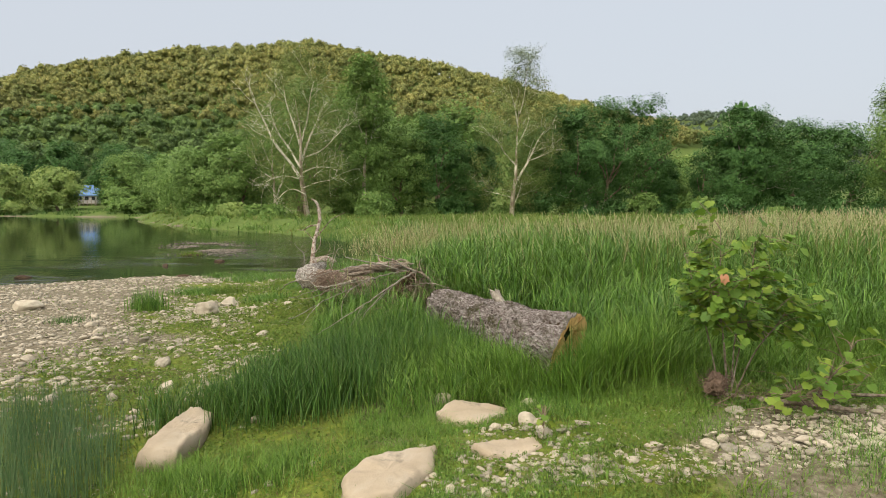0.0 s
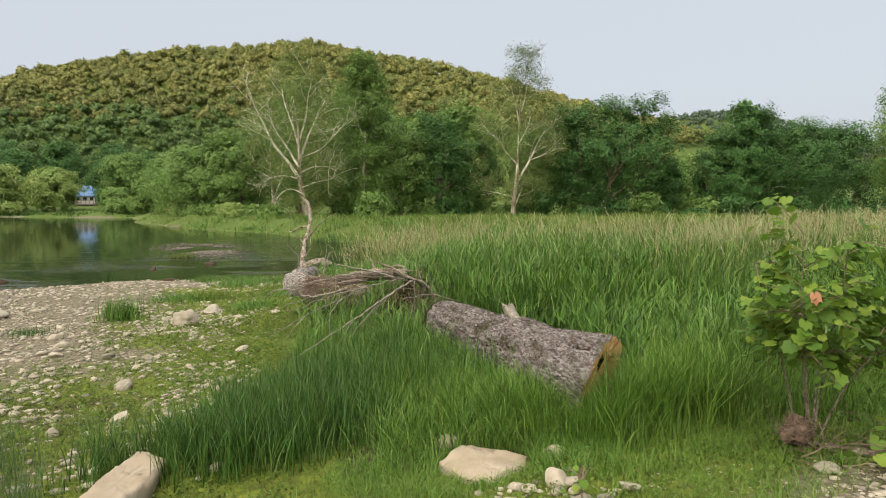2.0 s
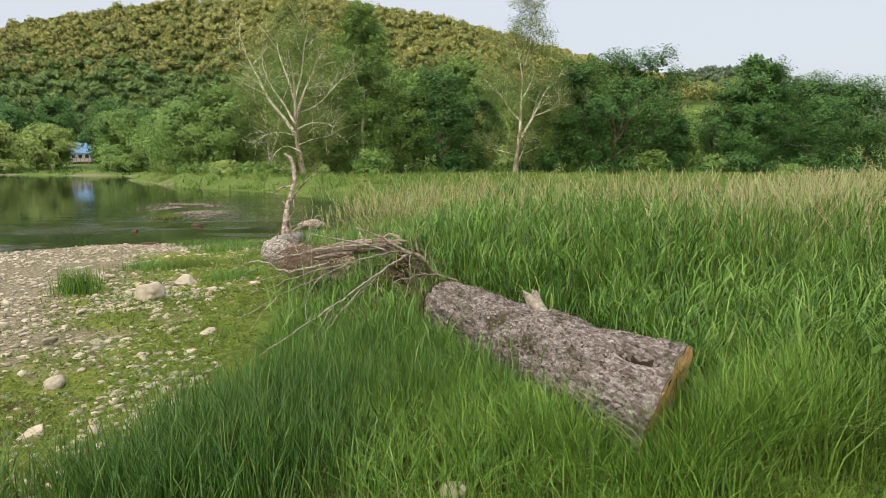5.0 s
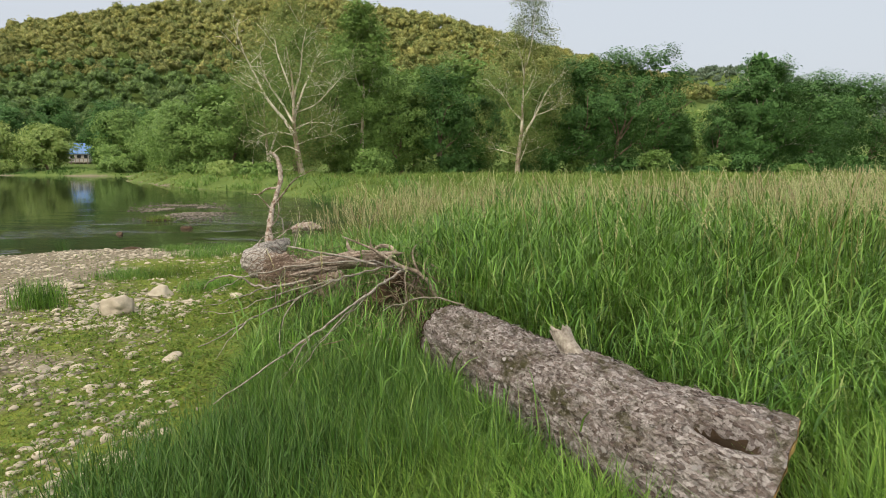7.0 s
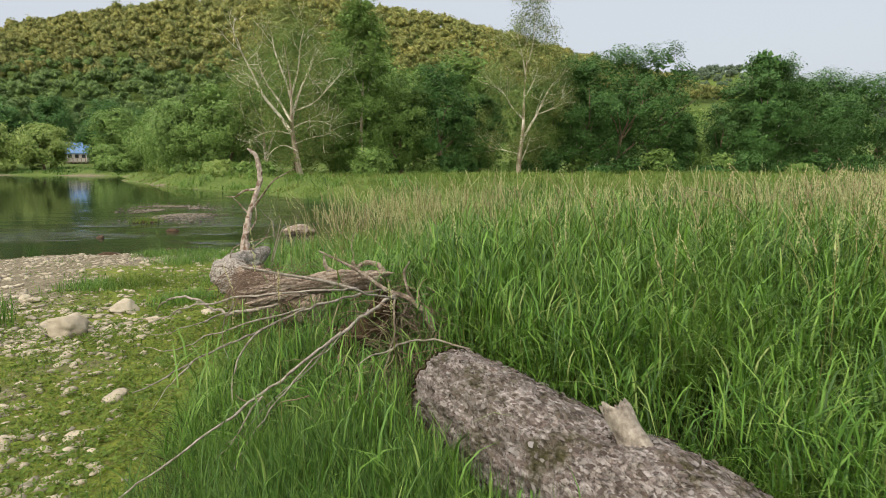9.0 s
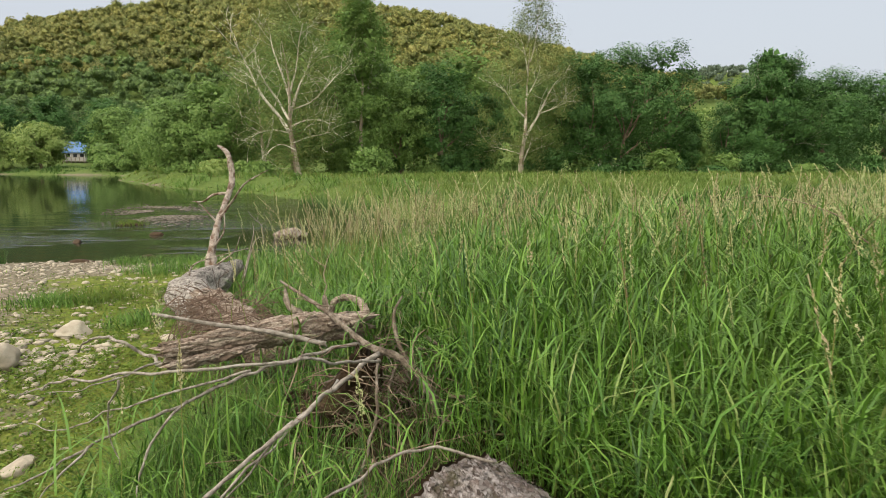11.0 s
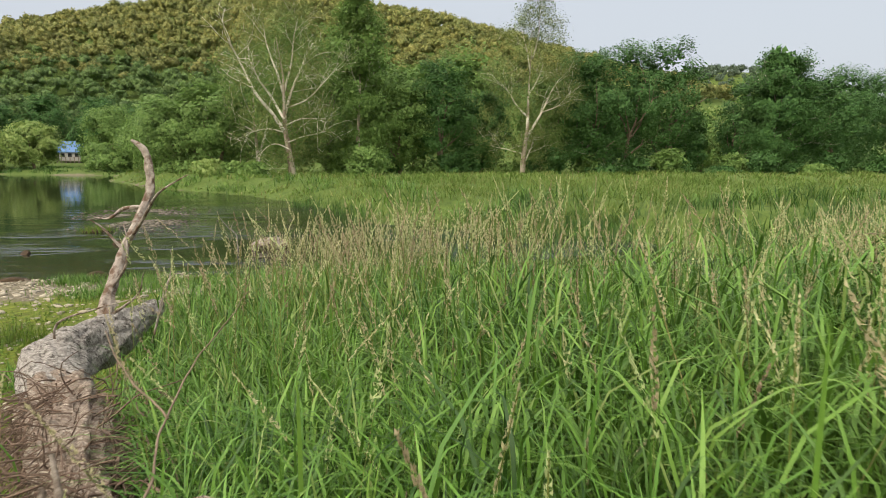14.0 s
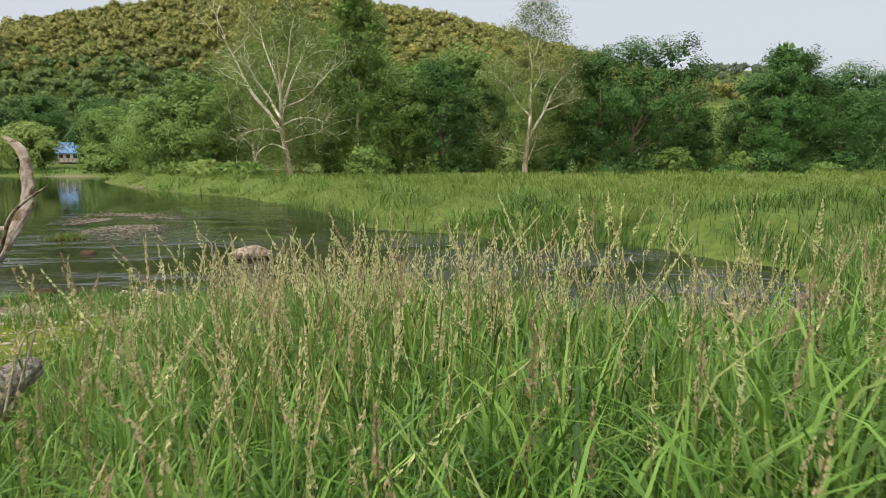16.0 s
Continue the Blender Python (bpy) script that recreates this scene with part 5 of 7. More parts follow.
# ---- fallen log ----
def fallen_log():
    t = thing("fallen_log", "large fallen tree trunk with flaking grey bark and a sawn end", "log", tuple(LOG_A))
    ax = LOG_B - LOG_A
    L = float(np.linalg.norm(ax))
    a = ax / L
    p = np.cross([0, 0, 1.0], a)
    p /= np.linalg.norm(p)
    p = -p                      # towards the meadow side
    u = np.cross(a, p) * -1
    u = u if u[2] > 0 else -u
    n, m = 240, 136
    th = np.linspace(0, 2 * np.pi, m, endpoint=False)
    s = np.linspace(0, 1, n)
    R = np.interp(s, [0, 0.08, 0.25, 0.6, 1.0], [0.375, 0.355, 0.33, 0.30, 0.255])
    S, T = np.meshgrid(s, th, indexing="ij")
    C, D = np.cos(T), np.sin(T)
    px, py, pz = C * 3.2, D * 3.2, S * L * 6
    plates = fbm(px * 1.7, py * 1.7, pz * 1.15, 61, 3)
    crack = np.abs(fbm(px * 2.6 + 7, py * 2.6, pz * 1.0, 64, 3))
    r = R[:, None] * (1 + 0.05 * vnoise(C * 1.3, D * 1.3, S * 4, 60))
    # swelling round the lopped branch
    r = r + 0.05 * np.exp(-(((S - 0.39) * L / 0.2) ** 2 + (np.angle(np.exp(1j * (T - 1.6))) / 0.5) ** 2))
    r = r + 0.016 * np.round(plates * 2.4) / 2.4 - 0.018 * np.clip(0.16 - crack, 0, 1) / 0.16 + 0.009 * fbm(px * 5, py * 5, pz * 3.5, 66, 3)
    # a knot hole near the sawn end, facing up and towards the path
    hx, hy = (S - 0.082) * L, np.angle(np.exp(1j * (T - 2.02))) * 0.36
    hole = np.exp(-((hx / 0.12) ** 2 + (hy / 0.05) ** 2)) * np.interp(hx, [-0.12, 0.16], [1.25, 0.55])
    r = r - 0.19 * hole + 0.028 * np.exp(-(((np.hypot(hx / 0.17, (hy + 0.02) / 0.075) - 1.1) / 0.3) ** 2))
    sag = -0.03 * np.sin(np.pi * s)
    along = S * L + (C * 0.52 - D * 0.30) * r * (1 - np.clip(S / 0.35, 0, 1)) ** 1.5
    along = along + (1 - smooth(0, 0.05, S)) * 0.010 * vnoise(C * 5, D * 5, 0, 67)
    v = LOG_A + a * along[..., None] + p * (C * r)[..., None] + u * (D * r)[..., None] + np.array([0, 0, 1]) * sag[:, None, None]
    i, j = np.meshgrid(np.arange(n - 1), np.arange(m), indexing="ij")
    k = (j + 1) % m
    q = np.stack([i * m + j, (i + 1) * m + j, (i + 1) * m + k, i * m + k], -1).reshape(-1, 4)
    turn = np.column_stack([a, p, np.cross(a, p)])
    t.rotation_euler = Matrix(turn.tolist()).to_euler()

    def local(w):
        return (np.asarray(w).reshape(-1, 3) - LOG_A) @ turn
    o = (0, 0, 0)
    # dark colour on the knot hole's floor and walls stands in for its shade
    hole_shade = hole[i, j].ravel() > 0.3
    part("bark", mesh_of("bark", local(v), [q[~hole_shade]], M_BARK), t, place=o)
    used, at = np.unique(q[hole_shade], return_inverse=True)
    part("knot_hole", mesh_of("knot_hole", local(v.reshape(-1, 3)[used]), [at.reshape(-1, 4)], M_ROT), t, "knot hole with its shade put into a dark wood colour", place=o)
    # sawn ring of pale wood round a rotten hollow
    ring = v[0]
    cen = ring.mean(0)
    rows = [ring - a * 0.004]
    inner = 0.18 + 0.08 * vnoise(np.cos(th) * 1.5, np.sin(th) * 1.5, 0, 70)[:, None]
    eye = cen + (ring[int(m * 0.34)] - cen) * 0.62
    rows.append((cen + eye) / 2 + (ring - cen) * (1 + inner * 1.0) / 2 - a * 0.010 + a * 0.006 * vnoise(th * 6, 0, 0, 71)[:, None])
    rows.append(eye + (ring - cen) * inner + a * 0.01)
    fv = np.vstack(rows)
    j = np.arange(m)
    k = (j + 1) % m
    fq = np.vstack([np.stack([b * m + j, b * m + k, (b + 1) * m + k, (b + 1) * m + j], 1) for b in range(2)])
    part("sawn_face", mesh_of("sawn_face", local(fv), [fq], M_CUT), t, "pale tan chainsawn wood ring", place=o)
    hv, hrows = [], 9
    for b in range(hrows):
        tt = b / (hrows - 1)
        hv.append(eye + (cen - eye) * tt + (ring - cen) * inner * (1 - 0.8 * tt ** 2) * (1 + 0.06 * vnoise(np.cos(th) * 4, np.sin(th) * 4, b, 72)[:, None]) + a * (0.01 + 0.55 * tt))
    hv = np.vstack(hv)
    hq = np.vstack([np.stack([b * m + j, b * m + k, (b + 1) * m + k, (b + 1) * m + j], 1) for b in range(hrows - 1)])
    part("hollow", mesh_of("hollow", local(hv), [hq], M_ROT), t, "dark rotten hollow inside the trunk", place=o)
    # broken far end
    ring = v[-1]
    cen = ring.mean(0)
    rows = [cen + (ring - cen) * f + a * (0.02 + 0.10 * (1 - f) + 0.05 * vnoise(np.cos(th) * 5 * f, np.sin(th) * 5 * f, f * 9, 73)[:, None] * (f < 1)) for f in (1.0, 0.8, 0.55, 0.3, 0.05)]
    ev = np.vstack(rows)
    eq = np.vstack([np.stack([b * m + j, b * m + k, (b + 1) * m + k, (b + 1) * m + j], 1)[:, ::-1] for b in range(4)])
    part("broken_end", mesh_of("broken_end", local(ev), [eq], M_ROT), t, "brown decayed broken end", place=o)
    # stub of a lopped branch
    st = np.array([1.0, 6.50, 0.66])
    tip = np.array([0.905, 6.65, 0.862])
    sv, sf = tube(spline([st, st * 0.5 + tip * 0.5 + [0, 0, 0.0], tip], 14), [0.07, 0.062, 0.052, 0.058], 30, 0.10, 75)
    d = (tip - st) / np.linalg.norm(tip - st)
    top = (sv - tip) @ d > -0.025
    sv = sv + np.where(top, 0.05 * vnoise(sv[:, 0] * 60, sv[:, 1] * 60, sv[:, 2] * 30, 76), 0)[:, None] * d
    part("branch_stub", mesh_of("branch_stub", local(sv), sf, M_PALE), t, "pale splintered branch stub", place=o)
    # loose bark scales
    g = np.random.default_rng(77)
    count = 2600
    ii, jj = g.integers(4, n - 4, count), g.integers(0, m // 2 + 14, count) - 7
    c = v[ii, jj % m]
    nr = c - (LOG_A + a * along[ii, jj % m][:, None])
    nr /= np.linalg.norm(nr, axis=1)[:, None]
    lift = nr + g.normal(size=(count, 3)) * 0.22
    lift /= np.linalg.norm(lift, axis=1)[:, None]
    long = a[None] + g.normal(size=(count, 3)) * 0.45
    long -= (long * lift).sum(1)[:, None] * lift
    long /= np.linalg.norm(long, axis=1)[:, None]
    wide = np.cross(lift, long)
    # five-cornered scales with ragged edges, longer along the grain
    sz = ((0.005 + 0.013 * g.uniform(size=count) ** 2) * (hole[ii, jj % m] < 0.08))[:, None, None]
    ang = np.linspace(0, 2 * np.pi, 5, endpoint=False)[None] + g.uniform(0, 1.2, (count, 5))
    rad = g.uniform(0.6, 1.15, (count, 5))
    fv = (c + nr * 0.004)[:, None] + sz * ((np.cos(ang) * rad * 1.5)[..., None] * long[:, None] + (np.sin(ang) * rad * 0.8)[..., None] * wide[:, None]) + nr[:, None] * g.uniform(0, 0.005, (count, 5, 1))
    fv = fv.reshape(-1, 3)
    ff = [(np.arange(count) * 5)[:, None] + np.array([[0, 1, 2, 3]]), (np.arange(count) * 5)[:, None] + np.array([[0, 3, 4]])]
    tagged(part("bark_scale_layer", mesh_of("bark_scale_layer", local(fv), ff, M_SCALE, True), t, place=o), kind="stuff")


fallen_log()


# ---- driftwood heap beside the log ----
def timber(name, label, category, points, radii, mat, sides=16, rough=0.14, n=40, seed=0, splinter=0.0, groove=0.0):
    pts = spline(points, n)
    v, f = tube(pts, radii, sides, rough, seed, True, groove)
    if splinter:
        for end, d in ((pts[0], pts[0] - pts[2]), (pts[-1], pts[-1] - pts[-3])):
            d = d / np.linalg.norm(d)
            w = np.exp(-(((v - end) @ d) / 0.06) ** 2)
            v = v + (w * splinter * vnoise(v[:, 0] * 45, v[:, 1] * 45, v[:, 2] * 45, seed + 3))[:, None] * d
    base = np.array(points[0], float)
    ax = np.array(points[-1], float) - base
    ax /= np.linalg.norm(ax)
    sx = np.cross([0.2, 0.1, 1.0], ax)
    sx /= np.linalg.norm(sx)
    turn = np.column_stack([ax, sx, np.cross(ax, sx)])
    ob = part(name, mesh_of(name, (v - base) @ turn, f, mat), place=tuple(base))
    ob.rotation_euler = Matrix(turn.tolist()).to_euler()
    return tagged(ob, label, category)


def crooked(points, n, seed, sway=0.016):
    """A smooth curve through the points, with the kinks of a dead branch."""
    p = spline(points, n)
    d = np.concatenate([[0], np.cumsum(np.linalg.norm(np.diff(p, axis=0), axis=1))])
    ease = np.minimum(1, d / 0.08)[:, None]
    return p + ease * sway * np.stack([vnoise(d * 5.5, k * 3.7, 0, seed + k) + 0.5 * vnoise(d * 15, k * 1.9, 0, seed + k) for k in range(3)], 1)


def bough(label, points, radii, mat, twigs=(), seed=0, name="dead_branch"):
    base = np.array(points[0], float)
    t = thing(name, label, "branch", tuple(base))
    part("stem", mesh_of("stem", *tube(crooked(points, 90, seed), [0.5 * r for r in radii], 10, 0.3, seed), mat), t)
    for k, tw in enumerate(twigs):
        part("twig", mesh_of("twig", *tube(crooked(tw, 30, seed + 50 + k, 0.02), [radii[-1] * 0.6 + 0.002, 0.0015], 6, 0.2, seed + k), mat), t)
    return t


timber("driftwood_log", "weathered half-rotten driftwood log lying across the heap", "log",
       [(-0.98, 8.66, 0.90), (-0.70, 8.80, 0.93), (-0.38, 8.97, 0.94), (-0.09, 9.09, 0.93)], [0.045, 0.056, 0.066, 0.07, 0.066], M_DRIFT_BARK, 72, 0.3, 260, 81, 0.10, 0.10)
timber("driftwood_log", "splintered end strip of the driftwood log", "log", [(-0.96, 8.60, 0.85), (-0.78, 8.70, 0.87), (-0.6, 8.80, 0.88)], [0.02, 0.03, 0.02], M_DRIFT_BARK, 40, 0.4, 110, 82, 0.08, 0.16)
timber("driftwood_loop", "thick root bent over into a loop", "root", [(-0.30, 9.40, 0.90), (-0.29, 9.44, 0.965), (-0.21, 9.44, 1.0), (-0.12, 9.36, 0.985), (-0.08, 9.24, 0.94)], [0.0144, 0.0180, 0.0194, 0.0216, 0.0259], M_DRIFT_BARK, 28, 0.2, 60, 83, 0, 0.1)
timber("driftwood_splinter", "short upright broken root", "root", [(-0.30, 9.30, 0.90), (-0.33, 9.34, 1.03)], [0.0259, 0.0144], M_DRIFT, 12, 0.3, 14, 84, 0.03)
timber("driftwood_splinter", "pale curved splinter of root", "root", [(-0.42, 9.25, 0.93), (-0.53, 9.32, 0.98), (-0.57, 9.42, 1.07)], [0.0187, 0.0202, 0.0058], M_DRIFT, 12, 0.3, 18, 85, 0.03)
timber("driftwood_branch", "thick grey root running down into the grass", "root", [(-0.62, 9.55, 1.08), (-0.30, 9.05, 1.02), (-0.05, 8.72, 0.92), (0.12, 8.66, 0.86), (0.24, 8.56, 0.76), (0.32, 8.5, 0.6)], [0.0065, 0.0115, 0.0151, 0.0187, 0.0187, 0.0173], M_DRIFT, 14, 0.2, 50, 86)
timber("driftwood_branch", "grey root curving out of the heap", "root", [(0.12, 9.35, 1.02), (0.08, 9.05, 0.98), (0.12, 8.82, 0.86), (0.22, 8.7, 0.76), (0.3, 8.6, 0.6)], [0.0058, 0.0094, 0.0115, 0.0130, 0.0130], M_DRIFT, 12, 0.2, 40, 87)
timber("driftwood_stump", "rotten brown root crown under the heap", "root", [(-0.28, 8.95, 0.42), (-0.12, 8.85, 0.62), (-0.05, 8.75, 0.84)], [0.20, 0.14, 0.07], M_ROT, 60, 0.5, 70, 88, 0.08, 0.22)
timber("broken_stick", "straight bare stick lying over the driftwood log", "stick", [(-0.99, 8.58, 1.11), (-0.74, 8.62, 1.05), (-0.5, 8.66, 1.0), (-0.24, 8.72, 0.92)], [0.007, 0.009, 0.011, 0.012], M_PALE, 10, 0.3, 60, 89, 0.02)
bough("long bare pale branch reaching down over the bank", [(0.02, 8.62, 0.90), (-0.25, 8.22, 0.80), (-0.62, 7.78, 0.58), (-0.95, 7.42, 0.42), (-1.22, 7.13, 0.27)], [0.024, 0.019, 0.015, 0.011, 0.007], M_PALE,
      [[(-0.3, 8.15, 0.77), (-0.6, 7.9, 0.5), (-0.78, 7.72, 0.28), (-0.85, 7.5, 0.12)], [(-0.68, 7.7, 0.54), (-0.8, 7.6, 0.36), (-0.95, 7.65, 0.2)], [(-0.15, 8.4, 0.85), (-0.5, 8.0, 0.58), (-0.9, 7.75, 0.25)]], 91)
bough("long forked bare branch leaning down to the gravel", [(-0.08, 8.80, 0.90), (-0.5, 8.70, 0.82), (-0.95, 8.68, 0.64), (-1.4, 8.72, 0.42), (-1.85, 8.78, 0.17)], [0.018, 0.017, 0.015, 0.013, 0.009], M_PALE,
      [[(-0.9, 8.68, 0.66), (-1.05, 8.5, 0.45), (-1.02, 8.3, 0.2), (-0.9, 8.2, 0.1)], [(-1.4, 8.72, 0.42), (-1.5, 8.55, 0.3), (-1.62, 8.5, 0.15)], [(-0.6, 8.7, 0.8), (-1.0, 8.6, 0.72), (-1.5, 8.75, 0.52), (-1.85, 8.9, 0.46)]], 92)
bough("thin arching grey branch over the heap", [(0.03, 8.5, 0.90), (-0.18, 8.12, 1.02), (-0.42, 7.93, 1.08), (-0.83, 7.97, 1.03), (-1.3, 8.3, 0.88), (-1.75, 8.8, 0.66)], [0.013, 0.012, 0.011, 0.010, 0.005], M_PALE,
      [[(-0.9, 8.0, 1.0), (-1.0, 8.1, 0.8), (-0.98, 8.15, 0.6)]], 93)
bough("crooked bare branch lying over grass", [(-0.9, 9.2, 0.72), (-1.35, 9.6, 0.55), (-1.6, 9.9, 0.52), (-1.75, 9.9, 0.62), (-2.1, 10.2, 0.55), (-2.3, 10.4, 0.40)], [0.026, 0.024, 0.022, 0.02, 0.018, 0.01], M_PALE,
      [[(-1.4, 9.65, 0.55), (-1.7, 9.5, 0.45), (-2.1, 9.7, 0.36)]], 95)
bough("short bare branch resting on the log's end", [(0.46, 7.78, 0.76), (0.22, 7.76, 0.83), (0.0, 7.52, 0.84), (-0.12, 7.33, 0.83)], [0.010, 0.010, 0.009, 0.004], M_PALE, [], 96)
bough("dry upright twig over the heap", [(-0.3, 9.2, 0.95), (-0.35, 9.6, 1.15), (-0.30, 9.8, 1.30), (-0.2, 9.9, 1.42)], [0.007, 0.006, 0.004, 0.002], M_TWIG, [[(-0.35, 9.6, 1.15), (-0.5, 9.7, 1.25), (-0.55, 9.75, 1.35)]], 97)
bough("dry branch hanging from the heap", [(0.02, 8.6, 0.88), (0.03, 8.4, 0.72), (-0.02, 8.25, 0.5), (0.0, 8.2, 0.35)], [0.016, 0.014, 0.012, 0.01], M_DRIFT, [], 98)


def tangle(name, label, centre, spread, n, length, r, mat, seed, drop=0.3, lie=None):
    """A mass of thin dead roots or twigs."""
    g = np.random.default_rng(seed)
    out = []
    for _ in range(n):
        p = np.array(centre) + g.normal(size=3) * np.array(spread)
        d = g.normal(size=3) * np.array([1, 1, 0.55])
        if lie is not None:
            d = d * 0.7 + np.array(lie)
        d /= np.linalg.norm(d)
        l = length * g.uniform(0.4, 1.2)
        q = [p]
        for _k in range(4):
            d = d + g.normal(size=3) * 0.28 + np.array([0, 0, -drop * 0.3])
            d /= np.linalg.norm(d)
            q.append(q[-1] + d * l / 4)
        q = np.array(q)
        q[:, 2] = np.maximum(q[:, 2], ground_z(q[:, 0], q[:, 1]) + 0.01)
        rr = r * g.uniform(0.5, 1.3)
        out.append(tube(spline(q, 9), [rr, rr * 0.4], 4, 0, 0, False))
    tagged(part(name, mesh_of(name, *merge(out), mat)), label, "twigs", kind="stuff")


tangle("twig_tangle", "tangle of thin dry twigs and roots on the heap", (0.04, 8.85, 0.78), (0.24, 0.26, 0.14), 120, 0.34, 0.003, M_TWIG, 111)
for k, (rx, ry, rz) in enumerate([(-0.82, 10.05, 0.60), (-1.05, 10.45, 0.58), (-1.3, 10.85, 0.57), (-1.55, 11.25, 0.55)]):
    tangle("root_mat", "mat of fine dead roots hanging round the fallen trunk", (rx, ry, rz), (0.15, 0.2, 0.06), 190, 0.4, 0.0042, M_ROOT, 112 + 20 * k, 0.7, (-0.45, -0.5, 0.0))
tangle("root_clump", "clump of thick crooked dead roots under the driftwood", (0.17, 8.78, 0.78), (0.1, 0.13, 0.08), 24, 0.36, 0.008, M_DRIFT, 114, 0.9, (0.45, -0.35, -0.2))
tangle("root_clump", "brown fibrous root ball under the driftwood", (-0.02, 8.82, 0.6), (0.18, 0.1, 0.1), 300, 0.22, 0.004, M_ROOT, 115, 0.5)
tangle("dry_litter", "dry twigs and dead grass lodged at the log's end", (0.05, 8.2, 0.40), (0.3, 0.25, 0.12), 130, 0.4, 0.004, M_TWIG, 113)


def fallen_trunk():
    """The mottled fallen trunk, with the dead limb that stands up from it."""
    base = np.array([-2.0, 12.4, 0.25])
    t = thing("dead_tree", "fallen dead tree with mottled bark and one standing limb", "log", tuple(base))
    part("trunk", mesh_of("trunk", *tube(spline([(-1.97, 13.66, 0.53), (-2.06, 13.1, 0.48), (-2.14, 12.35, 0.43), (-1.92, 11.9, 0.43), (-1.66, 11.48, 0.445)], 120), [0.07, 0.16, 0.225, 0.215, 0.19], 96, 0.2, 121, True, 0.05), M_WAD), t)
    part("root_neck", mesh_of("root_neck", *tube(spline([(-1.72, 11.58, 0.44), (-1.55, 11.3, 0.45), (-1.15, 10.6, 0.48), (-0.70, 9.9, 0.52)], 90), [0.185, 0.185, 0.16, 0.11], 72, 0.3, 122, True, 0.16), M_DRIFT_BARK), t, "brown barkless root end of the trunk")
    limb = [(-2.08, 12.9, 0.48), (-2.13, 13.1, 0.74), (-2.15, 13.45, 1.06), (-2.11, 13.75, 1.36), (-2.09, 13.93, 1.56), (-2.12, 14.02, 1.76), (-2.18, 14.08, 1.93), (-2.30, 14.1, 2.02)]
    part("dead_limb", mesh_of("dead_limb", *tube(spline(limb, 80), [0.085, 0.05, 0.036, 0.033, 0.038, 0.038, 0.03, 0.01], 40, 0.28, 123, True, 0.10), M_LIMB), t, "standing dead limb with peeling bark")
    for k, (pts, ra, rb) in enumerate([
        ([(-2.14, 13.5, 1.12), (-1.95, 13.4, 1.34), (-1.75, 13.2, 1.55), (-1.55, 13.05, 1.66), (-1.42, 12.98, 1.72)], 0.02, 0.006),
        ([(-2.10, 13.8, 1.42), (-2.3, 13.85, 1.40), (-2.45, 13.9, 1.31), (-2.62, 14.0, 1.31)], 0.026, 0.006),
        ([(-2.15, 13.45, 1.08), (-2.3, 13.45, 1.26), (-2.38, 13.4, 1.34)], 0.016, 0.006),
        ([(-2.13, 13.15, 0.8), (-1.98, 13.1, 1.0), (-1.98, 13.15, 1.2), (-2.02, 13.2, 1.32)], 0.016, 0.005),
        ([(-2.1, 13.0, 0.6), (-1.82, 12.9, 0.8), (-1.7, 12.75, 1.0)], 0.014, 0.004),
        ([(-1.75, 12.95, 0.4), (-1.62, 12.95, 0.85), (-1.55, 13.0, 0.95), (-1.45, 12.98, 0.92)], 0.011, 0.004),
        ([(-1.8, 13.1, 0.4), (-1.68, 13.25, 0.95), (-1.7, 13.3, 1.1)], 0.010, 0.003),
        ([(-2.12, 12.3, 0.5), (-2.05, 12.2, 0.75), (-1.8, 12.2, 0.85), (-1.5, 12.3, 0.92)], 0.012, 0.004),
    ]):
        part("bare_twig", mesh_of("bare_twig", *tube(spline(pts, 20), [ra * 0.85, rb * 0.7], 8, 0.15, 124 + k), M_LIMB), t)


fallen_trunk()
timber("grounded_log", "bleached driftwood log stranded at the water's edge", "log", [(-4.0, 25.25, -0.44), (-3.75, 25.35, -0.38), (-3.4, 25.5, -0.36), (-3.05, 25.6, -0.44)], [0.10, 0.16, 0.18, 0.09], M_LIMB, 32, 0.3, 40, 131, 0.05, 0.08)
bough("bleached dead branch standing in the water's edge", [(-4.1, 24.3, -0.5), (-4.15, 24.3, 0.0), (-4.3, 24.3, 0.18), (-4.5, 24.3, 0.42)], [0.05, 0.04, 0.03, 0.012], M_PALE, [[(-4.15, 24.3, 0.0), (-3.95, 24.3, 0.15), (-3.85, 24.3, 0.35)], [(-4.25, 24.3, 0.12), (-4.2, 24.3, 0.3), (-4.12, 24.3, 0.4)]], 132)
bough("thin dead stalk arching over the meadow", [(3.05, 11.9, 1.35), (2.85, 10.8, 1.52), (2.72, 9.85, 1.56), (2.78, 9.3, 1.42), (2.84, 8.95, 1.05), (2.86, 8.9, 0.35)], [0.004, 0.006, 0.008, 0.009, 0.010, 0.011], M_TWIG, [], 133, "dead_stalk")


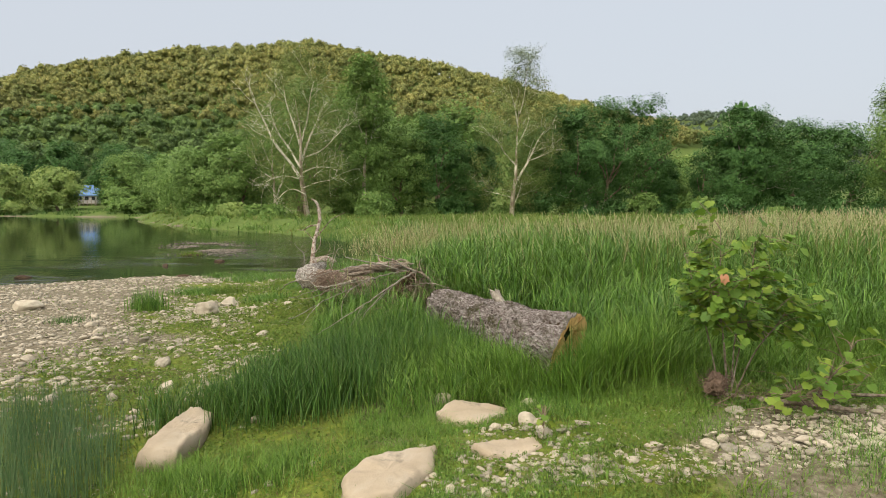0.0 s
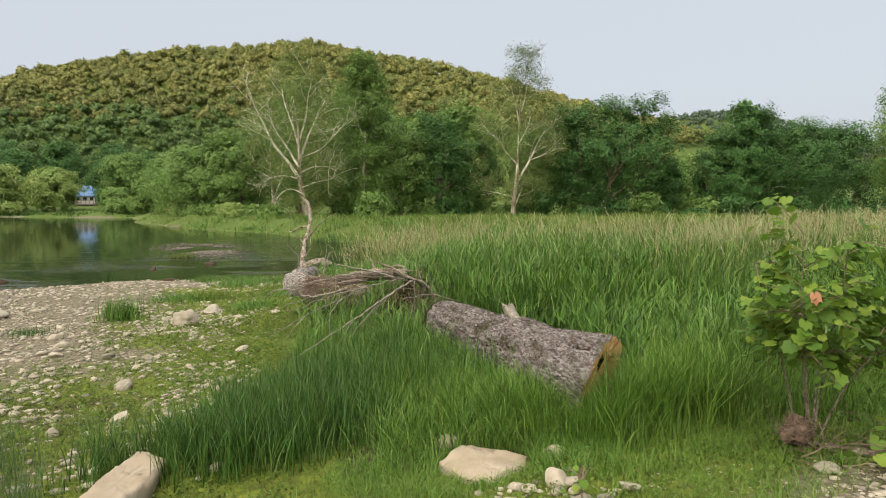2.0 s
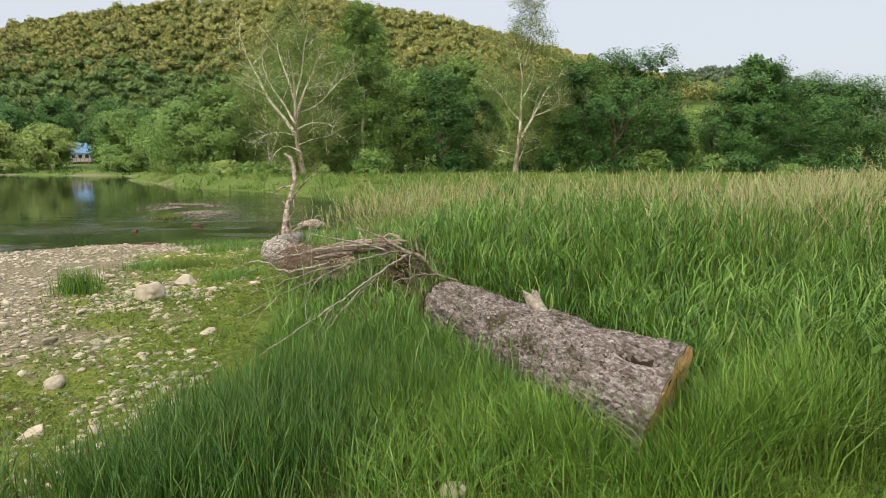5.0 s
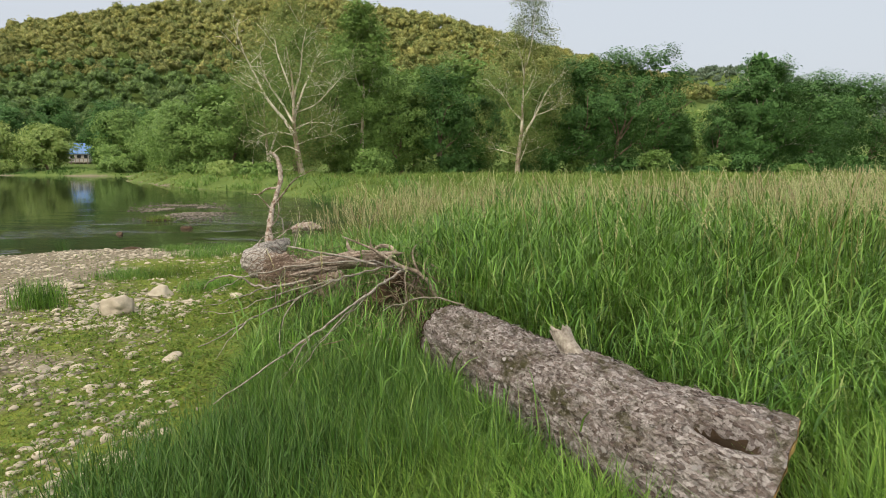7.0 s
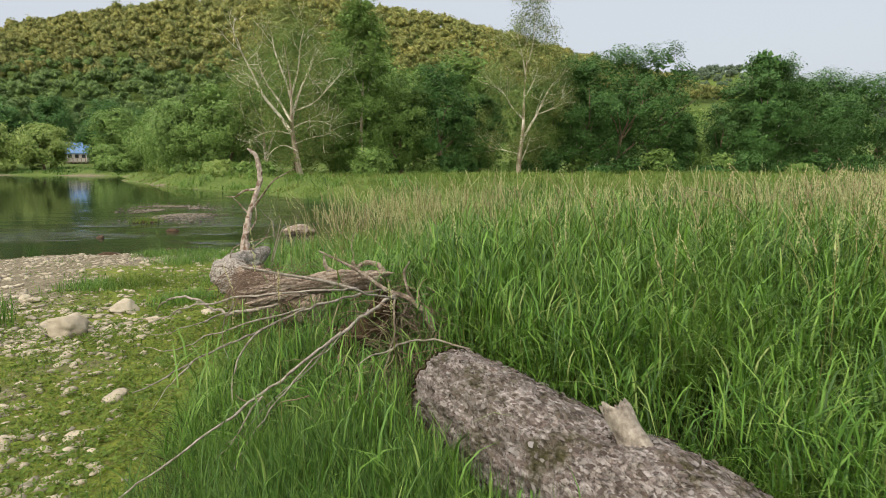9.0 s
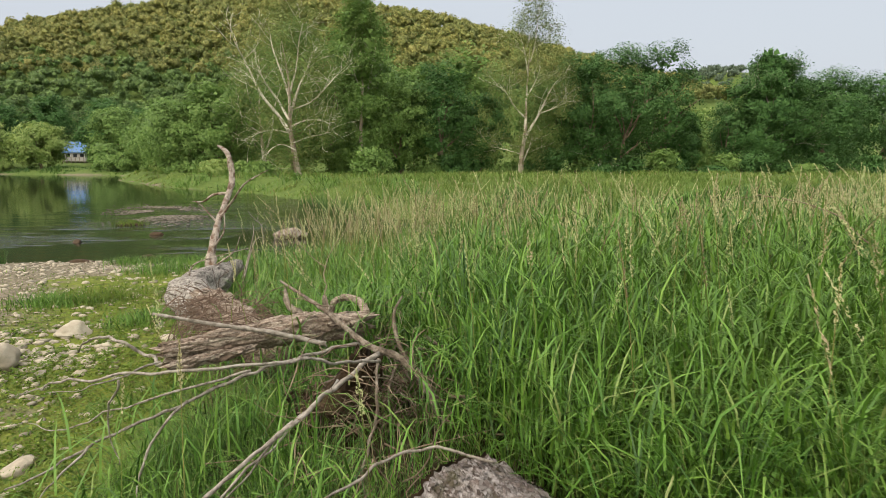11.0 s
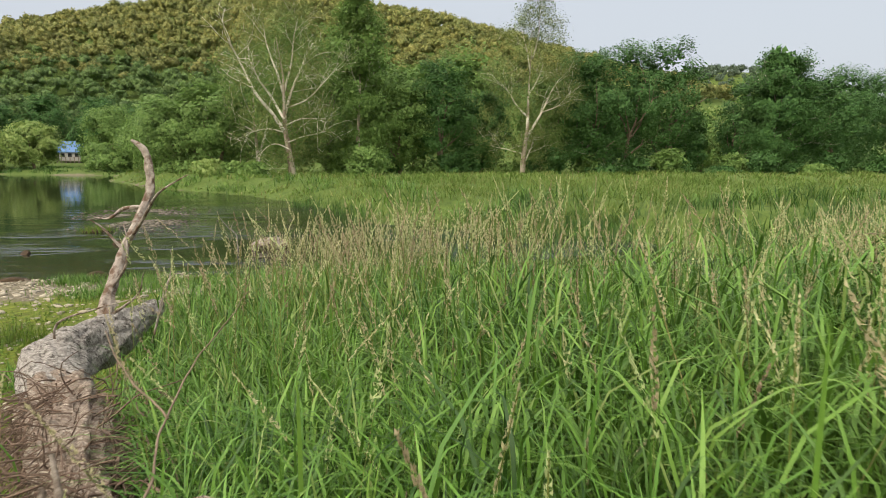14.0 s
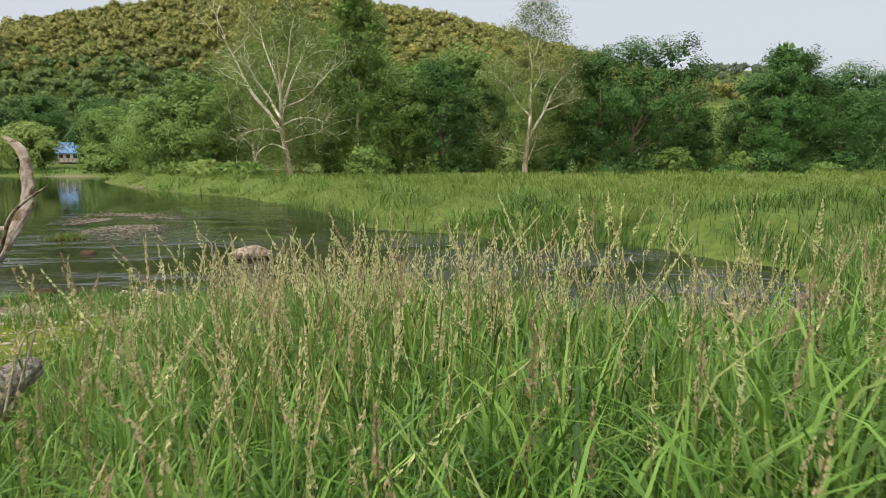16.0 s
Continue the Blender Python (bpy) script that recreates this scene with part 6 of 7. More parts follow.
# ---- sycamore sapling ----
def lobed_leaf(seed):
    """A sycamore leaf: five pointed lobes, folded along the midrib and drooping at the tip."""
    g = np.random.default_rng(seed)
    ang = np.radians([-168, -140, -118, -92, -62, -42, -26, 0, 26, 42, 62, 92, 118, 140, 168])
    rad = np.array([0.36, 0.54, 0.54, 0.70, 0.64, 0.86, 0.74, 1.0, 0.74, 0.86, 0.64, 0.70, 0.54, 0.54, 0.36]) * g.uniform(0.93, 1.07, 15)
    x, y = rad * np.cos(ang) * 0.62, rad * np.sin(ang) * 0.62
    z = 0.10 * np.abs(y) - 0.16 * np.clip(x, 0, 1) ** 2 + 0.03 * g.normal(size=15)
    v = np.vstack([[0, 0, 0], [0.3, 0, -0.01], np.column_stack([x, y, z])])
    tri = [[0, 2 + i, 3 + i] for i in range(4)] + [[0, 6, 1]] + [[1, 6 + i, 7 + i] for i in range(6)] + [[1, 12, 0]] + [[0, 12 + i, 13 + i] for i in range(4)]
    return mesh_of("leaf", v, [np.array(tri)], M_SAPLEAF)


LEAVES = [lobed_leaf(k) for k in range(4)]


def sapling(name, label, base, stems, leaf_n, leaf_size, seed, crown, thick=0.014):
    g = np.random.default_rng(seed)
    z = float(ground_z(base[0], base[1]))
    base = np.array([base[0], base[1], z])
    t = thing(name, label, "sapling", tuple(base))
    ends = []
    for k, s in enumerate(stems):
        pts = spline([base + np.array(q) for q in s], 30)
        part("stem", mesh_of("stem", *tube(pts, [thick, thick * 0.75, 0.004], 8, 0.1, seed + k), M_DRIFT), t)
        for i in np.linspace(13, 29, 13).astype(int):
            d = g.normal(size=3) * np.array([1, 1, 0.35])
            d /= np.linalg.norm(d)
            l = g.uniform(0.10, 0.36) * crown
            q = np.array([pts[i], pts[i] + d * l * 0.5 + [0, 0, 0.05], pts[i] + d * l + [0, 0, 0.07]])
            part("twig", mesh_of("twig", *tube(spline(q, 6), [0.0045, 0.002], 5, 0, 0, False), M_TWIG), t)
            ends.append(q)
    for k in range(leaf_n):
        q = ends[g.integers(len(ends))]
        f = g.uniform(0.35, 1.05)
        c = q[0] + (q[2] - q[0]) * f + g.normal(size=3) * 0.045 - base
        ob = part("leaf", LEAVES[g.integers(4)], t, place=tuple(c))
        s = leaf_size * g.uniform(0.55, 1.2)
        ob.scale = (s, s, s)
        out = math.atan2(c[1], c[0])
        ob.rotation_euler = (g.normal() * 0.4, g.uniform(-0.2, 0.9), out + g.normal() * 0.9)
    return t


sap = sapling("sycamore_sapling", "leafy young sycamore with several thin stems and large light green leaves", (2.68, 4.66), [
    [(0, 0, 0), (-0.05, 0.0, 0.45), (-0.12, -0.05, 0.9), (-0.16, -0.1, 1.46)],
    [(0.03, 0, 0), (0.06, 0.02, 0.5), (0.10, -0.1, 0.95), (0.12, -0.15, 1.42)],
    [(-0.05, 0.03, 0), (-0.16, 0.05, 0.5), (-0.28, 0.02, 0.85), (-0.40, 0.05, 1.25)],
    [(0.04, 0.03, 0), (0.16, 0.1, 0.45), (0.30, 0.1, 0.8), (0.40, 0.1, 1.12)],
    [(0, 0, 0), (-0.1, -0.1, 0.5), (-0.22, -0.2, 0.85), (-0.33, -0.28, 1.02)],
    [(0.05, 0, 0), (0.2, -0.05, 0.4), (0.38, -0.1, 0.68), (0.5, -0.1, 0.9)]], 1050, 0.098, 141, 1.15, 0.0075)
dead = part("leaf", mesh_of("leaf", np.array([v.co[:] for v in LEAVES[0].vertices]), [np.array([p.vertices[:] for p in LEAVES[0].polygons])], M_DEADLEAF), sap, "curled orange-brown dead leaf", place=(-0.30, -0.45, 1.10))
dead.scale, dead.rotation_euler = (0.1, 0.1, 0.1), (0.3, 1.3, -1.2)
sapling("sycamore_seedling", "low sycamore shoots with broad green leaves", (3.15, 4.25), [
    [(0, 0, 0), (0.05, -0.05, 0.2), (0.15, -0.1, 0.35)], [(0, 0, 0), (-0.12, -0.06, 0.12), (-0.25, -0.1, 0.18)], [(0, 0, 0), (0.25, 0.1, 0.25), (0.45, 0.1, 0.55)]], 90, 0.11, 142, 1.0, 0.008)
sapling("leafy_seedling", "small broad-leaved seedling among stones", (0.92, 4.05), [[(0, 0, 0), (0.01, 0, 0.1), (0.0, 0.02, 0.22)]], 12, 0.07, 143, 0.25, 0.004)
tangle("flood_debris", "ball of matted roots and flood debris on the sapling", (2.5, 4.52, 0.36), (0.045, 0.045, 0.045), 170, 0.12, 0.004, M_ROOT, 144, 0.0)
stone("flood_debris", "lump of matted dead roots and silt on the sapling's stems", 2.5, 4.53, (0.2, 0.18, 0.22), 149, 0.4, mat=M_ROOT, sub=4, cuts=4, grain=0.3).location.z = 0.35
tangle("flood_debris", "drift of dead stalks at the sapling's foot", (2.9, 4.45, 0.22), (0.3, 0.12, 0.03), 150, 0.45, 0.004, M_TWIG, 145, 0.3, (0.8, -0.2, 0))
timber("dead_stick", "grey stick lying at the sapling's foot", "stick", [(2.55, 4.62, 0.24), (2.95, 4.35, 0.25), (3.5, 4.1, 0.24)], [0.02, 0.03, 0.02], M_DRIFT, 10, 0.2, 24, 146)
timber("dead_stick", "long thin stick on the gravel", "stick", [(3.3, 4.5, 0.27), (4.1, 4.2, 0.33), (5.0, 4.3, 0.36)], [0.012, 0.014, 0.008], M_DRIFT, 8, 0.2, 24, 147)


# ---- grasses ----
def off_rocks(x, y):
    """No blades through the flat rocks."""
    ok = np.ones_like(np.asarray(x, float))
    for cx, cy, rx, ry in ((-0.22, 3.74, 0.32, 0.4), (0.48, 4.98, 0.33, 0.23), (0.64, 3.96, 0.25, 0.14), (-2.16, 5.12, 0.16, 0.54)):
        ok = ok * (((x - cx) / rx) ** 2 + ((y - cy) / ry) ** 2 > 1)
    return ok


def field(name, n, xr, yr, accept, h, w, mat, label, seg=3, bend=0.5, droop=0.0, clump=0.0, seed=0, wind=None, lift=0.0, category="grass"):
    g = np.random.default_rng(seed)
    x, y = g.uniform(*xr, n), g.uniform(*yr, n)
    if clump:
        kk = max(1, n // 24)
        cx, cy = g.uniform(*xr, kk), g.uniform(*yr, kk)
        idx = g.integers(0, kk, n)
        x, y = cx[idx] + g.normal(size=n) * clump, cy[idx] + g.normal(size=n) * clump
    keep = g.uniform(size=n) < accept(x, y) * off_rocks(x, y)
    x, y = x[keep], y[keep]
    hh = h(x, y) * g.normal(1, 0.17, len(x)).clip(0.5, 1.45)
    up = lift * g.uniform(0.15, 1, len(x)) ** 0.55 * hh
    v, f = blades(x, y, ground_z(x, y) + up, hh if not lift else np.minimum(hh, 0.36) * g.uniform(0.5, 1.1, len(x)), w * g.uniform(0.6, 1.3, len(x)), seg, bend, droop, wind, g)
    tagged(part(name, mesh_of(name, v, f, mat)), label, category, kind="stuff")


def clear(x, y, k=0.30):
    """No stems inside the log or the heap."""
    ok = smooth(k, k + 0.06, off_log(x, y))
    ok = ok * (1 - 0.94 * np.exp(-(((x - 0.06) / 0.42) ** 2 + ((y - 8.62) / 0.62) ** 2) ** 2))
    for ax, ay, bx, by, w in ((-0.7, 9.9, -1.9, 11.9, 0.17), (-1.9, 11.9, -2.12, 12.9, 0.22)):
        u = np.clip(((x - ax) * (bx - ax) + (y - ay) * (by - ay)) / ((bx - ax) ** 2 + (by - ay) ** 2), 0, 1)
        ok = ok * smooth(w, w + 0.08, np.hypot(x - ax - u * (bx - ax), y - ay - u * (by - ay)))
    return ok


def meadow_mask(x, y):
    dn, _ = land_gap(x, y)
    s = side(x, y)
    edge = np.interp(y, [5.6, 6.4, 7.2, 9, 12.4, 14, 17, 20], [0.9, 0.2, -0.75, -0.95, -0.75, -1.4, -1.5, -1.1])
    front = smooth(5.5, 6.1, y + 0.12 * np.clip(x - 2.2, 0, 4))
    return smooth(-0.15, 0.25, s - edge + 0.35 * vnoise(x * 1.1, y * 1.1, 0, 71)) * smooth(0.05, 0.6, dn) * front * clear(x, y)


def meadow_height(x, y):
    dn, _ = land_gap(x, y)
    s = side(x, y)
    b = 0.60 + 0.30 * smooth(-0.6, 2.0, s) * smooth(6.0, 9.5, y)
    b = b + 0.10 * vnoise(x * 0.7, y * 0.7, 0, 72)
    return b * (0.45 + 0.55 * smooth(0.5, 5, dn)) * (0.85 + 0.15 * smooth(0.3, 0.9, off_log(x, y)))


def leaf_mask(x, y):
    """Broad-leaved reed grass on the meadow side; the slope towards the bar carries finer grass."""
    return meadow_mask(x, y) * (0.06 + 0.94 * smooth(-0.1, 0.4, x - np.interp(y, [5.5, 8, 9.2, 11], [1.1, 0.2, -0.2, -1.6])))


MEADOW = "tall green reed grass on the river bank"
field("meadow_leaves", 46000, (-1.6, 3.4), (7.4, 11.4), leaf_mask, meadow_height, 0.0115, M_MEADOW, "arching leaves of reed grass", 3, 0.8, 0.22, 0.05, 158, None, 0.84)
field("meadow_grass", 20000, (-3.0, 7.5), (5.4, 12.5), leaf_mask, lambda x, y: 0.9 * meadow_height(x, y), 0.0075, M_MEADOW, MEADOW, 3, 0.4, 0.1, 0.08, 151)
field("meadow_leaves", 95000, (-3.0, 7.8), (5.4, 12.5), leaf_mask, meadow_height, 0.0115, M_MEADOW, "arching leaves of reed grass", 3, 0.72, 0.2, 0.06, 154, None, 0.86)
# dark low blades stand in for the shade inside the canopy
field("grass_shade_layer", 42000, (-2.6, 7.0), (5.6, 12.0), meadow_mask, lambda x, y: 0.5 * meadow_height(x, y), 0.016, M_GRASS_SHADE, "dark dead blades added under the reed grass to deepen its shade", 2, 0.9, 0.2, 0.06, 157)
field("bank_grass", 46000, (-1.9, 1.2), (6.0, 9.6), lambda x, y: meadow_mask(x, y) * (1.05 - leaf_mask(x, y)), lambda x, y: 0.40 + 0.08 * vnoise(x * 1.2, y * 1.2, 0, 88), 0.0058, M_MEADOW, "fine upright grass on the slope beside the log", 3, 0.45, 0.08, 0.05, 156)
field("meadow_grass", 24000, (-3.8, 9.5), (12.5, 21), meadow_mask, lambda x, y: 0.9 * meadow_height(x, y), 0.009, M_MEADOW, MEADOW, 2, 0.4, 0.1, 0.1, 152)
field("meadow_leaves", 56000, (-3.8, 9.5), (12.5, 21), meadow_mask, meadow_height, 0.0135, M_MEADOW, "arching leaves of reed grass", 2, 0.75, 0.25, 0.1, 155, None, 0.82)
field("meadow_grass", 40000, (7.5, 24), (4, 28), meadow_mask, meadow_height, 0.02, M_MEADOW, MEADOW, 2, 0.7, 0.25, 0.2, 153)


def seeds(name, n, xr, yr, accept, height, seed, spikes=12, size=0.026, label="pale seed heads of tall reed grass"):
    """Flowering grass: thin stems with loose, tapering seed heads."""
    g = np.random.default_rng(seed)
    x, y = g.uniform(*xr, n), g.uniform(*yr, n)
    keep = g.uniform(size=n) < accept(x, y)
    x, y = x[keep], y[keep]
    n = len(x)
    z = ground_z(x, y)
    h = height(x, y) * g.normal(1, 0.1, n).clip(0.7, 1.12)
    az = g.uniform(0, 2 * np.pi, n)
    lean = np.abs(g.normal(0.22, 0.2, n)).clip(0, 0.7)
    d = np.stack([np.cos(az) * lean, np.sin(az) * lean], 1)
    rows = []
    for t in (0, 0.35, 0.7, 1.0):
        for sg in (-1, 1):
            rows.append(np.stack([x + d[:, 0] * h * t ** 1.7 + sg * 0.0016 * np.sin(az), y + d[:, 1] * h * t ** 1.7 - sg * 0.0016 * np.cos(az), z + h * t], 1))
    sv = np.stack(rows, 1).reshape(-1, 3)
    base = (np.arange(n) * 8)[:, None]
    sf = np.concatenate([base + np.array([[2 * j, 2 * j + 1, 2 * j + 3, 2 * j + 2]]) for j in range(3)], 0)
    tagged(part("grass_stems", mesh_of("grass_stems", sv, [sf], M_STEM)), "thin pale stems of flowering grass", "grass", kind="stuff")
    L = g.uniform(0.12, 0.25, n)
    open_ = 0.003 + 0.009 * g.uniform(size=n) ** 1.5
    tt = np.linspace(0.0, 1.06, spikes)[None] + g.normal(size=(n, spikes)) * 0.03
    t = 1 - (L / h)[:, None] * (1 - tt)
    wv = (open_[:, None] * np.sin(np.pi * np.clip(tt, 0, 1) ** 0.6))
    a2 = g.uniform(0, 2 * np.pi, (n, spikes))
    c = np.stack([x[:, None] + d[:, :1] * h[:, None] * t ** 1.7 + np.cos(a2) * wv, y[:, None] + d[:, 1:] * h[:, None] * t ** 1.7 + np.sin(a2) * wv, z[:, None] + h[:, None] * t], -1)
    ax = np.stack([np.cos(a2) * 0.35 + d[:, :1], np.sin(a2) * 0.35 + d[:, 1:], np.ones_like(a2)], -1)
    ax /= np.linalg.norm(ax, axis=-1)[..., None]
    sd = np.cross(ax, g.normal(size=ax.shape))
    sd /= np.linalg.norm(sd, axis=-1)[..., None]
    s = g.uniform(0.7, 1.3, (n, spikes, 1)) * size
    q = np.stack([c - ax * s * 0.5, c - sd * s * 0.19, c + ax * s * 0.6, c + sd * s * 0.19], 2).reshape(n, spikes * 4, 3)
    # chain each head so that it counts as one piece and keeps one tint
    base = (np.arange(n) * spikes * 4)[:, None, None]
    f = base + (np.arange(spikes) * 4)[None, :, None] + np.arange(4)[None, None]
    f[:, 1:, 0] = base[:, :, 0] + (np.arange(spikes - 1) * 4 + 2)[None]
    q[:, 4::4] = q[:, 2:-4:4]
    tagged(part(name, mesh_of(name, q.reshape(-1, 3), [f.reshape(-1, 4)], M_SEED, True)), label, "grass", kind="stuff")


def head_mask(x, y):
    return meadow_mask(x, y) * smooth(7.0, 9.5, y + 0.3 * np.clip(x, 0, 5)) * (0.55 + 0.45 * vnoise(x * 0.5, y * 0.5, 0, 73)) * smooth(-0.9, 0.6, side(x, y)) * (1 - 0.5 * smooth(10.6, 9.6, y) * smooth(1.4, 0.4, x))


def head_height(x, y):
    ride = np.exp(-((x - 0.4) / 0.6) ** 2) * smooth(11.0, 9.6, y)
    dn, _ = land_gap(x, y)
    full = 1.20 + 0.16 * vnoise(x * 0.6, y * 0.6, 0, 74) - 0.24 * ride - 0.1 * smooth(0, 1, -side(x, y))
    return full * (0.45 + 0.55 * smooth(0.5, 5, dn))


seeds("seed_heads", 7400, (-2.6, 7.5), (6.5, 13.0), head_mask, head_height, 161, 44, 0.0175)
seeds("seed_heads", 6000, (-3.4, 9.5), (13.0, 22.5), head_mask, head_height, 162, 9, 0.030)
seeds("seed_heads", 3600, (7.5, 24), (6, 28), head_mask, head_height, 163, 5, 0.05)


def sedge_mask(x, y):
    a = np.exp(-(((x + 1.25) / 1.25) ** 2 + ((y - 6.15 - 0.15 * x) / 0.62) ** 2) ** 2)
    b = np.exp(-(((x + 0.2) / 1.6) ** 2 + ((y - 6.9 - 0.1 * x) / 0.75) ** 2) ** 2)
    return np.maximum(a, b) * clear(x, y, 0.34) * (1 - np.exp(-((x + 2.16) / 0.3) ** 2 - ((y - 5.1) / 0.68) ** 2))


field("sedge", 34000, (-2.9, 1.7), (5.2, 8.2), sedge_mask, lambda x, y: 0.46 + 0.06 * vnoise(x, y, 0, 75), 0.0095, M_SEDGE, "dense dark green sedge in front of the log", 3, 0.34, 0.03, 0.06, 171)
field("sedge", 15000, (-2.6, -0.2), (3.0, 5.0), lambda x, y: np.exp(-(((x + 1.55) / 0.75) ** 2 + ((y - 4.25) / 0.42) ** 2) ** 2), lambda x, y: 0.2 + 0 * x, 0.0055, M_LIGHTER_GRASS, "short bright sedge between the flat rocks", 3, 0.5, 0.03, 0.05, 172)
field("reeds", 5200, (-4.6, -2.2), (3.3, 6.6), lambda x, y: np.exp(-(((x + 3.15 + 0.35 * (y - 4.6)) / 0.62) ** 2 + ((y - 4.7) / 1.15) ** 2) ** 2), lambda x, y: 0.58 + 0 * x, 0.006, M_REED, "sparse bluish green horsetail reeds on the gravel", 3, 0.16, 0.0, 0.08, 173)
field("near_grass", 42000, (-0.3, 5.5), (4.5, 6.8), lambda x, y: smooth(4.85, 5.3, y + 0.25 * vnoise(x * 2, y * 2, 0, 83)) * clear(x, y, 0.32) * (0.7 + 0.3 * vnoise(x * 1.5, y * 1.5, 0, 76)), lambda x, y: 0.16 + 0.3 * smooth(4.7, 5.6, y) + 0.16 * np.exp(-((x - 1.85) / 0.5) ** 2 - ((y - 5.35) / 0.35) ** 2), 0.008, M_LIGHTER_GRASS, "green grass at the foot of the log", 3, 0.6, 0.08, 0.08, 174)


def weed_mask(x, y):
    moss, turf, bare = cover(x, y)
    dn, _ = land_gap(x, y)
    return np.clip(moss * 1.5 - 0.25, 0.02, 1) * smooth(0.0, 0.6, dn) * (1 - 0.7 * bare)


field("low_weeds", 70000, (-9, 5.5), (2.7, 8.5), weed_mask, lambda x, y: 0.07 + 0.10 * np.clip(vnoise(x * 1.7, y * 1.7, 0, 77), 0, 1), 0.011, M_WEED, "short yellow-green weeds and moss on the bar", 2, 0.9, 0.1, 0.09, 175)
field("low_weeds", 30000, (-11, -1.5), (8.5, 21), weed_mask, lambda x, y: 0.08 + 0.05 * np.clip(vnoise(x * 1.2, y * 1.2, 0, 78), 0, 1), 0.018, M_WEED, "short yellow-green weeds and moss on the bar", 2, 0.9, 0.1, 0.12, 176)


def clover(name, n, xr, yr, size, seed, label):
    """Small flat leaves of creeping weeds."""
    g = np.random.default_rng(seed)
    kk = n // 14
    cx, cy = g.uniform(*xr, kk), g.uniform(*yr, kk)
    i = g.integers(0, kk, n)
    x, y = cx[i] + g.normal(size=n) * 0.05, cy[i] + g.normal(size=n) * 0.05
    keep = g.uniform(size=n) < weed_mask(x, y) * off_rocks(x, y)
    x, y = x[keep], y[keep]
    p = np.stack([x, y, ground_z(x, y) + np.abs(g.normal(0.03, 0.025, len(x)))], 1)
    v, f = flakes(p, np.tile([0, 0, 1.0], (len(x), 1)), g.uniform(size * 0.5, size * 1.3, len(x)), g, 0.6, 0.45)
    tagged(part(name, mesh_of(name, v, f, M_WEED, True)), label, "weeds", kind="stuff")


clover("creeping_weeds", 60000, (-5.5, 4.5), (2.8, 7.5), 0.030, 178, "small leaves of creeping weeds on the bar")
clover("creeping_weeds", 46000, (-5.2, -1.0), (6.0, 12.5), 0.028, 180, "small leaves of creeping weeds on the bar")
clover("creeping_weeds", 36000, (-8.5, -1.8), (7.5, 17), 0.048, 179, "small leaves of creeping weeds on the bar")


field("stone_grass", 62000, (-0.6, 5.2), (2.8, 5.3), lambda x, y: smooth(-0.2, 0.5, 0.5 * vnoise(x * 1.6, y * 1.6, 0, 84) + 0.62 - 0.6 * near_gravel_share(x, y)), lambda x, y: 0.10 + 0.05 * vnoise(x * 2, y * 2, 0, 85) + 0.06 * smooth(4.3, 5.0, y), 0.0055, M_LIGHTER_GRASS, "short grass growing between the stones", 2, 0.7, 0.1, 0.05, 177)


def tuft(x, y, r, h, n, mat, label, seed, w=0.009, bend=0.35):
    g = np.random.default_rng(seed)
    px, py = x + g.normal(size=n) * r * 0.5, y + g.normal(size=n) * r * 0.4
    pz = np.maximum(ground_z(px, py), WATER_Z)
    v, f = blades(px, py, pz, h * g.uniform(0.6, 1.15, n), w * g.uniform(0.7, 1.3, n), 3, bend, 0.03, None, g)
    base = np.array([x, y, float(ground_z(x, y))])
    tagged(part("grass_tuft", mesh_of("grass_tuft", v - base, f, mat), place=tuple(base)), label, "grass", kind="stuff")


tuft(-5.5, 12.75, 0.34, 0.54, 420, M_MEADOW, "upright tuft of green sedge on the gravel bar", 181, 0.011, 0.22)
tuft(-6.5, 11.6, 0.4, 0.16, 260, M_SEDGE, "low tuft of grass on the gravel bar", 182)
tuft(-9.2, 20.4, 0.22, 0.42, 60, M_SEDGE, "thin tuft of sedge at the water's edge", 183, 0.012)
for k, (tx, ty, tr) in enumerate([(-5.4, 15.6, 0.5), (-4.7, 15.9, 0.5), (-5.0, 18.9, 0.6), (-4.2, 19.6, 0.7), (-3.6, 20.0, 0.7), (-6.0, 20.2, 0.5), (-4.9, 20.3, 0.6), (-3.2, 17.5, 0.6), (-3.4, 14.4, 0.5), (-2.9, 16, 0.6)]):
    tuft(tx, ty, tr * 1.15, 0.24, 620, M_WEED if k % 3 == 1 else M_MEADOW, "low bright green grass patch on the bar", 184 + k, 0.012, 0.5)
tuft(-10.25, 29.8, 0.5, 0.28, 320, M_WEED, "small grassy islet in the river", 199, 0.02, 0.4)
part_islet = stone("islet_stone", "muddy stone under the grassy islet", -10.25, 29.8, (1.0, 0.5, 0.2), 198, 0, sub=2, mat=M_ROT)
part_islet.location.z = WATER_Z


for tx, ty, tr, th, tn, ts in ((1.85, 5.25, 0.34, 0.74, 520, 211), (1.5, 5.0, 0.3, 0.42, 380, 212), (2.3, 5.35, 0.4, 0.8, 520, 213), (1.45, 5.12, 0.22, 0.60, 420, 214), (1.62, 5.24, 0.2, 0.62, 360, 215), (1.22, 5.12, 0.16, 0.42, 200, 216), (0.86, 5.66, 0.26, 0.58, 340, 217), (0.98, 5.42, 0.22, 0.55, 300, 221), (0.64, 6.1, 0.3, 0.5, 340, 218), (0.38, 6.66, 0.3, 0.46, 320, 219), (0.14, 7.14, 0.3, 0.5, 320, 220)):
    tuft(tx, ty, tr, th, tn, M_LIGHTER_GRASS, "tall arching grass before the log's sawn end", ts, 0.008, 0.5)


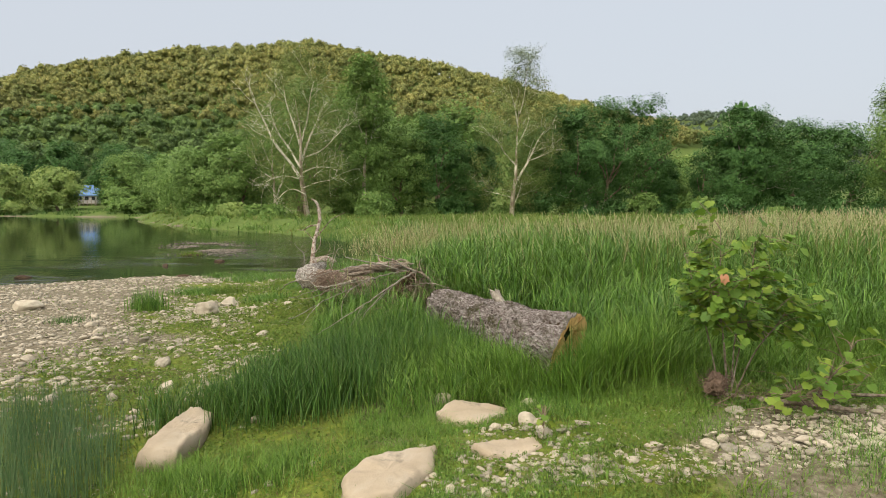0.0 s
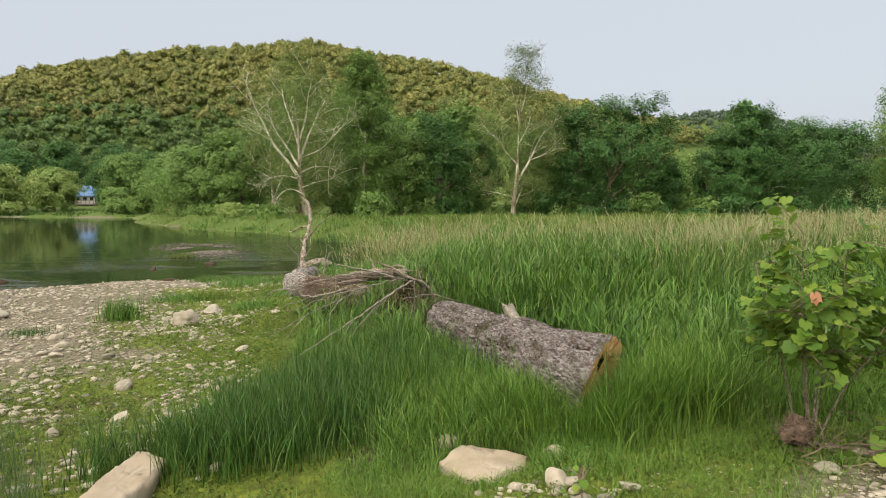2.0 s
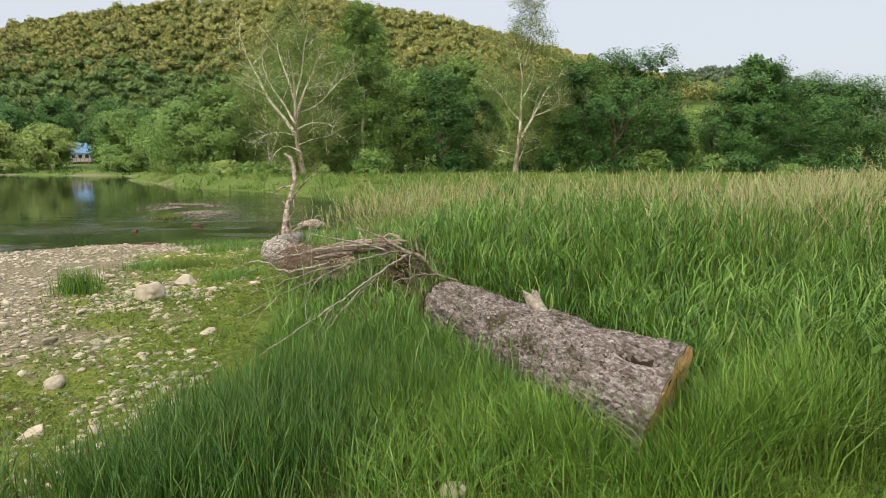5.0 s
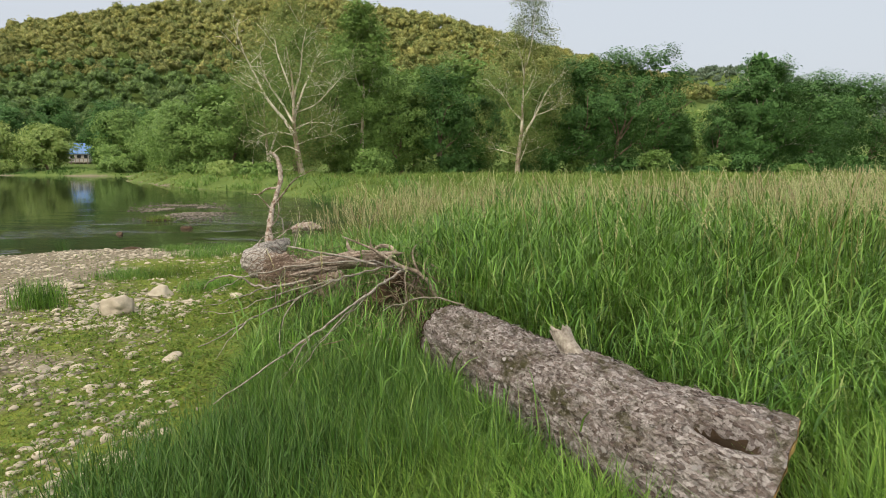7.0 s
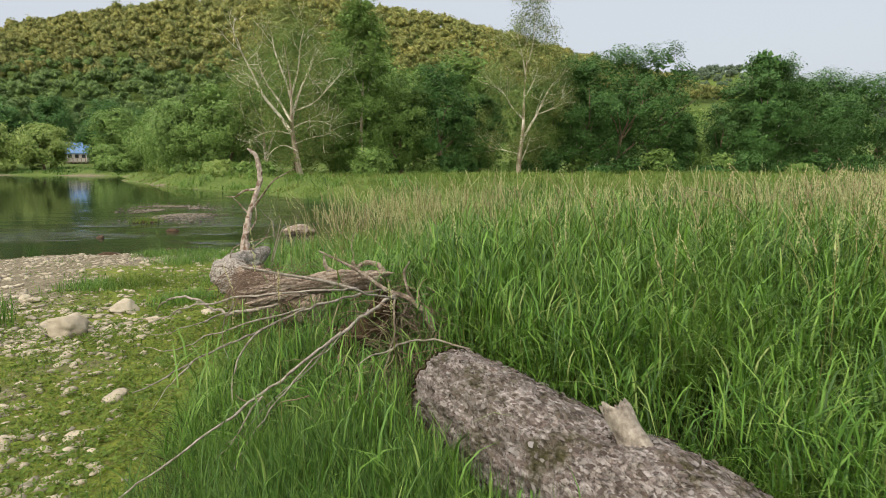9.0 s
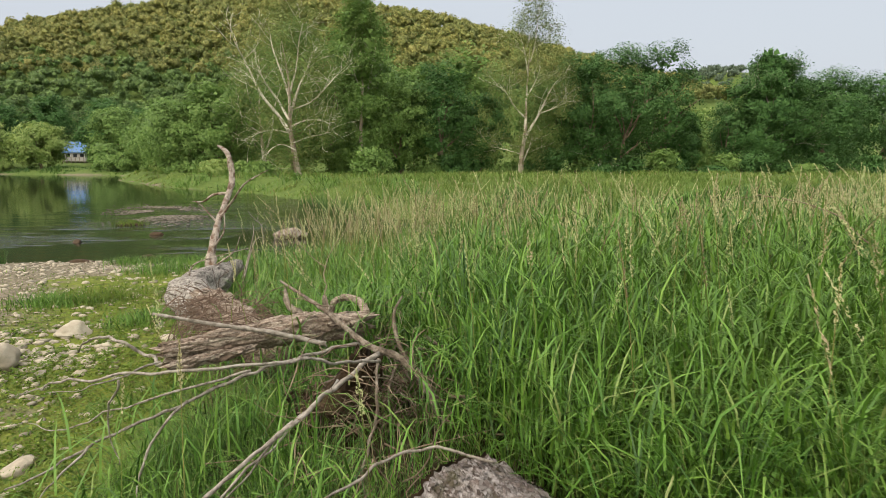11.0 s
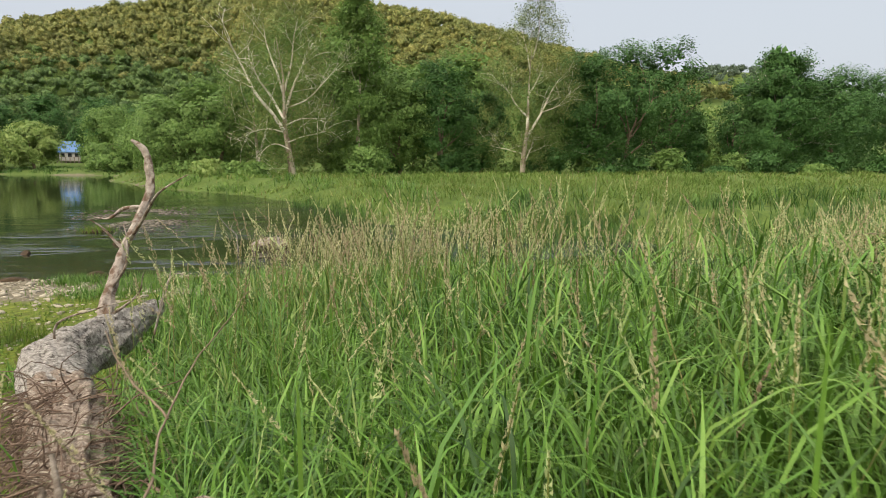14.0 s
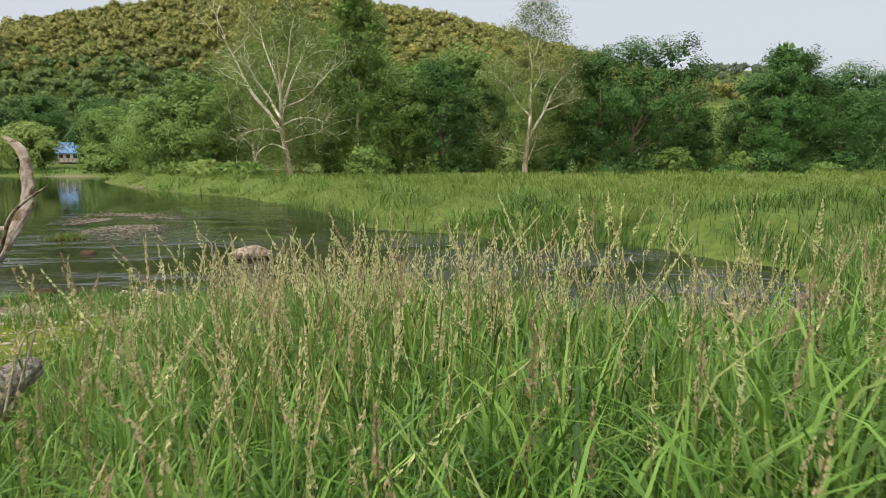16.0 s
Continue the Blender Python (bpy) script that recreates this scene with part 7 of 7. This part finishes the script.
def far_mask(x, y):
    dn, df = land_gap(x, y)
    return smooth(-0.3, 0.3, df) * (0.75 + 0.25 * vnoise(x * 0.3, y * 0.3, 0, 79))


def far_height(x, y):
    dn, df = land_gap(x, y)
    return (0.36 + 0.28 * smooth(1, 6, df)) * (1 + 0.25 * vnoise(x * 0.35, y * 0.35, 0, 80) + 0.2 * vnoise(x * 0.9, y * 0.9, 0, 82))


FARL = "pale green meadow grass across the inlet"
field("far_meadow", 42000, (-8, 34), (28, 52), far_mask, far_height, 0.034, M_FARGRASS, FARL, 2, 1.1, 0.12, 0.35, 191)
field("far_meadow", 35000, (-45, 90), (48, 100), far_mask, far_height, 0.11, M_FARGRASS, FARL, 2, 0.8, 0.12, 0.5, 192)
field("far_meadow", 9000, (24, 60), (8, 50), far_mask, far_height, 0.07, M_FARGRASS, FARL, 2, 0.8, 0.12, 0.5, 193)
field("marsh_grass", 26000, (-6, 22), (26.0, 46), lambda x, y: (lambda df: smooth(-4.5, -0.5, df) * smooth(1.5, 0.3, df))(land_gap(x, y)[1]) * (0.5 + 0.5 * vnoise(x * 0.4, y * 0.4, 0, 81)), lambda x, y: 0.6 + 0 * x, 0.03, M_SEDGE, "bright green marsh grass standing in the inlet", 2, 0.3, 0.0, 0.3, 194)
field("bank_grass", 7000, (-125, -54), (131, 152), lambda x, y: smooth(0.1, 0.8, land_gap(x, y)[1]) * smooth(14, 3, land_gap(x, y)[1]), lambda x, y: 0.6 + 0 * x, 0.16, M_SEDGE, "rough green grass on the far left bank", 2, 0.6, 0.05, 0.6, 195)
field("bank_hummock", 28000, (-26, 26), (29, 78), lambda x, y: (lambda df: smooth(-0.3, 0.6, df) * smooth(10, 3, df))(land_gap(x, y)[1]) * smooth(-0.2, 0.3, vnoise(x * 0.35, y * 0.35, 0, 86)), lambda x, y: 0.8 + 0.35 * vnoise(x * 0.35, y * 0.35, 0, 86), 0.045, M_MEADOW, "bright green hummocks of grass along the inlet", 2, 1.1, 0.2, 0.35, 196)
field("inlet_grass", 16000, (4, 26), (17, 34), lambda x, y: (lambda d: smooth(-0.1, 0.5, np.maximum(d[0], d[1])) * smooth(6, 2.5, np.maximum(d[0], d[1])))(land_gap(x, y)), lambda x, y: 0.62 + 0.2 * vnoise(x * 0.5, y * 0.5, 0, 87), 0.03, M_SEDGE, "dark green sedge filling the head of the inlet", 2, 0.6, 0.1, 0.25, 197)
